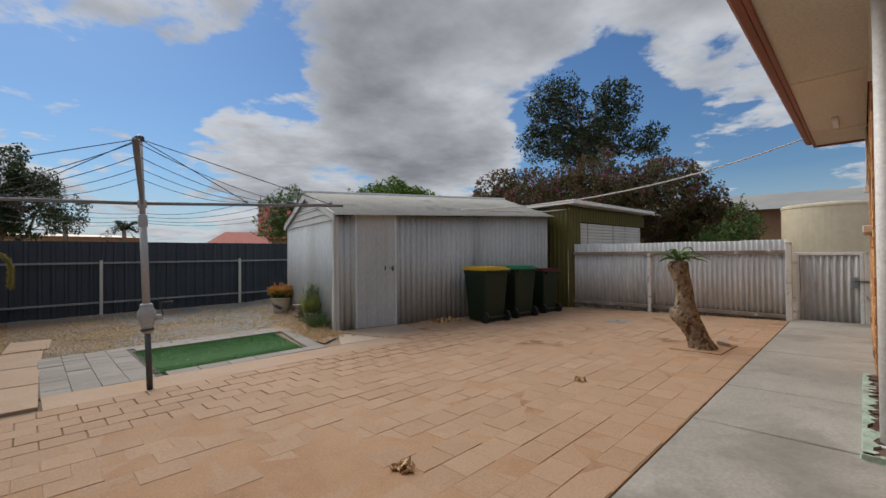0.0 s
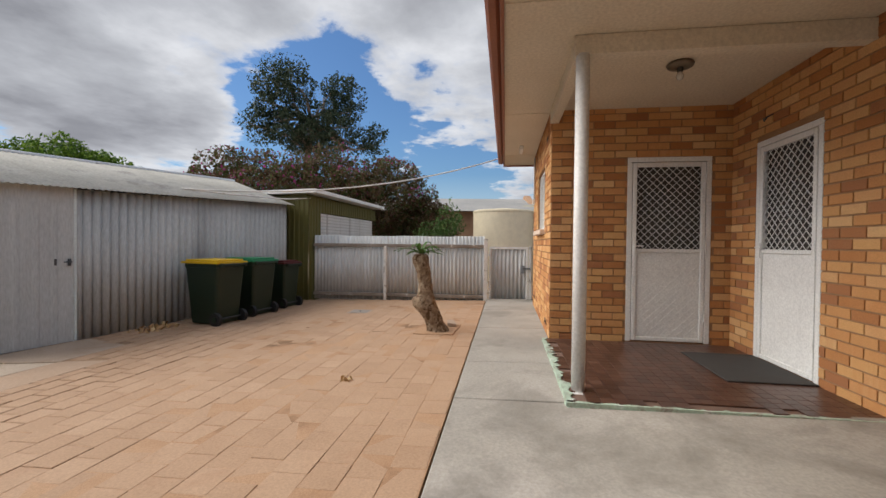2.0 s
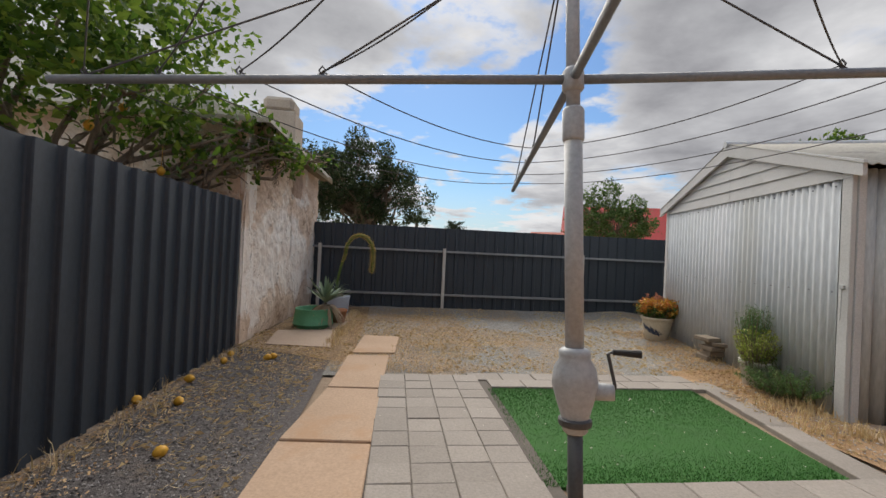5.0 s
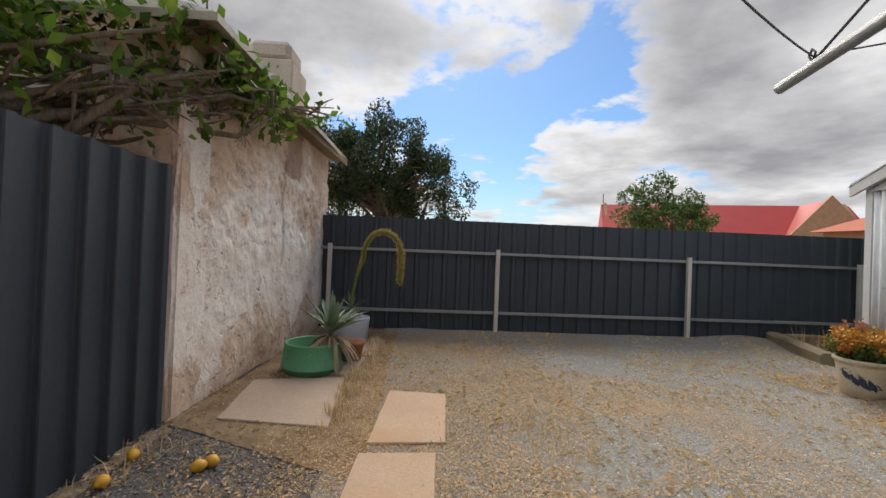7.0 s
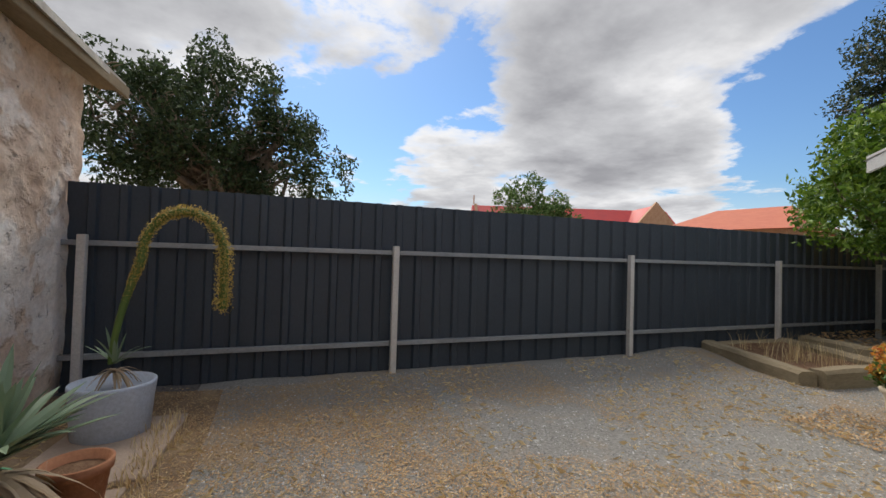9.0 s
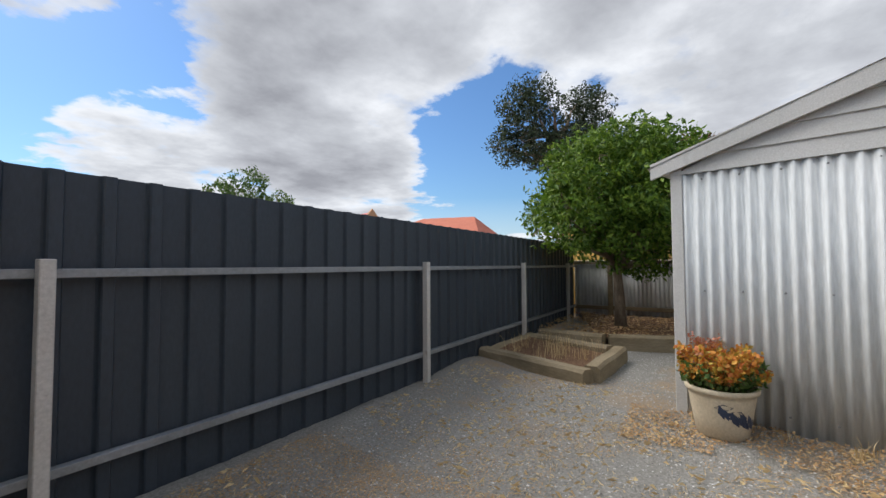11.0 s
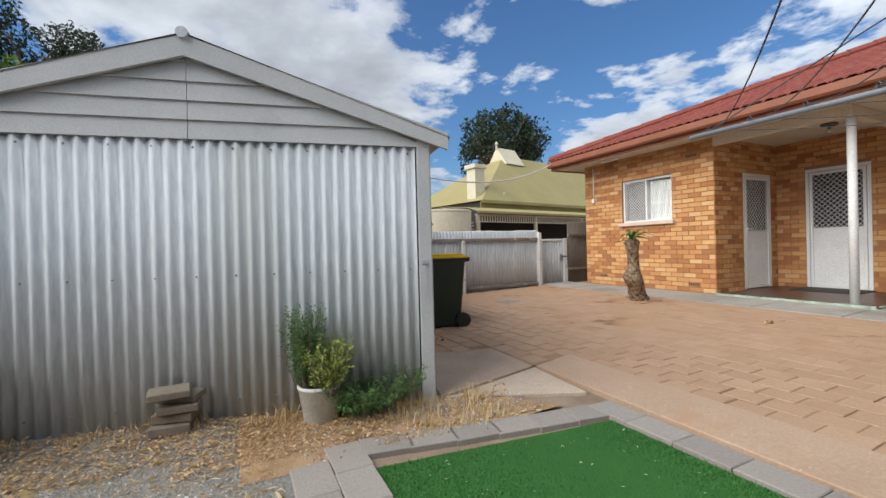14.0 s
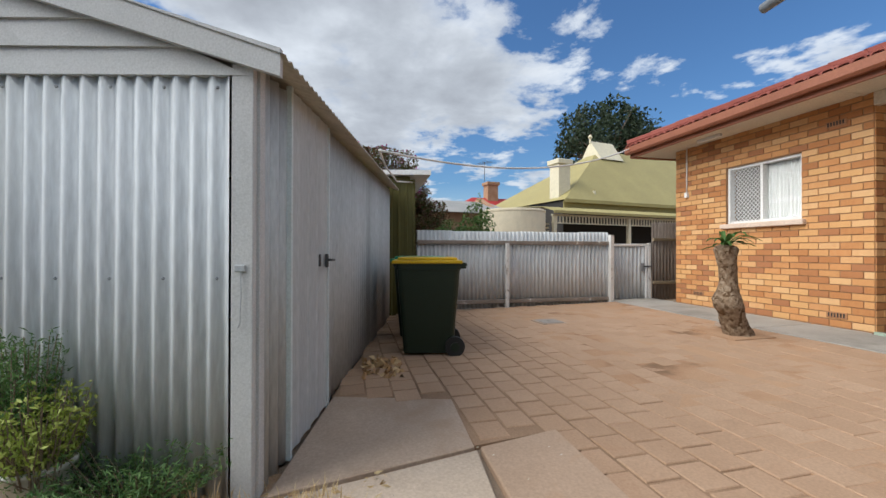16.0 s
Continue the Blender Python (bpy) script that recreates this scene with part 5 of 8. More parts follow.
build_tree("dark_tree", "dark green tree behind the far fence", (-1.3, 14.3, 0), [(0, 0, 0), (0.1, 0, 1.2), (0, 0, 2.2)], 0.14,
           [(-1.5, 14.3, 2.9, 1.3, 1.3, 1.25), (-0.5, 14.5, 2.6, 1.1, 1.0, 0.9), (-2.4, 13.9, 2.8, 1.0, 1.0, 1.0)], 30000, 0.08, M["leaf_dark"], 15, gap=2.2, limbs=44, twig=2.0)
build_tree("small_tree", "small light green tree beyond the far fence", (13.4, 28.2, 0), [(0, 0, 0), (0, 0, 1.6), (0.1, 0, 2.4)], 0.12,
           [(13.4, 28.2, 3.3, 2.9, 1.8, 1.35), (12.7, 28.0, 5.0, 1.2, 1.0, 1.15), (14.9, 28.4, 4.5, 0.9, 0.8, 0.9), (10.9, 27.7, 4.6, 0.7, 0.6, 0.7)], 9500, 0.19, M["leaf_mid"], 16, gap=1.5, limbs=40, twig=0.8)
build_tree("park_tree", "large dark tree behind the olive-roofed house", (33.6, -16.4, 0), [(0, 0, 0), (0, 0, 5), (0.4, 0, 9)], 0.45,
           [(33.6, -16.4, 11.5, 3.5, 4.2, 2.8), (31.5, -13.0, 9.2, 2.4, 2.6, 2.2), (35.5, -19.5, 10.8, 2.8, 3.0, 2.4)], 8000, 0.42, M["leaf_gum"], 17, gap=0.9, shell=0.3, limbs=20)
build_tree("park_tree", "distant broad tree beyond the red roof", (40, -34, 0), [(0, 0, 0), (0, 0, 5), (0.4, 0, 9)], 0.45,
           [(40, -34, 10.5, 4.5, 5.5, 2.6), (43, -40, 9.8, 4, 4.5, 2.4), (37, -28, 9.3, 3, 3.4, 2.0)], 7000, 0.5, M["leaf_gum"], 18, gap=0.8, shell=0.3, limbs=20)
build_tree("tank_shrub", "upright dark green shrub beside the water tank", (12.6, 1.7, 0), [(0, 0, 0), (0, 0, 0.8), (0, 0, 1.6)], 0.06,
           [(12.6, 1.7, 1.9, 0.45, 0.45, 0.75), (12.9, 2.3, 1.5, 0.5, 0.6, 0.5)], 2600, 0.09, M["leaf_mid"], 20, "shrub", 3.0, 0.3, 12)


# ---- stone building ----
def build_stone():
    s = thing("stone_outbuilding", "old limewashed stone outbuilding with a cracked wall", "building")
    p, q = (-2.10, 7.67), (-1.90, 11.0)
    ln = plan_len(p, q)
    bm = bmesh.new()
    nx, nz = 190, 140
    rows = []
    for j in range(nz + 1):
        z = 2.46 * j / nz
        row = []
        for i in range(nx + 1):
            x = ln * i / nx
            stones = min(1.0, max(0.15, (z - 1.0) / 0.25))
            d = 0.022 * noise.fractal((x * 2.0, z * 2.0, 2.0), 0.9, 2.1, 4) + stones * (0.017 * noise.noise((x * 6, z * 8, 0)) + 0.011 * noise.noise((x * 14, z * 17, 5)))
            crack = math.exp(-((x - 1.75 - 0.05 * math.sin(z * 7) - 0.06 * noise.noise((z * 4, 0, 9))) / 0.022) ** 2) if z > 0.9 else 0.0
            row.append(bm.verts.new((x, -0.0 - d + 0.035 * crack, z)))
        rows.append(row)
    for a, b in zip(rows, rows[1:]):
        for i in range(nx):
            bm.faces.new((a[i], a[i + 1], b[i + 1], b[i]))
    ob = part("side_wall", bm, M["stone"], s, "rough limewashed stone wall with bare patches", smooth=True)
    ob.matrix_local = along(p, q)
    part("core", one_box(0.02, 0.05, 0, ln - 0.02, 0.4, 2.44), M["stone"], s).matrix_local = along(p, q)
    part("front_wall", one_box(-7.0, 7.70, 0, -2.08, 8.05, 2.44), M["stone"], s, "cream stone front wall")
    rf = bmesh.new()
    a = [(-1.78, 7.45, 2.42), (-1.70, 11.2, 2.42), (-4.5, 10.4, 3.55), (-4.5, 8.6, 3.55), (-7.3, 7.45, 2.42), (-7.3, 11.2, 2.42)]
    v = [rf.verts.new(c) for c in a]
    for f in ((0, 1, 2, 3), (0, 3, 4), (1, 5, 2), (3, 2, 5, 4)):
        rf.faces.new([v[i] for i in f])
    r2 = bmesh.ops.extrude_face_region(rf, geom=list(rf.faces))
    bmesh.ops.translate(rf, verts=[g for g in r2["geom"] if isinstance(g, bmesh.types.BMVert)], vec=(0, 0, 0.05))
    bmesh.ops.recalc_face_normals(rf, faces=rf.faces)
    part("roof", rf, M["roof_iron"], s, "faded iron roof")
    part("eave_board", one_box(0, -0.20, 2.36, ln + 0.25, -0.17, 2.45, 0.004), M["timber"], s, "weathered timber eave board").matrix_local = along(p, q)
    part("rafter_plate", one_box(0, -0.16, 2.40, ln + 0.2, 0.0, 2.43), M["timber"], s).matrix_local = along(p, q)
    ch = bmesh.new()
    box(ch, -2.75, 10.0, 2.3, -2.15, 10.6, 3.35, 0.02)
    box(ch, -2.70, 10.05, 3.352, -2.20, 10.55, 3.60, 0.06)
    part("chimney", ch, M["chimney"], s, "rendered stone chimney")


M["chimney"] = material("old_render", [(0.40, 0.34, 0.28), (0.50, 0.44, 0.37)], 0.95, 0, 2.5, 40, 0.5, 0.5, 0.2)
build_stone()


def build_bare_twigs():
    tree = bpy.data.objects["lemon_tree"]
    r = random.Random(44)
    off = Vector((3.15, -6.35, 0))

    def grow(p, d, ln, rad, depth, bm):
        q = p + d * ln
        tube(bm, [p, p.lerp(q, 0.5) + Vector((r.gauss(0, 0.008), r.gauss(0, 0.012), r.gauss(0, 0.008))), q], [rad, rad * 0.8, rad * 0.6], 5)
        if depth:
            for _ in range(2 + (depth > 2)):
                e = (d + Vector((r.gauss(0, 0.25), r.gauss(0, 0.6), r.gauss(-0.1, 0.6)))).normalized()
                grow(q, e, ln * r.uniform(0.55, 0.85), rad * 0.6, depth - 1, bm)

    for start, d, ln in (((-1.88, 8.05, 2.14), (0.08, 0.35, -0.9), 0.13), ((-1.80, 8.35, 2.20), (0.1, 0.5, -0.8), 0.11), ((-1.62, 8.55, 2.24), (0.3, 0.7, 0.3), 0.12)):
        bm = bmesh.new()
        grow(Vector(start) + off, Vector(d).normalized(), ln, 0.006, 4, bm)
        part("bare_twig", bm, M["bark"], tree, "thin bare twig")
    bm = bmesh.new()
    tube(bm, [Vector(c) + off for c in ((-2.7, 6.9, 1.95), (-2.2, 7.5, 2.16), (-1.9, 8.0, 2.17), (-1.7, 8.4, 2.24), (-1.42, 8.75, 2.28))], [0.028, 0.022, 0.016, 0.011, 0.004], 7)
    part("branch", bm, M["bark"], tree, "long branch over the fence", smooth=True)


build_bare_twigs()


# ---- back corner ----
def build_corner():
    f = thing("old_fence", "rusty brown corrugated fence in the back corner", "fence", along((9.12, 10.84), (9.12, 7.6)))
    part("sheet", sheet(bmesh.new(), 3.2, lambda s: 0.0, lambda s: 1.26, 0.076, 0.009, 0.0095), M["fence_iron"], f, smooth=True)
    for z in (0.25, 1.18):
        part("rail", one_box(0, -0.08, z, 3.2, -0.014, z + 0.07, 0.006), M["timber"], f, "brown timber rail")
    for x in (0.7, 2.3):
        part("post", one_box(x, -0.16, 0, x + 0.09, -0.082, 1.3, 0.006), M["timber"], f)
    y = thing("yellow_fence", "ochre corrugated screen beyond the old fence", "fence", along((10.2, 11.4), (10.2, 8.2)))
    part("sheet", sheet(bmesh.new(), 3.2, lambda s: 0.0, lambda s: 2.0, 0.12, 0.014, 0.015), M["ochre"], y, smooth=True)
    part("post", one_box(-0.1, -0.06, 0, -0.02, 0.02, 2.05), M["white_worn"], y)


M["ochre"] = material("ochre_iron", [(0.40, 0.25, 0.05), (0.52, 0.34, 0.09)], 0.7, 0, 2, 30, 0.1, 0.2, 0.3, stain=(0.3, 0.2, 0.08))
build_corner()


def sleeper(p, q, z, h, label, w=0.17):
    ln = plan_len(p, q)
    bm = bmesh.new()
    n = 10
    rings = []
    for i in range(n + 1):
        x = ln * i / n
        k = 0.012
        ring = []
        for yy, zz in ((-w / 2, 0), (w / 2, 0), (w / 2, h - 0.03), (w / 2 - 0.03, h), (-w / 2 + 0.03, h), (-w / 2, h - 0.03)):
            ring.append(bm.verts.new((x, yy + k * noise.noise((x * 3 + p[0], yy * 8, p[1])), zz + k * noise.noise((x * 3, zz * 9, p[0])))))
        rings.append(ring)
    for a, b in zip(rings, rings[1:]):
        for k in range(6):
            bm.faces.new((a[k], a[(k + 1) % 6], b[(k + 1) % 6], b[k]))
    bm.faces.new(rings[0][::-1])
    bm.faces.new(rings[-1])
    bmesh.ops.recalc_face_normals(bm, faces=bm.faces)
    ob = mesh_object("sleeper", bm, M["timber"])
    ob.matrix_world = along(p, q, z)
    return tagged(ob, label, "sleeper", "timber sleepers of the garden beds")


sleeper((4.08, 9.44), (4.62, 10.80), -0.02, 0.19, "weathered round-edged timber sleeper of the raised bed")
sleeper((4.20, 9.44), (5.42, 9.36), -0.02, 0.20, "weathered round-edged timber sleeper of the raised bed")
sleeper((5.42, 9.48), (5.90, 10.70), -0.02, 0.19, "weathered round-edged timber sleeper of the raised bed")
sleeper((4.70, 10.72), (5.80, 10.72), -0.02, 0.17, "weathered round-edged timber sleeper of the raised bed")
sleeper((6.16, 10.6), (6.02, 9.66), -0.01, 0.22, "grey timber sleeper edging the tree bed")
sleeper((6.05, 9.60), (6.42, 8.60), -0.01, 0.22, "grey timber sleeper edging the tree bed")
M["bedsoil"] = material("bark_litter", [(0.10, 0.055, 0.03), (0.17, 0.10, 0.06), (0.24, 0.15, 0.09)], 0.95, 0, 20, 90, 1.0, 0.6, 0.2, dist=0.02)
patch("bed_soil", [(4.22, 9.52), (5.40, 9.46), (5.82, 10.68), (4.66, 10.68)], M["bedsoil"], "dry brown soil in the raised bed", "soil", 0.09, 0.1, 0.03)
patch("tree_bed_soil", [(6.2, 9.7), (6.55, 8.55), (9.08, 8.2), (9.08, 10.8)], M["bedsoil"], "bark litter under the citrus tree", "soil", 0.12, 0.12, 0.04)


# ---- loose ground cover ----
def inside(pt, poly):
    x, y = pt
    c = False
    for i in range(len(poly)):
        (x0, y0), (x1, y1) = poly[i], poly[i - 1]
        if (y0 > y) != (y1 > y) and x < (x1 - x0) * (y - y0) / (y1 - y0) + x0:
            c = not c
    return c


def scatter(name, label, category, mat, regions, count, size, seed, thresh=-2.0, freq=0.8, aspect=0.6, lift=0.01, flat=0.75, clear=()):
    rng = random.Random(seed)
    pts = []
    areas = [abs((r[2] - r[0]) * (r[3] - r[1])) for r in regions]
    tries = 0
    while len(pts) < count and tries < count * 12:
        tries += 1
        r = rng.choices(regions, areas)[0]
        x, y = rng.uniform(r[0], r[2]), rng.uniform(r[1], r[3])
        if noise.noise((x * freq, y * freq, seed)) + 0.35 * noise.noise((x * freq * 4, y * freq * 4, seed)) < thresh:
            continue
        if any(inside((x, y), c) for c in clear):
            continue
        pts.append((x, y, ground_at(x, y) + 0.012 * noise.noise((x * 2.5, y * 2.5, 4)) + lift + rng.uniform(0, 0.012)))
    verts, faces = [], []
    for x, y, z in pts:
        s, a = size * rng.uniform(0.5, 1.4), rng.uniform(0, 6.283)
        c, d = math.cos(a) * s / 2, math.sin(a) * s / 2
        e, f = -d * aspect, c * aspect
        tilt = [rng.uniform(-1, 1) * s * (1 - flat) for _ in range(4)]
        n = len(verts)
        verts += [(x - c, y - d, z + tilt[0]), (x + e, y + f, z + tilt[1]), (x + c, y + d, z + tilt[2]), (x - e, y - f, z + tilt[3])]
        faces.append((n, n + 1, n + 2, n + 3))
    me = bpy.data.meshes.new(name)
    me.from_pydata(verts, [], faces)
    me.materials.append(mat)
    return tagged(new(name, me), label, category, "", "stuff")


def pebbles(name, label, mat, regions, count, size, seed, lift=0.004, clear=()):
    rng = random.Random(seed)
    base = [(1, 0, 0), (-1, 0, 0), (0, 1, 0), (0, -1, 0), (0, 0, 1), (0, 0, -1)]
    tri = [(0, 2, 4), (2, 1, 4), (1, 3, 4), (3, 0, 4)]
    verts, faces = [], []
    areas = [abs((r[2] - r[0]) * (r[3] - r[1])) for r in regions]
    for _ in range(count):
        r = rng.choices(regions, areas)[0]
        x, y = rng.uniform(r[0], r[2]), rng.uniform(r[1], r[3])
        if any(inside((x, y), c) for c in clear):
            continue
        z0 = ground_at(x, y) + 0.012 * noise.noise((x * 2.5, y * 2.5, 4)) + lift
        s = size * rng.uniform(0.5, 1.5)
        a = rng.uniform(0, 6.283)
        k = [rng.uniform(0.6, 1.2) for _ in range(6)]
        n = len(verts)
        for i, (px, py, pz) in enumerate(base):
            qx, qy = px * math.cos(a) - py * math.sin(a), px * math.sin(a) + py * math.cos(a)
            verts.append((x + qx * s * k[i], y + qy * s * k[i], z0 + pz * s * 0.6 * k[i]))
        faces += [tuple(n + j for j in t) for t in tri]
    me = bpy.data.meshes.new(name)
    me.from_pydata(verts, [], faces)
    me.materials.append(mat)
    return tagged(new(name, me), label, "pebbles", "", "stuff")


M["pebble"] = material("grey_pebbles", [(0.19, 0.185, 0.175), (0.29, 0.285, 0.27), (0.41, 0.40, 0.385), (0.62, 0.61, 0.60)], 0.9, 0, 20, 90, 0.1, 0.2, 0.25, island=0.95)
M["pebble_dark"] = material("dark_pebbles", [(0.06, 0.055, 0.05), (0.12, 0.11, 0.105), (0.20, 0.19, 0.18), (0.34, 0.32, 0.30)], 0.9, 0, 20, 90, 0.1, 0.2, 0.25, island=0.95)
M["litter"] = leaf_material("dry_leaves", [(0.36, 0.21, 0.09), (0.50, 0.32, 0.15), (0.60, 0.44, 0.24), (0.44, 0.26, 0.11), (0.30, 0.18, 0.10)], 0.1)
M["straw"] = leaf_material("dry_grass", [(0.48, 0.34, 0.17), (0.62, 0.47, 0.25), (0.72, 0.58, 0.34)], 0.15)
PAVED = SLABS + [((-1.80, 7.70), (-1.08, 7.60), (-1.16, 8.62), (-1.88, 8.50)), ((-1.66, 8.70), (-1.12, 8.72), (-1.05, 9.33), (-1.60, 9.30)), ((-1.60, 9.38), (-1.0, 9.40), (-0.98, 10.25), (-1.55, 10.25))]
GRAVEL = [(-0.95, 6.70, 4.0, 10.70), (4.0, 8.0, 6.0, 9.4)]
pebbles("gravel_stones", "grey gravel stones", M["pebble"], GRAVEL, 30000, 0.0065, 21, clear=PAVED)
pebbles("mulch_stones", "dark gravel stones by the fence", M["pebble_dark"], [(-2.15, 3.0, -1.1, 7.6)], 11000, 0.0075, 22)
pebbles("corner_stones", "gravel stones beside the shed", M["pebble"], [(2.45, 5.0, 3.05, 6.6)], 900, 0.008, 23, 0.010)
scatter("leaf_litter", "dry orange leaves over the gravel", "leaf litter", M["litter"], [(-0.95, 6.72, 1.9, 10.7)], 36000, 0.014, 24, -0.08, 0.9, 0.45, lift=0.008, flat=0.88, clear=PAVED)
scatter("leaf_litter", "dry straw-coloured leaves along the garden path", "leaf litter", M["litter"], [(-1.25, 6.75, 0.7, 10.6)], 38000, 0.015, 41, -0.42, 0.8, 0.4, lift=0.010, flat=0.85, clear=PAVED)
scatter("leaf_litter", "thin dry leaves over the grey gravel", "leaf litter", M["litter"], [(1.7, 6.72, 4.6, 10.7)], 13000, 0.013, 29, -0.05, 1.3, 0.45, lift=0.008, flat=0.88)
scatter("leaf_litter", "dry leaves along the shed foot", "leaf litter", M["litter"], [(2.45, 5.0, 3.1, 6.2), (2.6, 6.2, 3.25, 7.2), (2.8, 7.2, 3.4, 8.0), (2.95, 8.0, 3.6, 9.0)], 7000, 0.020, 25, -0.15, 1.2, lift=0.016)
scatter("leaf_litter", "dry leaves on the dark gravel", "leaf litter", M["litter"], [(-2.1, 3.0, -1.05, 10.7)], 3200, 0.018, 26, 0.05, 1.1, lift=0.012, clear=PAVED)
scatter("leaf_litter", "dry leaves under the citrus tree", "leaf litter", M["litter"], [(6.3, 8.6, 9.0, 10.7)], 2600, 0.045, 27, -0.6, 1.1, lift=0.15)
scatter("twigs", "thin straw and twigs on the gravel", "twigs", M["straw"], [(-0.95, 6.72, 4.0, 10.7), (2.4, 5.0, 3.1, 6.5), (-2.1, 4, -1.05, 10.4)], 10000, 0.045, 28, -0.1, 0.9, 0.05, lift=0.014, clear=PAVED)


def tuft(name, label, centers, blades, height, mat, seed, spread=0.10, lean=0.6, width=0.006):
    rng = random.Random(seed)
    verts, faces = [], []
    for cx, cy in centers:
        for _ in range(blades):
            x, y = cx + rng.gauss(0, spread), cy + rng.gauss(0, spread)
            h = height * rng.uniform(0.4, 1.2)
            a = rng.uniform(0, 6.283)
            lx, ly = math.cos(a) * h * lean * rng.random(), math.sin(a) * h * lean * rng.random()
            w = width * rng.uniform(0.6, 1.3)
            px, py = -math.sin(a) * w / 2, math.cos(a) * w / 2
            z = ground_z(y)
            n = len(verts)
            verts += [(x - px, y - py, z), (x + px, y + py, z), (x + lx * 0.5 + px * 0.7, y + ly * 0.5 + py * 0.7, z + h * 0.65), (x + lx * 0.5 - px * 0.7, y + ly * 0.5 - py * 0.7, z + h * 0.65), (x + lx * 1.3, y + ly * 1.3, z + h)]
            faces += [(n, n + 1, n + 2, n + 3), (n + 3, n + 2, n + 4)]
    me = bpy.data.meshes.new(name)
    me.from_pydata(verts, [], faces)
    me.materials.append(mat)
    return tagged(new(name, me), label, "dry grass", "", "stuff")


_r = random.Random(5)
tuft("dry_grass", "straw-coloured dry grass by the shed corner", [(_r.uniform(2.5, 2.95), _r.uniform(5.25, 5.95)) for _ in range(16)], 34, 0.10, M["straw"], 31, 0.06)
tuft("dry_grass", "dry weeds along the foot of the shed", [(3.0 + 0.2 * t_ + _r.uniform(-0.14, -0.02), 5.75 + t_ * 0.98) for t_ in [_r.uniform(0, 2.9) for _ in range(26)]], 16, 0.13, M["straw"], 32, 0.03)
tuft("dry_grass", "dry grass between the garden slabs", [(_r.uniform(-1.12, -0.98), _r.uniform(7.4, 10.2)) for _ in range(34)], 22, 0.09, M["straw"], 33, 0.04)
tuft("dry_grass", "dry grass along the edge of the gravel", [(_r.uniform(-0.45, 0.5), _r.uniform(6.72, 8.0)) for _ in range(30)], 14, 0.05, M["straw"], 34, 0.07)
tuft("dry_grass", "dry stalks in the raised bed", [(_r.uniform(4.5, 5.5), _r.uniform(9.6, 10.5)) for _ in range(22)], 14, 0.34, M["straw"], 35, 0.05, 0.5, 0.004)
tuft("dry_grass", "dry grass at the foot of the charcoal fence", [(_r.uniform(-2.12, -1.9), _r.uniform(4, 7.6)) for _ in range(12)], 10, 0.10, M["straw"], 36, 0.05)

# ---- fallen lemons ----
for i, (lx, ly) in enumerate([(-2.12, 5.92), (-1.84, 5.90), (-2.0, 6.40), (-1.58, 5.17), (-1.98, 7.20), (-1.56, 7.15), (-1.60, 7.10), (-1.95, 6.95), (-1.30, 4.62)]):
    bm = lathe(bmesh.new(), [(0.006, -0.040), (0.018, -0.030), (0.030, -0.010), (0.031, 0.008), (0.020, 0.028), (0.008, 0.038), (0.003, 0.044)], 14)
    ob = mesh_object("lemon", bm, M["fruit"], True)
    ob.matrix_world = pose(lx, ly, ground_z(ly) + 0.030, 90, i * 37, i * 51)
    tagged(ob, "fallen yellow lemon on the dark gravel", "lemon", "fallen lemons")
_r = random.Random(8)
for i in range(9):
    px, py, pz = [(-2.35, 7.2, 1.75), (-2.1, 7.9, 1.9), (-2.9, 6.9, 2.3), (-3.1, 5.6, 2.1), (-2.7, 6.2, 1.95), (-3.4, 4.9, 2.2), (-2.6, 7.6, 2.1), (-2.45, 6.7, 1.72), (-3.0, 6.4, 2.5)][i]
    bm = lathe(bmesh.new(), [(0.006, -0.044), (0.020, -0.032), (0.033, -0.010), (0.034, 0.008), (0.022, 0.030), (0.006, 0.042)], 14)
    tube(bm, [(0, 0, 0.04), (0.005, 0, 0.12), (0.0, 0.01, 0.22)], 0.002, 4)
    ob = mesh_object("hanging_lemon", bm, M["fruit"], True)
    ob.matrix_world = pose(px, py, pz)
    tagged(ob, "yellow lemon hanging in the tree", "lemon", "hanging lemons")


# ---- turf and its grey pavers ----
TURF = [(0.36, 4.80), (2.08, 4.82), (2.268, 6.28), (0.415, 6.305)]


def build_turf():
    bm = prism(bmesh.new(), TURF, -0.01, lambda x, y: ground_z(y) + 0.006)
    solid("turf_mat", bm, M["turf_base"], "green backing of the synthetic turf", "turf")
    rng = random.Random(41)
    verts, faces = [], []
    n_blades = 0
    while n_blades < 42000:
        x, y = rng.uniform(0.37, 2.32), rng.uniform(4.79, 6.31)
        if not inside((x, y), TURF):
            continue
        n_blades += 1
        h, a, w = rng.uniform(0.008, 0.016), rng.uniform(0, 6.283), 0.0028
        lx, ly = math.cos(a) * h * 0.7, math.sin(a) * h * 0.7
        px, py, z = -math.sin(a) * w, math.cos(a) * w, ground_z(y) + 0.005
        n = len(verts)
        verts += [(x - px, y - py, z), (x + px, y + py, z), (x + lx, y + ly, z + h)]
        faces.append((n, n + 1, n + 2))
    me = bpy.data.meshes.new("synthetic_turf")
    me.from_pydata(verts, [], faces)
    me.materials.append(M["turf"])
    tagged(new("synthetic_turf", me), "bright green synthetic turf", "turf", "", "stuff")


build_turf()


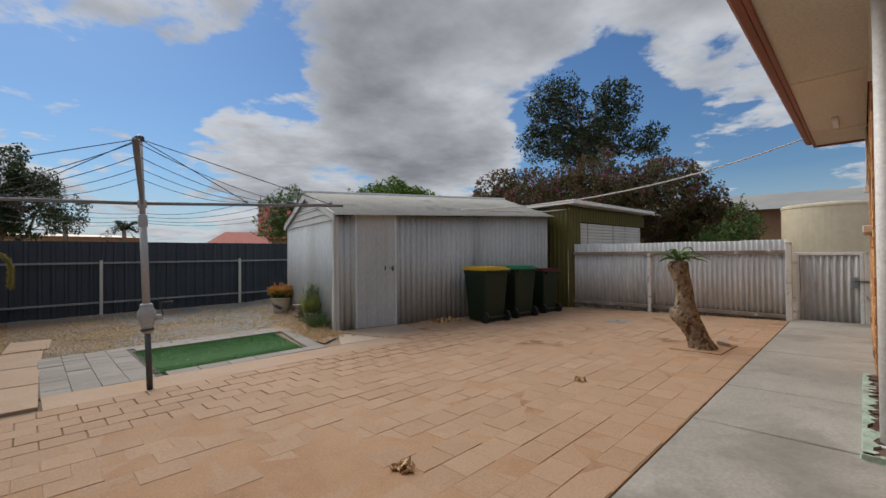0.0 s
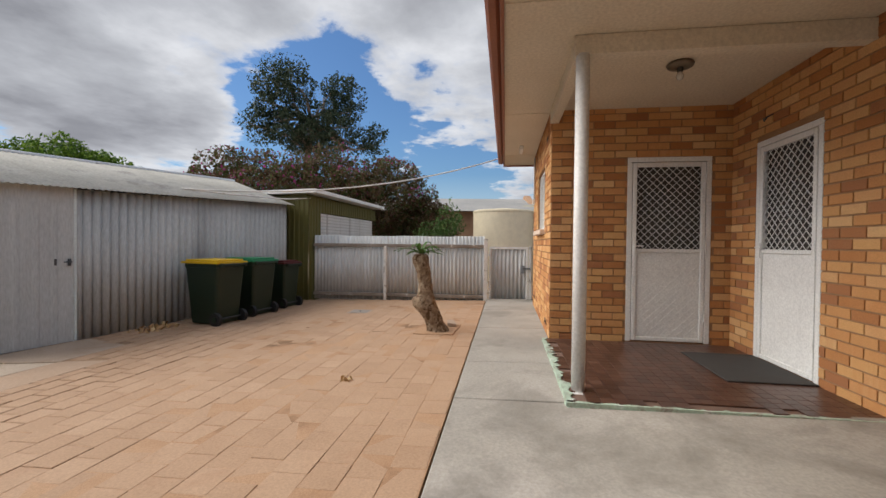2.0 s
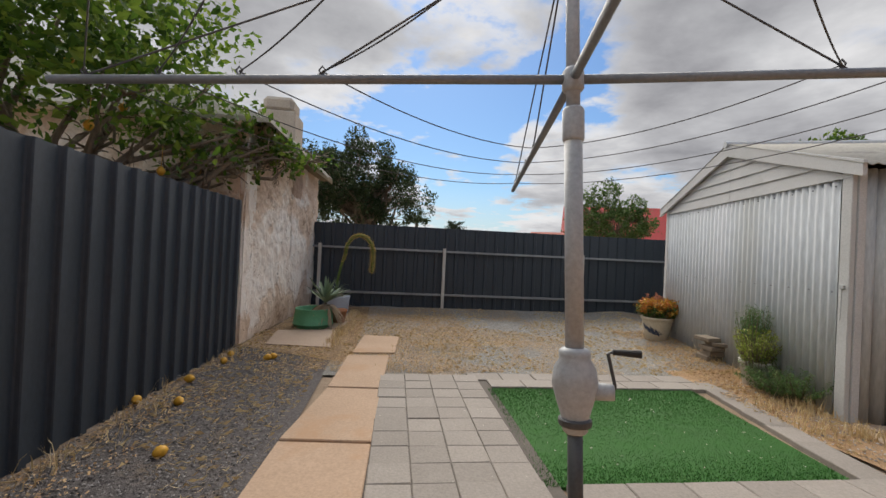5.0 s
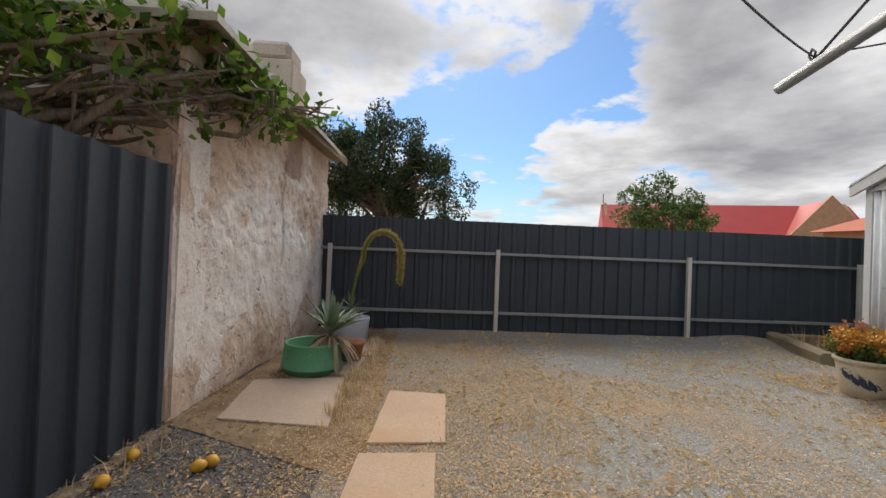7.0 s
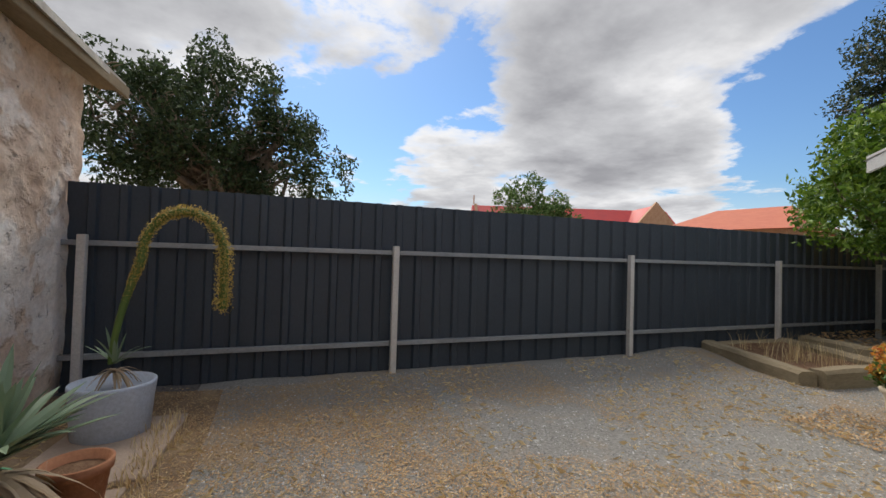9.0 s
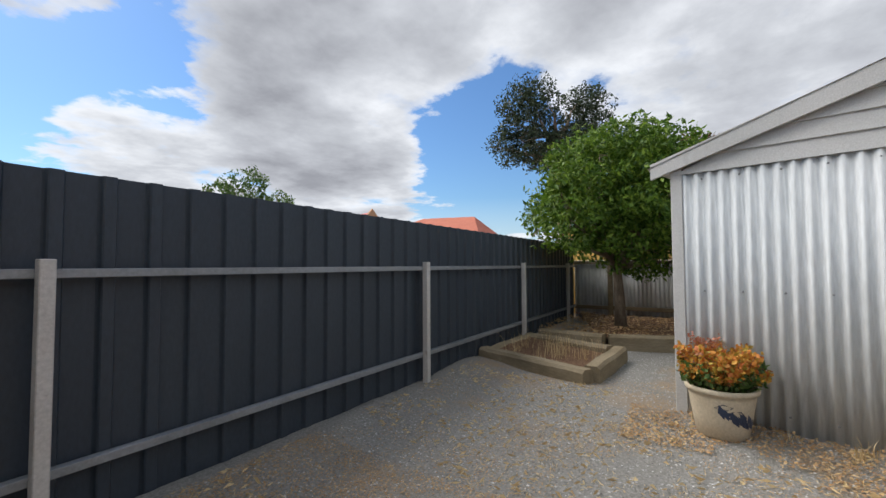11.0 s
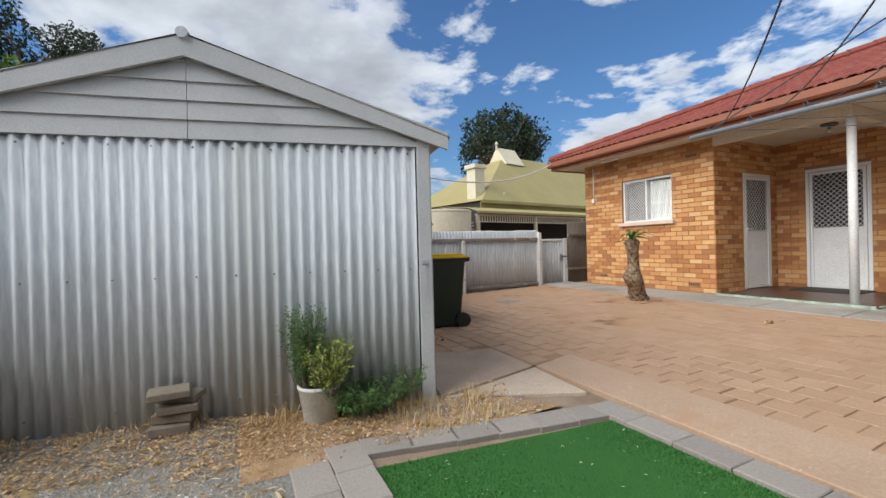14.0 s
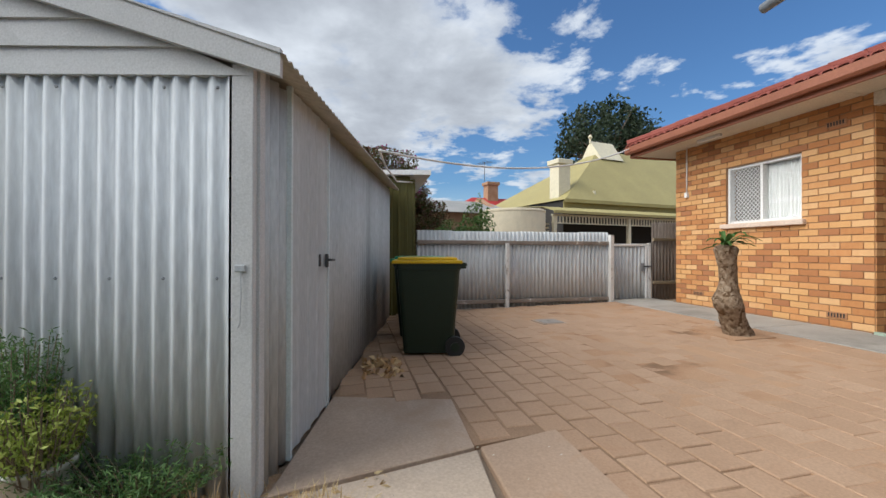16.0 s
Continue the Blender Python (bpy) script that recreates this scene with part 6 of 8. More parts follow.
def piece_mesh(name, w, d, h, bevel, mat, seed=0, wob=0.0):
    bm = one_box(-w / 2, -d / 2, -h, w / 2, d / 2, 0.0)
    top = [e for e in bm.edges if all(v.co.z > -0.001 for v in e.verts)]
    bmesh.ops.bevel(bm, geom=top, offset=bevel, segments=1, affect="EDGES")
    me = bpy.data.meshes.new(name)
    bm.to_mesh(me)
    bm.free()
    me.materials.append(mat)
    return me


def place(name, me, parent, x, y, z, rz=0.0, sx=1.0, sy=1.0, rx=0.0, ry=0.0):
    o = new(name, me)
    o.parent = parent
    o.location, o.rotation_euler, o.scale = (x, y, z), (radians(rx), radians(ry), radians(rz)), (sx, sy, 1)
    return o


def build_grey_paving():
    rng = random.Random(51)
    base = solid("grey_paving", prism(bmesh.new(), [(-0.52, 4.63), (0.44, 4.63), (0.46, 6.67), (-0.44, 6.67)], -0.02, lambda x, y: ground_z(y) + 0.004), M["grey_joint"], "grey concrete paver area beside the turf", "paving")
    part("bed", prism(bmesh.new(), [(0.47, 6.31), (2.50, 6.285), (2.46, 6.67), (0.47, 6.69)], -0.02, 0.004), M["grey_joint"], base)
    me = piece_mesh("paver", 0.214, 0.196, 0.05, 0.005, M["grey_paver"])
    for j in range(10):
        y = 4.73 + j * 0.2
        for i in range(4):
            x = -0.395 + 0.01 * (j / 10) + i * 0.217
            place("paver", me, base, x, y, ground_z(y) + 0.022 + rng.uniform(-0.003, 0.003), rng.uniform(-0.8, 0.8), 1, 1, rng.uniform(-0.6, 0.6), rng.uniform(-0.6, 0.6))
    edge = piece_mesh("edging_paver", 0.30, 0.195, 0.06, 0.005, M["grey_paver"])
    for i in range(7):
        x = 0.60 + i * 0.306
        place("paver", edge, base, x, 6.402 - 0.004 * i, 0.022 + rng.uniform(-0.003, 0.003), rng.uniform(-1, 1))
        place("paver", edge, base, x - 0.15, 6.602 - 0.004 * i, 0.020 + rng.uniform(-0.003, 0.003), rng.uniform(-1, 1))
    for i in range(6):
        t = (i + 0.5) / 6
        x, y = 2.54 + (2.24 - 2.54) * t, 6.28 + (4.72 - 6.28) * t
        place("paver", edge, base, x - 0.04, y, ground_z(y) + 0.022, 81 + rng.uniform(-1, 1), 0.97)
    for i in range(6):
        x = 0.62 + i * 0.305
        place("paver", edge, base, x, 4.70, ground_z(4.7) + 0.022, rng.uniform(-1, 1))


build_grey_paving()
M["bits"] = leaf_material("pale_bits", [(0.6, 0.58, 0.5), (0.5, 0.46, 0.34), (0.66, 0.62, 0.5)], 0.1)
scatter("pale_bits", "pale dry bits lying on the turf", "litter", M["bits"], [(0.5, 4.9, 2.1, 6.2)], 90, 0.018, 131, -2, 1, 0.3, 0.03, 0.9)
scatter("pale_bits", "pale dry bits lying on the grey pavers", "litter", M["bits"], [(-0.5, 4.7, 0.4, 6.6), (-0.5, 4.1, 3.2, 4.6)], 70, 0.016, 132, -2, 1, 0.3, 0.036, 0.9)


# ---- frangipani stump ----
def build_stump():
    t = thing("frangipani_stump", "lopped frangipani trunk with a few leaves, leaning", "tree stump", pose(5.06, 0.84, ground_z(0.84) - 0.02))
    rng = random.Random(61)
    bm = bmesh.new()
    ctrl = [((0.0, -0.05, -0.04), 0.205), ((0.0, -0.02, 0.05), 0.155), ((0.0, 0.03, 0.16), 0.128), ((-0.02, 0.09, 0.28), 0.128), ((-0.03, 0.15, 0.38), 0.145), ((-0.03, 0.18, 0.46), 0.138), ((-0.03, 0.165, 0.55), 0.105),
            ((-0.04, 0.16, 0.68), 0.088), ((-0.05, 0.18, 0.82), 0.092), ((-0.06, 0.205, 0.94), 0.102), ((-0.06, 0.22, 1.03), 0.115), ((-0.06, 0.22, 1.07), 0.10), ((-0.06, 0.22, 1.085), 0.05)]
    rings, sides = [], 22
    dense = []
    for i in range(len(ctrl) - 1):
        for k in range(5):
            f = k / 5
            a, b = ctrl[i], ctrl[i + 1]
            dense.append((Vector(a[0]).lerp(Vector(b[0]), f), a[1] + (b[1] - a[1]) * f))
    dense.append((Vector(ctrl[-1][0]), ctrl[-1][1]))
    for p, r in dense:
        ring = []
        for k in range(sides):
            a = 2 * math.pi * k / sides
            rr = r * (1 + 0.20 * noise.noise((math.cos(a) * 2, math.sin(a) * 2, p.z * 5)) + 0.10 * noise.noise((math.cos(a) * 5, math.sin(a) * 5, p.z * 14)))
            ring.append(bm.verts.new((p.x + rr * math.cos(a), p.y + rr * math.sin(a), p.z)))
        rings.append(ring)
    for a, b in zip(rings, rings[1:]):
        for k in range(sides):
            bm.faces.new((a[k], a[(k + 1) % sides], b[(k + 1) % sides], b[k]))
    bm.faces.new(rings[-1])
    part("trunk", bm, M["stump_bark"], t, "knobbly pale brown bark", smooth=True)
    lb = bmesh.new()
    tube(lb, [(-0.02, 0.18, 0.36), (-0.03, 0.27, 0.42), (-0.04, 0.30, 0.47), (-0.04, 0.31, 0.50)], [0.09, 0.075, 0.045, 0.02], 12)
    part("burl", lb, M["stump_bark"], t, smooth=True)
    for i in range(20):
        a = rng.uniform(0, 6.283)
        ln, w, lift = rng.uniform(0.20, 0.37), 0.028, rng.uniform(0.0, 0.22)
        d = Vector((math.cos(a), math.sin(a), 0))
        s = Vector((-d.y, d.x, 0)) * w
        o = Vector((-0.06, 0.22, 1.06 + rng.uniform(0, 0.05)))
        b2 = bmesh.new()
        rows = []
        for k in range(5):
            f = k / 4
            c = o + d * ln * f + Vector((0, 0, lift * math.sin(f * 2.2) - 0.05 * f * f))
            ww = math.sin(math.pi * min(1, f * 0.9 + 0.08))
            rows.append([b2.verts.new(c - s * ww), b2.verts.new(c - Vector((0, 0, 0.008))), b2.verts.new(c + s * ww)])
        for p, q in zip(rows, rows[1:]):
            for k in range(2):
                b2.faces.new((p[k], p[k + 1], q[k + 1], q[k]))
        part("leaf", b2, M["leaf_frangipani"], t)
    h = solid("stump_surround", prism(bmesh.new(), [(4.80, 0.60), (5.46, 0.56), (5.44, 1.10), (4.82, 1.12)], 0.02, lambda x, y: ground_z(y) + 0.034), M["paver_joint"], "bare soil square round the stump", "soil")
    ob = mesh_object("broken_paver", prism(bmesh.new(), [(0, 0), (0.22, 0.03), (0.20, 0.12), (0.05, 0.13)], 0, 0.04), M["slab_grey"])
    ob.matrix_world = pose(5.28, 0.60, ground_z(0.6) + 0.034, 3, -5, 10)
    tagged(ob, "broken pink paver piece by the stump", "paver")


M["leaf_frangipani"] = leaf_material("strappy_green_leaf", [(0.05, 0.11, 0.025), (0.09, 0.17, 0.04), (0.15, 0.24, 0.06)])
M["stump_bark"] = material("pale_bark", [(0.17, 0.11, 0.07), (0.29, 0.21, 0.14), (0.43, 0.345, 0.25)], 0.95, 0, 18, 70, 1.0, 0.6, 0.15, stain=(0.11, 0.065, 0.035), stain_scale=16, stain_at=(0.53, 0.58), dist=0.03)
build_stump()


# ---- pots and plants ----
def build_pot(name, label, x, y, profile, mat, soil_z, soil_r, sides=32):
    p = thing(name, label, "plant pot", pose(x, y, ground_at(x, y)))
    part("pot", lathe(bmesh.new(), profile, sides), mat, p, smooth=True)
    part("soil", lathe(bmesh.new(), [(soil_r, soil_z - 0.02), (soil_r, soil_z), (0.01, soil_z + 0.01)], 24), M["bedsoil"], p, "dry potting soil")
    return p


def sprigs(parent, name, mat, count, center, spread, height, size, seed, leaves=14, label="", lean=0.35, stem=0.004, aspect=0.4, low=0.25):
    """Upright leafy stems, one mesh for the leaves and one for the stems."""
    rng = random.Random(seed)
    bm = bmesh.new()
    pts = []
    for _ in range(count):
        a, r = rng.uniform(0, 6.283), spread * math.sqrt(rng.random())
        o = Vector((center[0] + r * math.cos(a) * 0.6, center[1] + r * math.sin(a) * 0.6, center[2]))
        h = height * rng.uniform(0.55, 1.1)
        tip = o + Vector((math.cos(a) * r * lean * 2 + rng.gauss(0, 0.02), math.sin(a) * r * lean * 2 + rng.gauss(0, 0.02), h))
        tube(bm, [o, o.lerp(tip, 0.5) + Vector((rng.gauss(0, 0.01), rng.gauss(0, 0.01), 0.01)), tip], [stem, stem * 0.8, stem * 0.4], 4)
        for k in range(leaves):
            f = rng.uniform(low, 1.04)
            pts.append(o.lerp(tip, f) + Vector((rng.gauss(0, size * 0.55), rng.gauss(0, size * 0.55), rng.gauss(0, size * 0.3))))
    tagged(part("stem", bm, M["bark"], parent), "thin brown stems", kind="stuff")
    me = leaf_mesh(name, pts, size, rng, aspect=aspect)
    me.materials.append(mat)
    ob = new(name, me)
    ob.parent = parent
    if label:
        tagged(ob, label, kind="stuff")
    return ob


M["pot_cream"] = material("glazed_cream_pot", [(0.50, 0.43, 0.32), (0.60, 0.53, 0.41)], 0.4, 0, 4, 60, 0.1, 0.1, 0.4, stain=(0.40, 0.33, 0.23))
M["pot_blue"] = plain("dark_blue_glaze", (0.03, 0.045, 0.09), 0.4)
M["pot_white"] = material("white_plastic_pot", [(0.55, 0.54, 0.50), (0.66, 0.65, 0.61)], 0.6, 0, 4, 60, 0.1, 0.1, 0.3, stain=(0.42, 0.37, 0.30), stain_scale=3)
M["pot_green"] = material("green_plastic_tub", [(0.08, 0.27, 0.14), (0.11, 0.33, 0.18)], 0.5, 0, 2, 60, 0.05, 0.1, 0.35, stain=(0.10, 0.22, 0.12), stain_scale=2)
M["terra_pot"] = material("weathered_terracotta", [(0.30, 0.13, 0.07), (0.38, 0.18, 0.10)], 0.85, 0, 4, 60, 0.1, 0.2, 0.2, stain=(0.42, 0.33, 0.27), stain_scale=4)
M["pot_steel"] = material("blue_grey_pot", [(0.36, 0.41, 0.49), (0.45, 0.50, 0.58)], 0.5, 0, 2, 60, 0.05, 0.1, 0.35)
M["leaf_orange"] = leaf_material("orange_succulent", [(0.40, 0.11, 0.03), (0.56, 0.22, 0.04), (0.52, 0.30, 0.05), (0.30, 0.27, 0.05)])
M["leaf_blush"] = leaf_material("blush_flower_heads", [(0.34, 0.12, 0.08), (0.46, 0.20, 0.12), (0.40, 0.22, 0.16)])
M["leaf_rosemary"] = leaf_material("rosemary_leaves", [(0.055, 0.13, 0.04), (0.11, 0.21, 0.065), (0.17, 0.28, 0.09)])
M["leaf_succulent"] = leaf_material("yellow_green_succulent", [(0.20, 0.28, 0.04), (0.33, 0.40, 0.08), (0.44, 0.48, 0.14)])
M["dead_agave"] = leaf_material("dead_agave_leaf", [(0.26, 0.19, 0.12), (0.38, 0.29, 0.19), (0.50, 0.41, 0.29)], 0.1)
M["leaf_agave"] = leaf_material("agave_leaf", [(0.13, 0.19, 0.12), (0.18, 0.25, 0.16), (0.23, 0.29, 0.18)], 0.1)

pa = build_pot("flower_pot", "cream glazed pot with blue leaves painted on, orange succulent in it", 3.335, 8.40, [(0.14, 0.0), (0.152, 0.01), (0.172, 0.13), (0.193, 0.26), (0.197, 0.285), (0.212, 0.292), (0.217, 0.318), (0.203, 0.326), (0.188, 0.32), (0.178, 0.27)], M["pot_cream"], 0.28, 0.178)
_r = random.Random(71)
for i in range(18):
    a0 = radians(178 + i * 4.0)
    zc = 0.20 - 0.0055 * i + _r.uniform(-0.025, 0.025)
    ln, tilt = _r.uniform(0.075, 0.115), _r.uniform(-1.3, 0.1)
    bm = bmesh.new()
    q = []
    for u, w in ((-0.5, 0), (0, 0.22), (0.5, 0), (0, -0.22)):
        da, dz = u * math.cos(tilt) - w * math.sin(tilt), u * math.sin(tilt) + w * math.cos(tilt)
        z = zc + dz * ln
        r = 0.1545 + 0.155 * z
        a = a0 + da * ln / r
        q.append(bm.verts.new((r * math.cos(a), r * math.sin(a), z)))
    bm.faces.new(q)
    part("painted_leaf", bm, M["pot_blue"], pa, "dark blue painted leaf")
sprigs(pa, "inner_foliage", M["leaf_mid"], 130, (0, 0, 0.27), 0.18, 0.19, 0.034, 76, 26, "green inner leaves", 0.38, aspect=0.7)
sprigs(pa, "foliage", M["leaf_orange"], 200, (0, 0, 0.27), 0.19, 0.27, 0.032, 72, 24, "orange and yellow succulent leaves", 0.36, aspect=0.75, low=0.62)
sprigs(pa, "flower_head", M["leaf_blush"], 26, (0.02, 0.10, 0.30), 0.10, 0.31, 0.022, 77, 18, "pinkish dry flower heads", 0.4, aspect=0.8, low=0.85)
pb = build_pot("white_pot", "white plastic pot with rosemary and succulents", 3.02, 6.42, [(0.095, 0.0), (0.10, 0.005), (0.132, 0.22), (0.140, 0.225), (0.140, 0.245), (0.125, 0.245), (0.118, 0.21)], M["pot_white"], 0.21, 0.117)
sprigs(pb, "foliage", M["leaf_rosemary"], 54, (0.02, 0.07, 0.19), 0.11, 0.50, 0.028, 73, 95, "dense dark green rosemary", 0.25, aspect=0.2)
sprigs(pb, "succulent", M["leaf_succulent"], 90, (-0.05, -0.04, 0.18), 0.12, 0.34, 0.026, 74, 26, "yellow-green succulent", 0.42)
sh = thing("rosemary_bush", "low dark green rosemary spreading beside the white pot", "shrub", pose(3.06, 6.08, 0))
sprigs(sh, "foliage", M["leaf_rosemary"], 110, (0, 0, 0.0), 0.24, 0.28, 0.030, 75, 60, "dark green needles", 0.6, aspect=0.22)

gp = build_pot("green_tub", "round green plastic tub with a scruffy agave", -1.50, 8.88, [(0.235, 0.0), (0.258, 0.015), (0.266, 0.05), (0.276, 0.055), (0.276, 0.068), (0.268, 0.073), (0.262, 0.17), (0.246, 0.245), (0.250, 0.252), (0.250, 0.268), (0.238, 0.272), (0.228, 0.262), (0.232, 0.15)], M["pot_green"], 0.155, 0.23)


def blade(bm, o, d, ln, w, droop):
    s = Vector((-d.y, d.x, 0)).normalized()
    rows = []
    for k in range(6):
        f = k / 5
        c = o + d * ln * f - Vector((0, 0, droop * f * f * ln))
        ww = w * (1 - f) ** 0.7 * (0.8 + 0.6 * f)
        rows.append([bm.verts.new(c - s * ww + Vector((0, 0, ww * 0.35))), bm.verts.new(c), bm.verts.new(c + s * ww + Vector((0, 0, ww * 0.35)))])
    for p, q in zip(rows, rows[1:]):
        for k in range(2):
            bm.faces.new((p[k], p[k + 1], q[k + 1], q[k]))


def build_agave(parent, o, count, ln, w, seed, dead, lean=(0.0, 0.0)):
    rng = random.Random(seed)
    for i in range(count):
        a, e = i * 2.4 + rng.uniform(-0.2, 0.2), rng.uniform(0.35, 1.4)
        d = Vector((math.cos(a) * math.cos(e), math.sin(a) * math.cos(e), math.sin(e)))
        d = (d + Vector((*lean, 0.1))).normalized()
        bm = bmesh.new()
        blade(bm, Vector(o), d, ln * rng.uniform(0.7, 1.05), w, rng.uniform(0.0, 0.35))
        part("leaf", bm, M["leaf_agave"], parent)
    for i in range(dead):
        a = rng.uniform(0, 6.283)
        d = Vector((math.cos(a), math.sin(a), rng.uniform(-0.3, 0.5))).normalized()
        bm = bmesh.new()
        blade(bm, Vector(o) - Vector((0, 0, 0.04)), d, ln * rng.uniform(0.45, 0.8), w * 0.55, rng.uniform(0.6, 1.3))
        part("dead_leaf", bm, M["dead_agave"], parent, "dry curled leaf")


build_agave(gp, (0.15, 0.04, 0.34), 44, 0.46, 0.036, 81, 90, (0.15, 0.10))
part("stem", tube(bmesh.new(), [(0.10, 0.02, 0.13), (0.13, 0.03, 0.24), (0.15, 0.04, 0.34)], [0.035, 0.03, 0.02], 8), M["bark"], gp, "short dry agave stem")
tp = build_pot("terracotta_pot", "small terracotta pot beside the green tub", -1.20, 9.22, [(0.08, 0.0), (0.09, 0.005), (0.115, 0.17), (0.125, 0.172), (0.128, 0.21), (0.115, 0.212), (0.108, 0.17)], M["terra_pot"], 0.17, 0.106)
bp_ = build_pot("grey_pot", "blue-grey pot with a flowering agave", -1.34, 10.05, [(0.175, 0.0), (0.19, 0.012), (0.205, 0.22), (0.215, 0.30), (0.215, 0.318), (0.20, 0.32), (0.19, 0.28)], M["pot_steel"], 0.27, 0.19)
build_agave(bp_, (0.0, 0.0, 0.42), 10, 0.26, 0.016, 82, 26)
stalk_pts = []
for i in range(41):
    f = i / 40
    if f < 0.5:
        g_ = f / 0.5
        stalk_pts.append(Vector((-0.02 + 0.13 * g_ ** 1.6, 0, 0.42 + 0.62 * g_)))
    else:
        a = math.pi * (1 - (f - 0.5) / 0.34) if f < 0.84 else 0
        if f < 0.84:
            stalk_pts.append(Vector((0.335 + 0.225 * math.cos(a), 0, 1.04 + 0.29 * math.sin(a) + 0.02)))
        else:
            stalk_pts.append(Vector((0.56, 0, 1.06 - 0.32 * (f - 0.84) / 0.16)))
stalk = tube(bmesh.new(), stalk_pts, [0.016 + 0.008 * min(1, i / 20) for i in range(41)], 10)
part("flower_stalk", stalk, M["leaf_mid"], bp_, "arching agave flower stalk", smooth=True)
rng_ = random.Random(83)
pts_ = []
for i in range(7000):
    f = 0.30 + 0.70 * rng_.random()
    k = f * 40
    p0, p1 = stalk_pts[int(min(39, k))], stalk_pts[int(min(39, k)) + 1]
    c = p0.lerp(p1, k - int(min(39, k)))
    v = Vector((rng_.gauss(0, 1), rng_.gauss(0, 1), rng_.gauss(0, 1))).normalized()
    pts_.append(c + v * (0.016 + 0.046 * min(1, (f - 0.3) * 2.0) * rng_.random()))
me_ = leaf_mesh("flower_spike", pts_, 0.017, rng_)
M["spike"] = leaf_material("agave_flowers", [(0.32, 0.25, 0.06), (0.46, 0.34, 0.09), (0.55, 0.42, 0.16)])
me_.materials.append(M["spike"])
ob_ = new("flower_spike", me_)
ob_.parent = bp_
tagged(ob_, "dense yellow-brown flower spike")

# ---- stack of pavers by the shed ----
M["old_paver"] = material("old_paver", [(0.15, 0.12, 0.09), (0.22, 0.18, 0.14), (0.28, 0.24, 0.19)], 0.9, 0, 6, 60, 0.4, 0.4, 0.2, vary=0.4, dist=0.006)
_r = random.Random(91)
for i, (dx, dy, rz, z) in enumerate([(0, 0, -8, 0.0), (0.03, -0.02, -14, 0.062), (0.0, -0.04, -4, 0.124), (0.05, -0.05, -20, 0.172), (-0.02, 0.01, 4, 0.218)]):
    bm = one_box(-0.085, -0.11, 0.0, 0.085, 0.11, 0.058 if i < 2 else 0.045, 0.006)
    ob = mesh_object("loose_paver", bm, M["old_paver"])
    ob.matrix_world = pose(3.22 + dx, 7.26 + dy, 0.045 + z, 0, 0, rz)
    tagged(ob, "loose grey concrete paver in a rough stack", "paver", "stacked pavers")


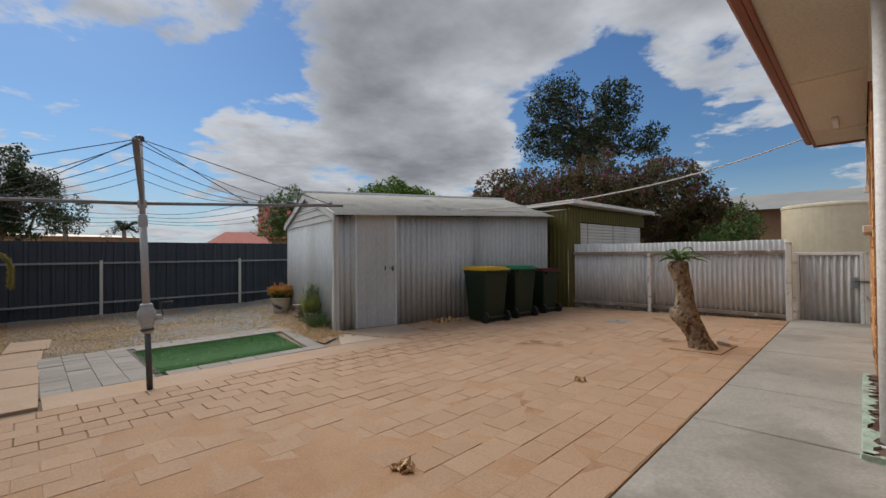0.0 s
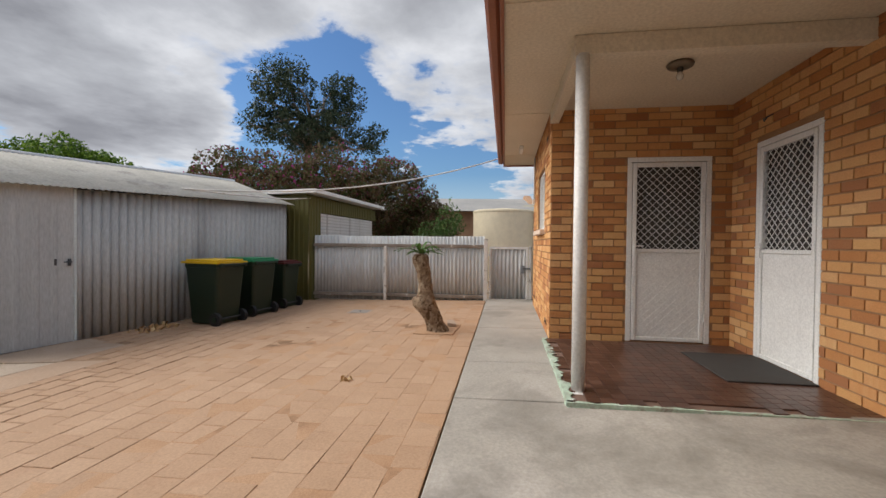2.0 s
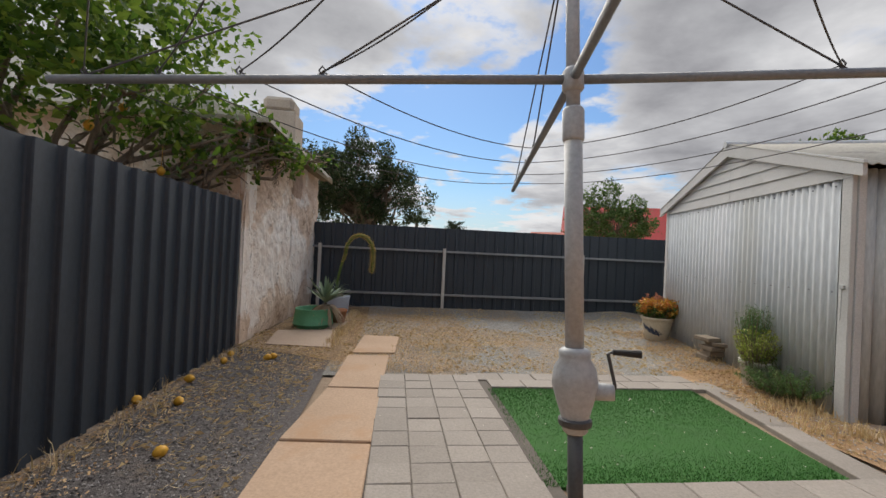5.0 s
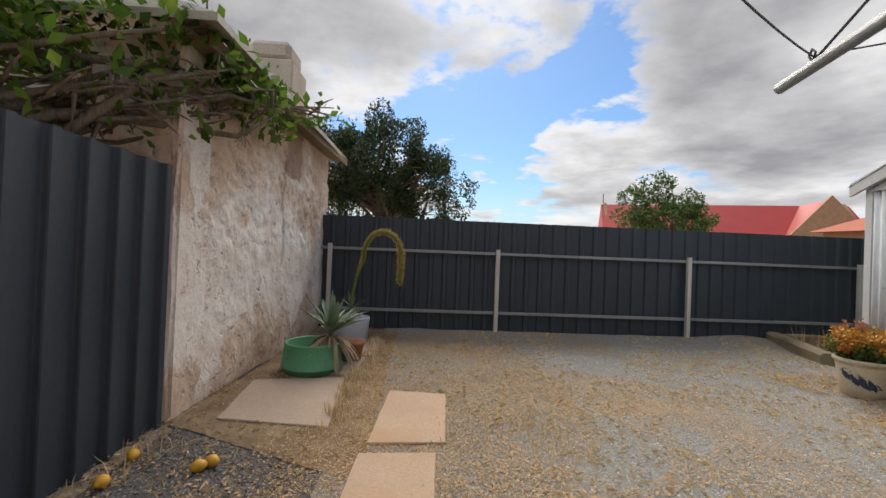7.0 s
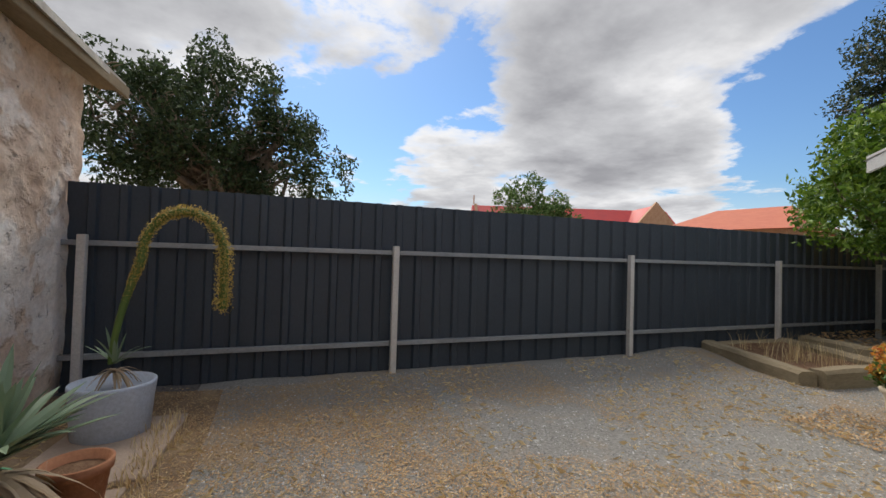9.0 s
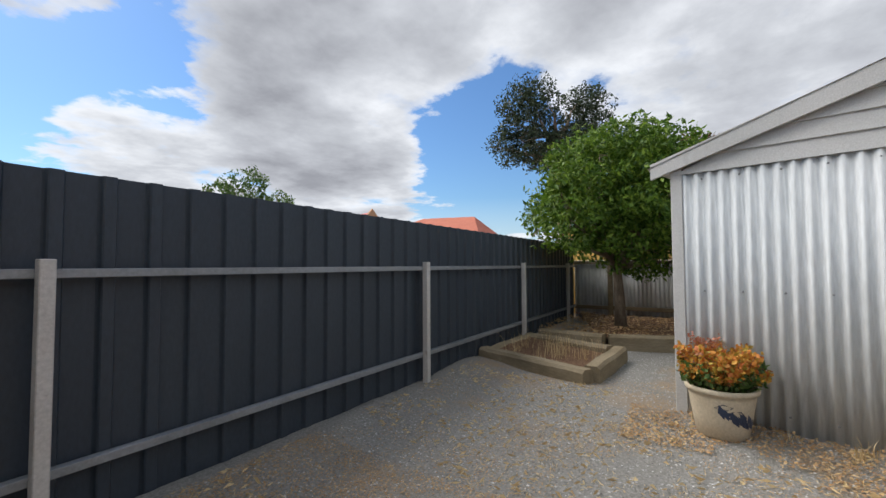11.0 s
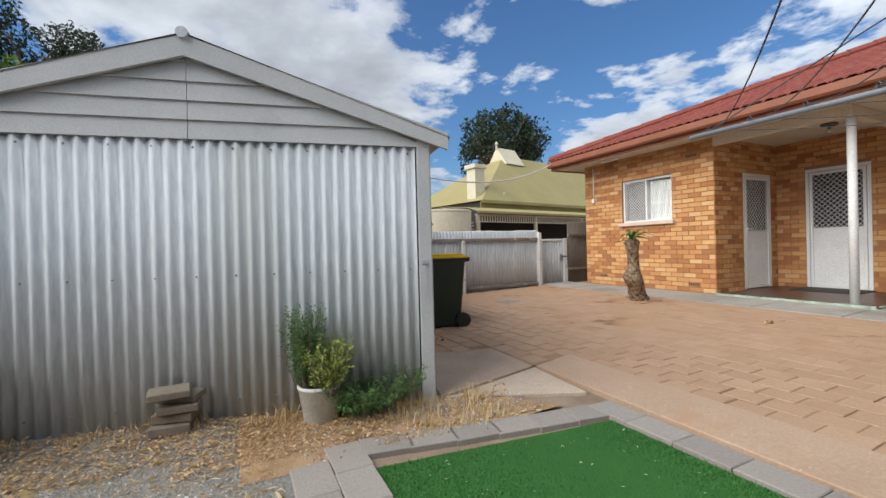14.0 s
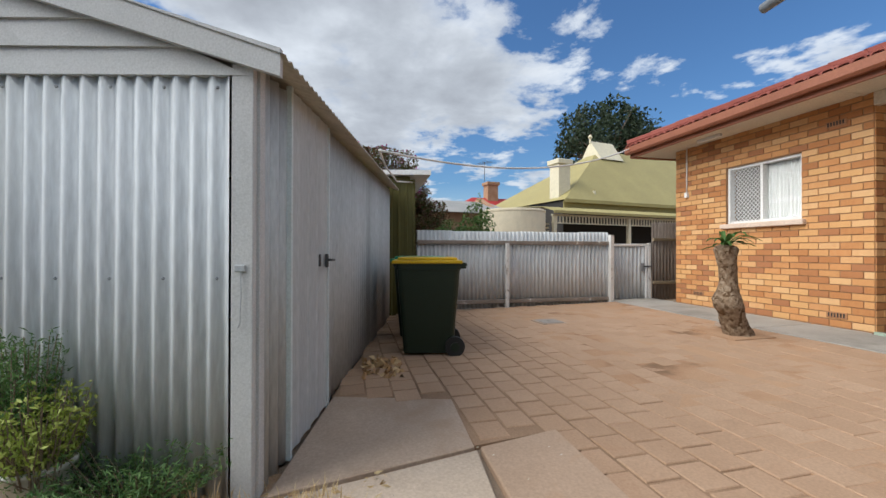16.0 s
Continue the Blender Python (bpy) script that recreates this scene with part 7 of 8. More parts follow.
# ---- porch details ----
def build_porch_details():
    rng = random.Random(95)
    floor = bpy.data.objects["porch_floor"]
    me = piece_mesh("tile", 0.098, 0.098, 0.012, 0.002, M["tile"])
    nx, ny = 20, 20
    k = 0
    verts, faces = [], []
    for i in range(nx):
        for j in range(ny):
            x, y = 2.63 + i * 0.1005, BACK_Y + 0.07 + j * 0.1005
            if x > DOOR_X - 0.06 or y > -0.55:
                continue
            if (i == 0 and rng.random() < 0.3) or (j >= ny - 1 and rng.random() < 0.4):
                continue
            if k < 300 and (j > 4 or i < 4):
                place("tile", me, floor, x, y, PORCH_Z)
                k += 1
            else:
                n = len(verts)
                h = 0.049
                verts += [(x - h, y - h, PORCH_Z), (x + h, y - h, PORCH_Z), (x + h, y + h, PORCH_Z), (x - h, y + h, PORCH_Z), (x - h, y - h, PORCH_Z - 0.011), (x + h, y - h, PORCH_Z - 0.011), (x + h, y + h, PORCH_Z - 0.011), (x - h, y + h, PORCH_Z - 0.011)]
                faces += [(n, n + 1, n + 2, n + 3), (n, n + 4, n + 5, n + 1), (n + 1, n + 5, n + 6, n + 2), (n + 2, n + 6, n + 7, n + 3), (n + 3, n + 7, n + 4, n)]
    mr = bpy.data.meshes.new("tile_rest")
    mr.from_pydata(verts, [], faces)
    mr.materials.append(M["tile"])
    o = tagged(new("tile_rest", mr), "brown patterned porch tiles", "", "", "stuff")
    o.parent = floor
    mat = mesh_object("door_mat", one_box(-0.47, -0.34, 0.0, 0.47, 0.34, 0.012, 0.004), M["mat"])
    mat.matrix_world = pose(3.70, -2.22, PORCH_Z + 0.001, 0, 0, 0)
    tagged(mat, "dark grey rubber door mat on the porch tiles", "door mat")
    lamp = thing("ceiling_lamp", "round ceiling lamp holder with a bare bulb, unlit", "lamp", pose(3.41, -1.54, CEIL))
    part("rose", lathe(bmesh.new(), [(0.10, -0.001), (0.11, -0.015), (0.10, -0.035), (0.05, -0.04)], 24), M["lamp_metal"], lamp, "tarnished metal rose", smooth=True)
    part("socket", tube(bmesh.new(), [(0, 0, -0.038), (0, 0, -0.075)], 0.024, 14), M["pole_dark"], lamp)
    part("bulb", lathe(bmesh.new(), [(0.012, -0.072), (0.022, -0.09), (0.031, -0.115), (0.024, -0.14), (0.006, -0.15)], 16), M["bulb"], lamp, "clear unlit bulb", smooth=True)
    # air bricks
    for nm, x, y, z, m in (("air_vent", 5.02, WIN_Y, 2.66, 0), ("air_vent", 5.02, WIN_Y, 0.32, 0), ("air_vent", 7.11, WIN_Y, 0.38, 0), ("air_vent", 2.2, BACK_Y, 2.78, 0), ("air_vent", 2.15, BACK_Y, 0.32, 0)):
        v = thing("air_vent", "terracotta air brick with slots", "vent", pose(x, y + 0.012, z, 0, 0, 180))
        part("plate", one_box(-0.115, -0.006, -0.038, 0.115, 0.004, 0.038, 0.003), M["vent"], v)
        for i in range(6):
            part("slot", one_box(-0.092 + i * 0.033, -0.0085, -0.024, -0.076 + i * 0.033, -0.0065, 0.024), M["black"], v, "dark slot")
    cl = thing("wall_bracket", "small rusted bracket on the brick wall", "bracket", pose(3.95, BACK_Y + 0.012, 2.55))
    part("ring", tube(bmesh.new(), [(-0.03, 0.0, 0.03), (-0.03, 0.05, 0.0), (0.0, 0.06, -0.03), (0.03, 0.05, 0.0), (0.03, 0.0, 0.03)], 0.006, 6), M["pole_dark"], cl)
    tap = thing("wall_socket", "small weathered wall fitting", "fitting", pose(2.55, BACK_Y + 0.012, 1.96))
    part("plate", one_box(-0.03, -0.004, -0.03, 0.03, 0.012, 0.03, 0.004), M["vent"], tap)
    mop = thing("broom_handle", "white broom handle with a blue end leaning on the wall", "broom", Matrix.Identity(4))
    a, b = Vector((1.47, -2.16, ground_z(-2.2) + 0.03)), Vector((1.80, -2.555, 1.30))
    d = (b - a).normalized()
    part("pole", tube(bmesh.new(), [a + d * 0.12, b], 0.0125, 12), M["white"], mop, "white metal pole", smooth=True)
    part("socket", tube(bmesh.new(), [a, a + d * 0.03, a + d * 0.13], [0.019, 0.021, 0.015], 12), M["blue"], mop, "blue plastic socket", smooth=True)
    con = thing("conduit", "thin cream conduit on the wall under the eave", "conduit", pose(7.35, WIN_Y + 0.022, 0))
    part("pipe", tube(bmesh.new(), [(0, 0, 2.12), (0, 0, CEIL - 0.002)], 0.012, 10), M["white"], con, smooth=True)
    part("box", one_box(-0.03, -0.02, 2.04, 0.03, 0.03, 2.13, 0.004), M["white"], con)
    tube_light = thing("eave_light", "short white batten light under the eave", "light fitting", pose(6.6, -0.30, CEIL - 0.002))
    part("batten", one_box(-0.22, -0.03, -0.05, 0.22, 0.03, 0.0, 0.008), M["white"], tube_light)


M["mat"] = plain("rubber_mat", (0.045, 0.042, 0.04), 0.8)
M["lamp_metal"] = plain("tarnished_metal", (0.20, 0.17, 0.13), 0.5, 0.6)
M["bulb"] = plain("bulb_glass", (0.6, 0.6, 0.58), 0.1)
M["vent"] = plain("terracotta_vent", (0.36, 0.18, 0.085), 0.85)
M["blue"] = plain("blue_plastic", (0.03, 0.10, 0.42), 0.4)
M["terra"] = plain("terracotta", (0.30, 0.13, 0.06), 0.85)
build_porch_details()


def build_drain():
    d = thing("drain_cover", "square concrete drain cover set in the paving", "drain cover", pose(6.55, 2.45, ground_z(2.45) + 0.022, 0, 0, 3))
    part("frame", one_box(-0.19, -0.19, 0.0, 0.19, 0.19, 0.010, 0.003), M["slab_grey"], d)
    part("lid", one_box(-0.15, -0.15, 0.010, 0.15, 0.15, 0.016, 0.003), M["grey_paver"], d, "worn grey lid")
    part("lifting_slot", one_box(-0.05, -0.012, 0.0162, 0.05, 0.012, 0.0175), M["black"], d)


build_drain()


def build_antenna(x, y, z, h, rz):
    a = thing("tv_antenna", "thin metal television antenna above a roof", "antenna", pose(x, y, z, 0, 0, rz), "roof antennas")
    part("mast", tube(bmesh.new(), [(0, 0, 0), (0, 0, h)], 0.022, 6), M["pole_dark"], a)
    part("boom", tube(bmesh.new(), [(-0.7, 0, h - 0.1), (0.7, 0, h - 0.1)], 0.014, 6), M["pole_dark"], a)
    for k in range(6):
        w = 0.55 - 0.05 * k
        part("element", tube(bmesh.new(), [(-0.6 + 0.24 * k, -w, h - 0.1), (-0.6 + 0.24 * k, w, h - 0.1)], 0.010, 5), M["pole_dark"], a)


def build_cable():
    c = thing("overhead_cable", "white power cable slung from the house eave to the shed", "cable")
    p, q = Vector((8.05, 0.03, 3.05)), Vector((5.35, 4.92, 2.12))
    pts = [p.lerp(q, i / 28) - Vector((0, 0, 0.34 * 4 * (i / 28) * (1 - i / 28) * 0.8)) for i in range(29)]
    part("cable", tube(bmesh.new(), pts, 0.012, 8), M["white_worn"], c, smooth=True)
    part("conduit", tube(bmesh.new(), [q, (6.3, 4.78, 2.14), (7.7, 4.50, 2.20), (8.1, 4.15, 2.26)], 0.012, 8), M["white_worn"], c, smooth=True)


build_cable()


# ---- neighbouring buildings ----
def build_tank():
    t = thing("water_tank", "cream round water tank behind the iron fence", "water tank", pose(14.0, 0.02, 0))
    part("shell", lathe(bmesh.new(), [(1.02, 0), (1.02, 2.34), (1.035, 2.35), (1.035, 2.40), (1.015, 2.41)], 56), M["tank"], t, smooth=False)
    part("lid", lathe(bmesh.new(), [(1.015, 2.41), (1.00, 2.43), (0.3, 2.50), (0.01, 2.51)], 56), M["tank"], t, smooth=True)


M["tank"] = plain("cream_steel", (0.72, 0.63, 0.46), 0.6)
M["olive_roof"] = material("olive_roof_iron", [(0.31, 0.26, 0.105), (0.37, 0.315, 0.135)], 0.6, 0.0, 1, 20, 0.05, 0.1, 0.3)
M["cream_trim"] = plain("cream_trim", (0.66, 0.60, 0.44), 0.6)
M["red_roof"] = material("red_roof_iron", [(0.36, 0.035, 0.035), (0.44, 0.05, 0.045)], 0.6, 0.0, 1, 20, 0.05, 0.1, 0.3)
M["tile_roof_far"] = material("orange_roof_tile", [(0.38, 0.11, 0.07), (0.46, 0.16, 0.10)], 0.8, 0, 2, 20, 0.1, 0.2, 0.2, stretch=(1, 1, 6))
M["pink_roof"] = material("faded_red_iron", [(0.46, 0.15, 0.11), (0.54, 0.20, 0.15)], 0.7, 0, 1, 20, 0.05, 0.1, 0.3)
M["red_brick_far"] = material("far_brick", [(0.34, 0.20, 0.12), (0.44, 0.28, 0.18)], 0.9, 0, 3, 40, 0.2, 0.3, 0.2)
M["grey_roof"] = material("grey_roof_iron", [(0.26, 0.26, 0.25), (0.34, 0.33, 0.31)], 0.7, 0.1, 1, 20, 0.05, 0.1, 0.3)
build_tank()


def hip(bm, x0, y0, x1, y1, z0, z1, inset, gable=False):
    """A hip roof over a rectangle, ridge along x, with its underside."""
    ym = (y0 + y1) / 2
    a = [(x0, y0, z0), (x1, y0, z0), (x1, y1, z0), (x0, y1, z0), (x0 + (0 if gable else inset), ym, z1), (x1 - (0 if gable else inset), ym, z1)]
    v = [bm.verts.new(c) for c in a]
    for f in ((0, 1, 5, 4), (1, 2, 5), (2, 3, 4, 5), (3, 0, 4), (0, 3, 2, 1)):
        bm.faces.new([v[i] for i in f])
    bmesh.ops.recalc_face_normals(bm, faces=bm.faces)
    return bm


def build_olive_house():
    """Local x along the veranda, y away from the yard."""
    m = along((13.80, -1.32), (15.2, -8.2))
    h = thing("olive_roofed_house", "cream house with an olive iron roof, veranda and chimney", "house", m)
    L = 16.0
    # the shade under the veranda is in this wall's colour
    part("wall", one_box(2.2, 2.2, 0, L, 9.0, 3.15), M["dark_room"], h, "house wall, veranda shade put into its near-black colour")
    bm = bmesh.new()
    nn = 110
    cols = []
    for i in range(nn + 1):
        x = -0.2 + (L + 0.4) * i / nn
        w = 0.012 * (1 if i % 2 else -1)
        cols.append([bm.verts.new((x, -0.25, 2.42 + w)), bm.verts.new((x, 0.35, 2.60 + w)), bm.verts.new((x, 2.25, 2.78 + w))])
    for c, d in zip(cols, cols[1:]):
        for k in range(2):
            bm.faces.new((c[k], d[k], d[k + 1], c[k + 1]))
    part("veranda_roof", bm, M["olive_roof"], h, "olive veranda roof")
    part("veranda_fascia", one_box(-0.2, -0.28, 2.34, L + 0.2, -0.24, 2.43), M["olive_roof"], h)
    part("clerestory", one_box(2.2, 2.16, 2.75, L, 2.199, 3.16), M["olive_roof"], h, "olive weatherboard band")
    part("beam", one_box(-0.1, -0.06, 2.27, L, 0.02, 2.33), M["cream_trim"], h, "cream veranda beam")
    part("lattice_rail", one_box(-0.1, -0.05, 2.02, L, 0.01, 2.06), M["cream_trim"], h)
    for i in range(112):
        x = -0.05 + i * 0.138
        if i == 0:
            bal = part("baluster", one_box(-0.028, -0.03, 2.06, 0.028, -0.01, 2.27), M["cream_trim"], h)
            bal.location = (x, 0, 0)
            continue
        o = new("baluster", bal.data)
        o.parent = h
        o.location = (x, 0, 0)
    for x in (0.0, 3.32, 6.6, 9.9, 13.2):
        part("veranda_post", one_box(x - 0.06, -0.08, 0, x + 0.06, 0.04, 2.30, 0.006), M["cream_trim"], h, "cream turned post")
    part("main_roof", hip(bmesh.new(), 2.1, 1.95, 23, 8.9, 3.16, 6.3, 5.0), M["olive_roof"], h, "olive hipped iron roof")
    part("eave_band", one_box(2.05, 1.9, 3.04, L + 0.4, 1.94, 3.18), M["olive_roof"], h)
    g = bmesh.new()
    v = [g.verts.new(c) for c in ((6.6, 4.65, 5.7), (6.6, 6.2, 5.7), (6.6, 5.42, 6.75), (8.1, 4.65, 5.7), (8.1, 6.2, 5.7), (8.1, 5.42, 6.75))]
    for f in ((0, 1, 2), (3, 5, 4), (0, 2, 5, 3), (1, 4, 5, 2)):
        g.faces.new([v[i] for i in f])
    bmesh.ops.recalc_face_normals(g, faces=g.faces)
    part("vent_gable", g, M["cream_trim"], h, "small cream vent gable")
    part("finial", lathe(bmesh.new(), [(0.06, 6.65), (0.05, 6.85), (0.12, 6.95), (0.03, 7.08)], 10, (6.6, 5.42)), M["cream_trim"], h)
    ch = bmesh.new()
    box(ch, 2.35, 2.65, 3.1, 2.95, 3.25, 4.72, 0.01)
    box(ch, 2.27, 2.57, 4.72, 3.03, 3.33, 4.92, 0.02)
    part("chimney", ch, M["cream_trim"], h, "cream rendered chimney")
    for i in range(10):
        part("louvre_slat", one_box(-0.13, 0.15, 0.85 + 0.125 * i, -0.09, 1.85, 0.91 + 0.125 * i), M["cream_trim"], h, "cream louvre slat of the veranda end")
    part("flue", tube(bmesh.new(), [(4.0, 2.4, 3.2), (4.0, 2.4, 3.65)], 0.06, 10), M["cream_trim"], h)


build_olive_house()


def far_house(name, label, p, q, depth, wall_h, ridge_h, roof, gable, inset=2.5, chimney=None):
    h = thing(name, label, "house", along(p, q))
    L = plan_len(p, q)
    part("wall", one_box(0.2, 0.2, 0, L - 0.2, depth - 0.2, wall_h), M["red_brick_far"], h)
    part("roof", hip(bmesh.new(), -0.2, -0.3, L + 0.2, depth + 0.3, wall_h, ridge_h, inset, gable), roof, h, "pitched roof")
    if gable:
        for x in (0.05, L - 0.35):
            bm = bmesh.new()
            v = [bm.verts.new((x + k, yy, zz)) for k in (0, 0.3) for yy, zz in ((0, wall_h - 0.1), (depth, wall_h - 0.1), (depth / 2, ridge_h + 0.18))]
            for f in ((0, 2, 1), (3, 4, 5), (0, 3, 5, 2), (1, 2, 5, 4), (0, 1, 4, 3)):
                bm.faces.new([v[i] for i in f])
            bmesh.ops.recalc_face_normals(bm, faces=bm.faces)
            part("gable_end", bm, M["red_brick_far"], h, "stone gable parapet")
    if chimney:
        bm = bmesh.new()
        cx, cz = chimney
        box(bm, cx, depth / 2 - 0.4, wall_h, cx + 0.9, depth / 2 + 0.4, cz, 0.01)
        box(bm, cx - 0.1, depth / 2 - 0.5, cz, cx + 1.0, depth / 2 + 0.5, cz + 0.25, 0.02)
        part("chimney", bm, M["red_brick_far"], h, "brick chimney")
    return h


build_antenna(29.4, -12.4, 5.2, 4.2, 40)
build_antenna(31.5, -4.6, 6.4, 1.5, 20)
church = far_house("church", "long stone church with a red iron roof beyond the fence", (17.06, 43.94), (36.95, 37.2), 9.0, 3.0, 6.9, M["red_roof"], True)
wing = part("transept", hip(bmesh.new(), 0, -3.4, 9.0, 3.4, 3.0, 6.88, 0, True), M["red_roof"], church, "red roof of the transept")
wing.matrix_local = pose(17.4, 8.8, 0, 0, 0, -90)
bm = bmesh.new()
v = [bm.verts.new((x, y, z)) for x in (-0.35, 0.0) for y, z in ((-3.6, 2.9), (3.6, 2.9), (0, 7.2))]
for f in ((0, 2, 1), (3, 4, 5), (0, 3, 5, 2), (1, 2, 5, 4), (0, 1, 4, 3)):
    bm.faces.new([v[k] for k in f])
bmesh.ops.recalc_face_normals(bm, faces=bm.faces)
end = part("gable_end", bm, M["red_brick_far"], church, "stone gable parapet of the transept")
end.matrix_local = pose(17.4, -0.5, 0, 0, 0, -90)
cross = one_box(-0.05, 4.46, 7.0, 0.05, 4.56, 8.0, 0.01)
box(cross, -0.05, 4.30, 7.55, 0.05, 4.72, 7.65, 0.01)
part("cross", cross, M["red_brick_far"], church, "small stone cross")
far_house("church_hall", "low hall with a faded red roof before the church", (11.8, 45.0), (17.2, 42.0), 4.0, 2.2, 3.7, M["pink_roof"], False, 1.6)
far_house("tiled_house", "house with an orange-red tiled roof beyond the fence", (20.9, 26.6), (22.4, 20.0), 9.6, 3.05, 4.7, M["tile_roof_far"], False, 1.6)
far_house("red_roofed_house", "distant house with a red iron roof and brick chimney", (28.6, -1.0), (30.4, -14.0), 7.0, 3.0, 5.3, M["red_roof"], False, 3.6, (4.6, 6.3))
far_house("grey_roofed_house", "low grey iron roof behind the tank", (17.5, 7.6), (18.75, -1.7), 5.5, 2.75, 3.6, M["grey_roof"], True)
far_house("white_warehouse", "low pale building in the distance", (-6, 62), (10, 64), 8.0, 3.6, 4.0, M["tank"], False, 2.0)


def build_palm(x, y, hgt, seed):
    rng = random.Random(seed)
    p = thing("palm_tree", "distant date palm above the roofs", "palm tree", pose(x, y, 0), "distant palms")
    part("trunk", tube(bmesh.new(), [(0, 0, 0), (0.1, 0, hgt * 0.5), (0, 0, hgt)], [0.3, 0.24, 0.2], 8), M["bark"], p)
    pts = []
    for _ in range(34):
        a, e, ln = rng.uniform(0, 6.283), rng.uniform(-0.2, 1.2), rng.uniform(1.6, 2.4)
        for k in range(26):
            f = k / 25
            c = Vector((math.cos(a) * math.cos(e), math.sin(a) * math.cos(e), math.sin(e))) * ln * f - Vector((0, 0, 0.9 * f * f))
            pts.append(Vector((0, 0, hgt)) + c + Vector((rng.gauss(0, 0.08), rng.gauss(0, 0.08), rng.gauss(0, 0.05))))
    me = leaf_mesh("fronds", pts, 0.4, rng, aspect=0.25)
    me.materials.append(M["leaf_gum"])
    o = new("fronds", me)
    o.parent = p


build_palm(2.5, 62, 5.2, 101)
build_palm(7.5, 60, 4.4, 102)


# ---- paving of the yard, brick by brick ----
def build_yard_paving():
    rng = random.Random(111)
    field = [(-2.4, 0.30), (8.2, 0.30), (8.2, 4.25), (7.9, 4.62), (4.26, 5.36), (3.98, 4.62), (3.24, 4.60), (3.24, 4.14), (-2.4, 4.14)]
    low = [(-2.2, 3.12), (8.10, 3.12), (8.10, 4.12), (7.88, 4.58), (4.22, 5.33), (3.94, 4.56), (3.235, 4.53), (3.305, 4.0), (-0.52, 4.08), (-2.2, 4.1)]
    outline = [(-2.2, 0.33), (8.12, 0.33), (8.12, 3.12), (-2.2, 3.12)]
    base = solid("yard_paving", prism(bmesh.new(), outline, -0.03, lambda x, y: ground_z(y) + (0.0225 if y < 3.2 else 0.0165)), M["paver_joint"], "salmon-painted brick paving of the yard", "paving")
    part("joint_bed", prism(bmesh.new(), low, -0.03, lambda x, y: ground_z(y) + 0.0165), M["joint_dirt"], base, "sandy joints worn open")
    me = piece_mesh("paver", 0.2355, 0.1955, 0.05, 0.005, M["paver"])
    w, d = 0.238, 0.198
    verts, faces = [], []
    part_count = 0
    rows = int((5.4 - 0.33) / d)
    for r in range(rows + 1):
        y = 0.33 + d * (r + 0.5) + 0.004
        x = -2.2 + (w / 2 if r % 2 else 0) + w / 2
        while x < 8.1:
            if inside((x, y), field) and inside((x - 0.04, y + 0.04), field) and not (4.84 < x < 5.42 and 0.62 < y < 1.08):
                dz = rng.uniform(-0.0025, 0.0025) + 0.0035 * noise.noise((x * 0.9, y * 0.9, 7))
                top = ground_z(y) + 0.024 + dz
                drop = 0.024 if rng.random() < 0.004 else 0.0
                jx, jy, sc = rng.uniform(-0.002, 0.002), rng.uniform(-0.0015, 0.0015), rng.uniform(0.992, 1.008)
                worn = (0.957 if y < 3.5 else 0.934) if y > 3.15 or (4.4 < x < 5.9 and 0.5 < y < 1.9) else 1.0
                if x < 1.7 and worn < 1.0:
                    worn = 0.976
                sc *= worn
                if part_count < 300 and 1.6 < x < 4.7 and 1.6 < y < 4.6:
                    place("paver", me, base, x + jx, y + jy, top - drop, rng.uniform(-0.5, 0.5), sc, worn, rng.uniform(-0.5, 0.5) - 1.3, rng.uniform(-0.5, 0.5))
                    part_count += 1
                else:
                    n = len(verts)
                    hx, hy, b = 0.1178 * sc, 0.0978 * worn, 0.003
                    cx, cy = x + jx, y + jy
                    tx, ty = rng.uniform(-0.009, 0.009), rng.uniform(-0.009, 0.009) - 0.023
                    for k, (sx, sy) in enumerate(((-1, -1), (1, -1), (1, 1), (-1, 1))):
                        verts.append((cx + sx * (hx - b), cy + sy * (hy - b), top + tx * sx * hx + ty * sy * hy))
                    for k, (sx, sy) in enumerate(((-1, -1), (1, -1), (1, 1), (-1, 1))):
                        verts.append((cx + sx * hx, cy + sy * hy, top - b + tx * sx * hx + ty * sy * hy))
                    for k, (sx, sy) in enumerate(((-1, -1), (1, -1), (1, 1), (-1, 1))):
                        verts.append((cx + sx * hx, cy + sy * hy, top - 0.05))
                    faces.append((n, n + 1, n + 2, n + 3))
                    for k in range(4):
                        l = (k + 1) % 4
                        faces += [(n + 4 + k, n + 4 + l, n + l, n + k), (n + 8 + k, n + 8 + l, n + 4 + l, n + 4 + k)]
            x += w
    mr = bpy.data.meshes.new("paver_rest")
    mr.from_pydata(verts, [], faces)
    mr.materials.append(M["paver_rest"])
    o = tagged(new("paver_rest", mr), "salmon-painted pavers further off", "", "", "stuff")
    o.parent = base
    return base


build_yard_paving()
scatter("leaf_litter", "dead leaves caught in holes of the paving", "leaf litter", M["litter"], [(2.89, 1.25, 2.97, 1.34), (0.80, 1.18, 0.92, 1.30)], 34, 0.05, 121, -2, 1, 0.5, 0.028, 0.3)
scatter("leaf_litter", "dead leaves behind the bins", "leaf litter", M["litter"], [(4.55, 4.75, 5.1, 5.1)], 90, 0.07, 122, -2, 1, 0.6, 0.03, 0.3)


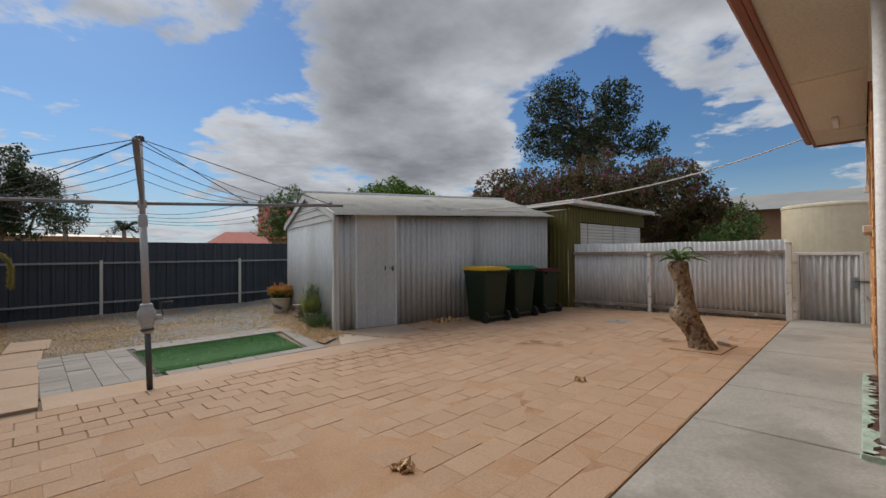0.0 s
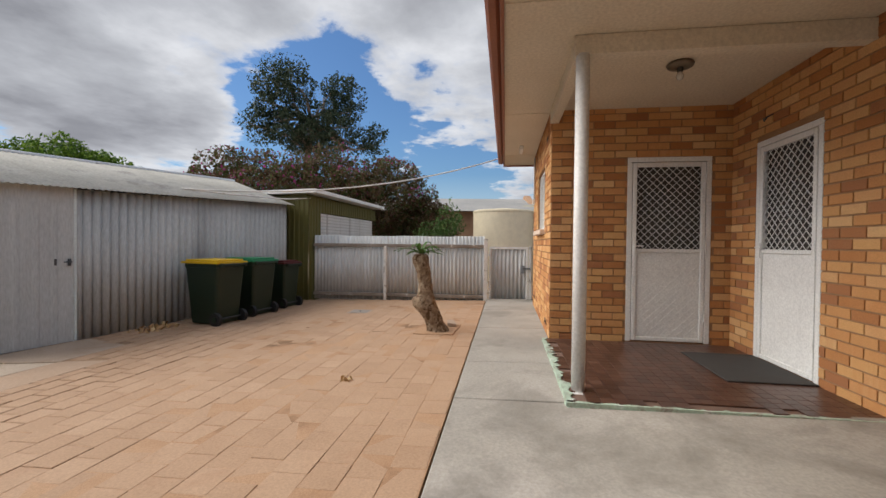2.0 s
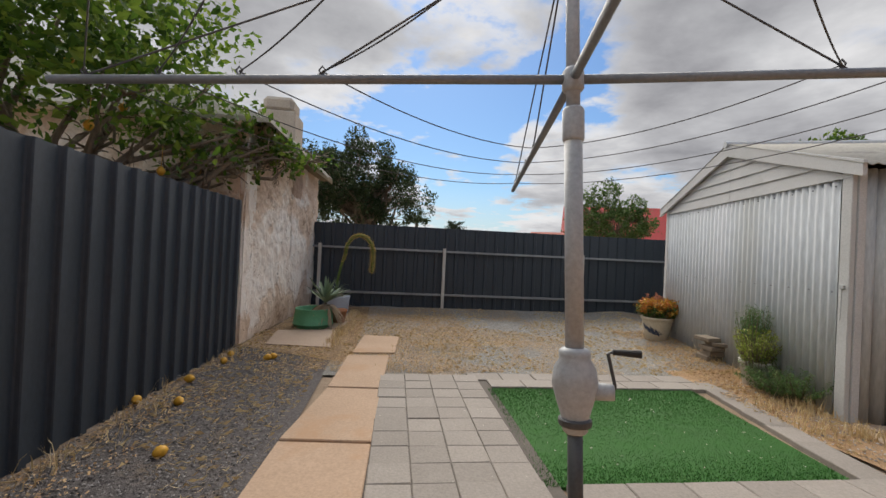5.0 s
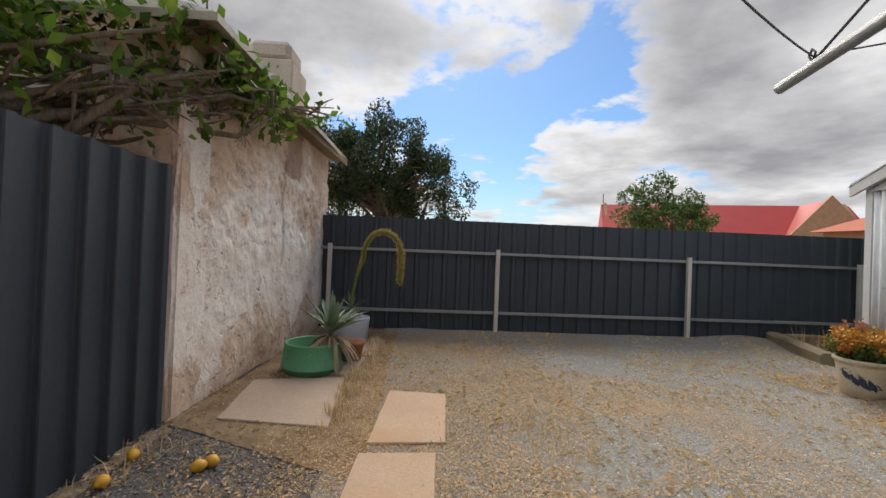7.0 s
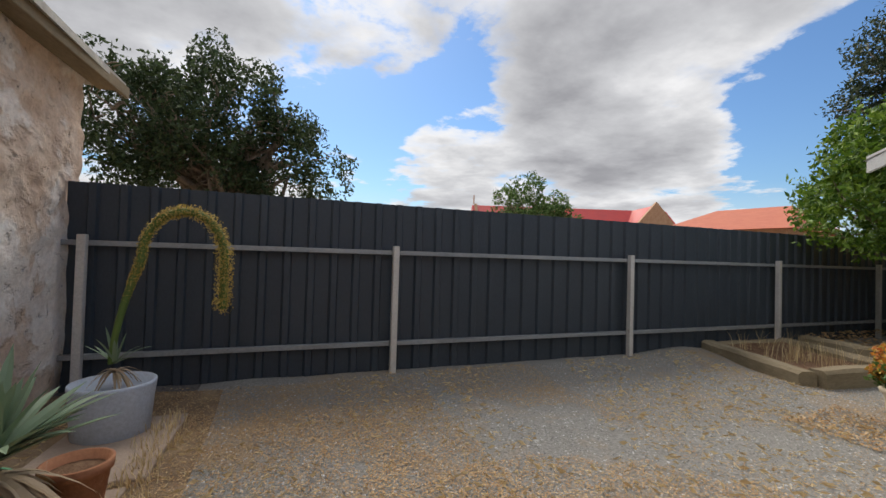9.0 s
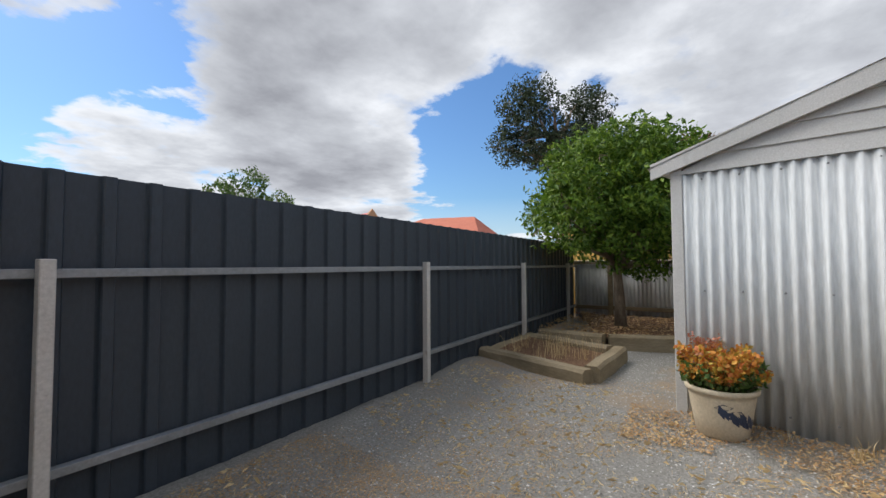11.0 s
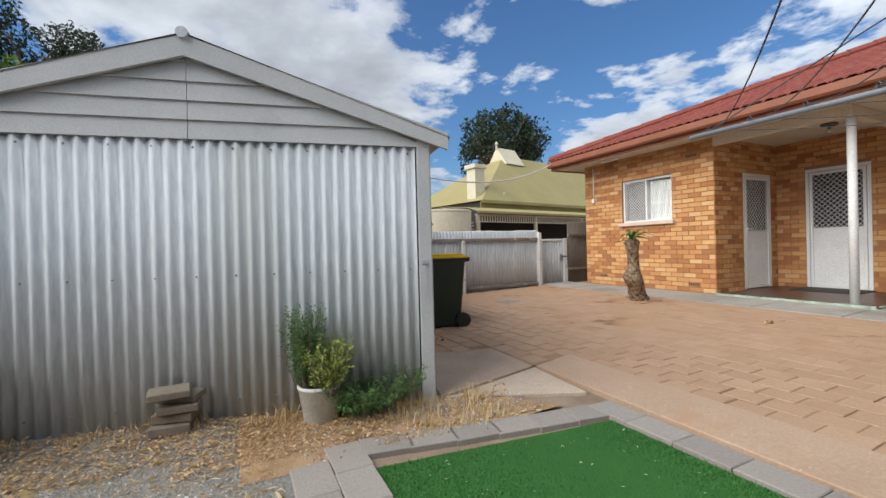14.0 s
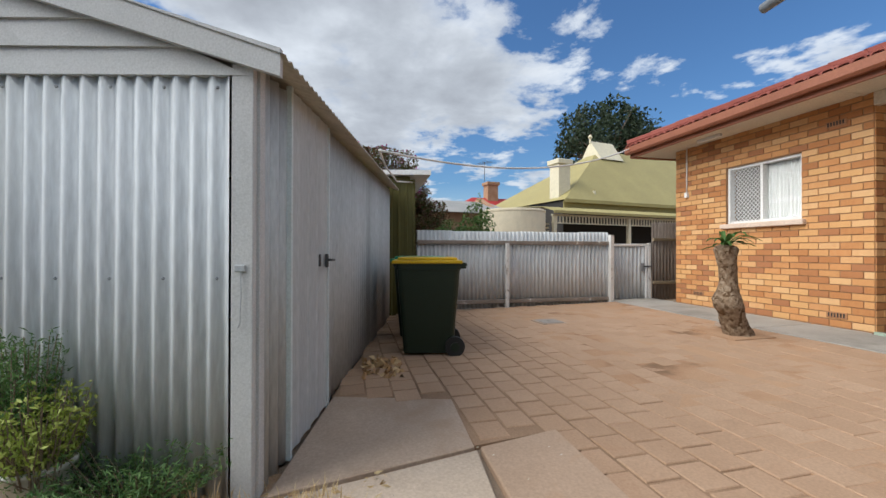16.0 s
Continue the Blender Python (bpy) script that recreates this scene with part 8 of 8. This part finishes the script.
# ---- brickwork ----
def lay_bricks(item, limit):
    ob, start, length, z0, z1, holes = item
    rng = random.Random(len(ob.name) * 7)
    bl, bh, j = 0.230, 0.076, 0.010
    me = bpy.data.meshes.get("brick_" + "unit")
    if me is None:
        bm = one_box(-0.5, -0.009, -bh / 2, 0.5, 0.02, bh / 2)
        for v in bm.verts:
            if v.co.y < 0:
                v.co.x *= 0.985
                v.co.z *= 0.94
        me = bpy.data.meshes.new("brick_unit")
        bm.to_mesh(me)
        bm.free()
        me.materials.append(M["brick"])
    verts, faces, count = [], [], 0
    courses = int((z1 - z0) / (bh + j))
    for c in range(courses):
        z = z0 + 0.03 + (c + 0.5) * (bh + j)
        x = start - (bl + j) * (0.5 if c % 2 else 0.0)
        cuts = sorted((h[0], h[1]) for h in holes if h[2] - 0.02 < z < h[3] + 0.02)
        spans, s = [], start
        for a, b in cuts:
            spans.append((s, a))
            s = b
        spans.append((s, length))
        while x < length:
            for a, b in spans:
                p, q = max(x, a + 0.002), min(x + bl, b - 0.002)
                if q - p < 0.035:
                    continue
                dy = rng.uniform(-0.0015, 0.0015)
                if count < limit:
                    o = new("brick", me)
                    o.parent = ob
                    o.location, o.scale = ((p + q) / 2, dy, z), (q - p, 1, 1)
                    count += 1
                else:
                    n = len(verts)
                    for xx, yy, zz in ((p + 0.003, -0.009, z - bh / 2 + 0.003), (q - 0.003, -0.009, z - bh / 2 + 0.003), (q - 0.003, -0.009, z + bh / 2 - 0.003), (p + 0.003, -0.009, z + bh / 2 - 0.003), (p, 0.01, z - bh / 2), (q, 0.01, z - bh / 2), (q, 0.01, z + bh / 2), (p, 0.01, z + bh / 2)):
                        verts.append((xx, yy + dy, zz))
                    faces.append((n, n + 1, n + 2, n + 3))
                    for k in range(4):
                        l = (k + 1) % 4
                        faces.append((n + 4 + k, n + 4 + l, n + l, n + k))
            x += bl + j
    if verts:
        mr = bpy.data.meshes.new("brick_rest")
        mr.from_pydata(verts, [], faces)
        mr.materials.append(M["brick_rest"])
        o = tagged(new("brick_rest", mr), "more courses of orange and tan brick", "", "", "stuff")
        o.parent = ob


for item_, limit_ in zip(WALLS, (300, 300, 300, 0)):
    lay_bricks(item_, limit_)
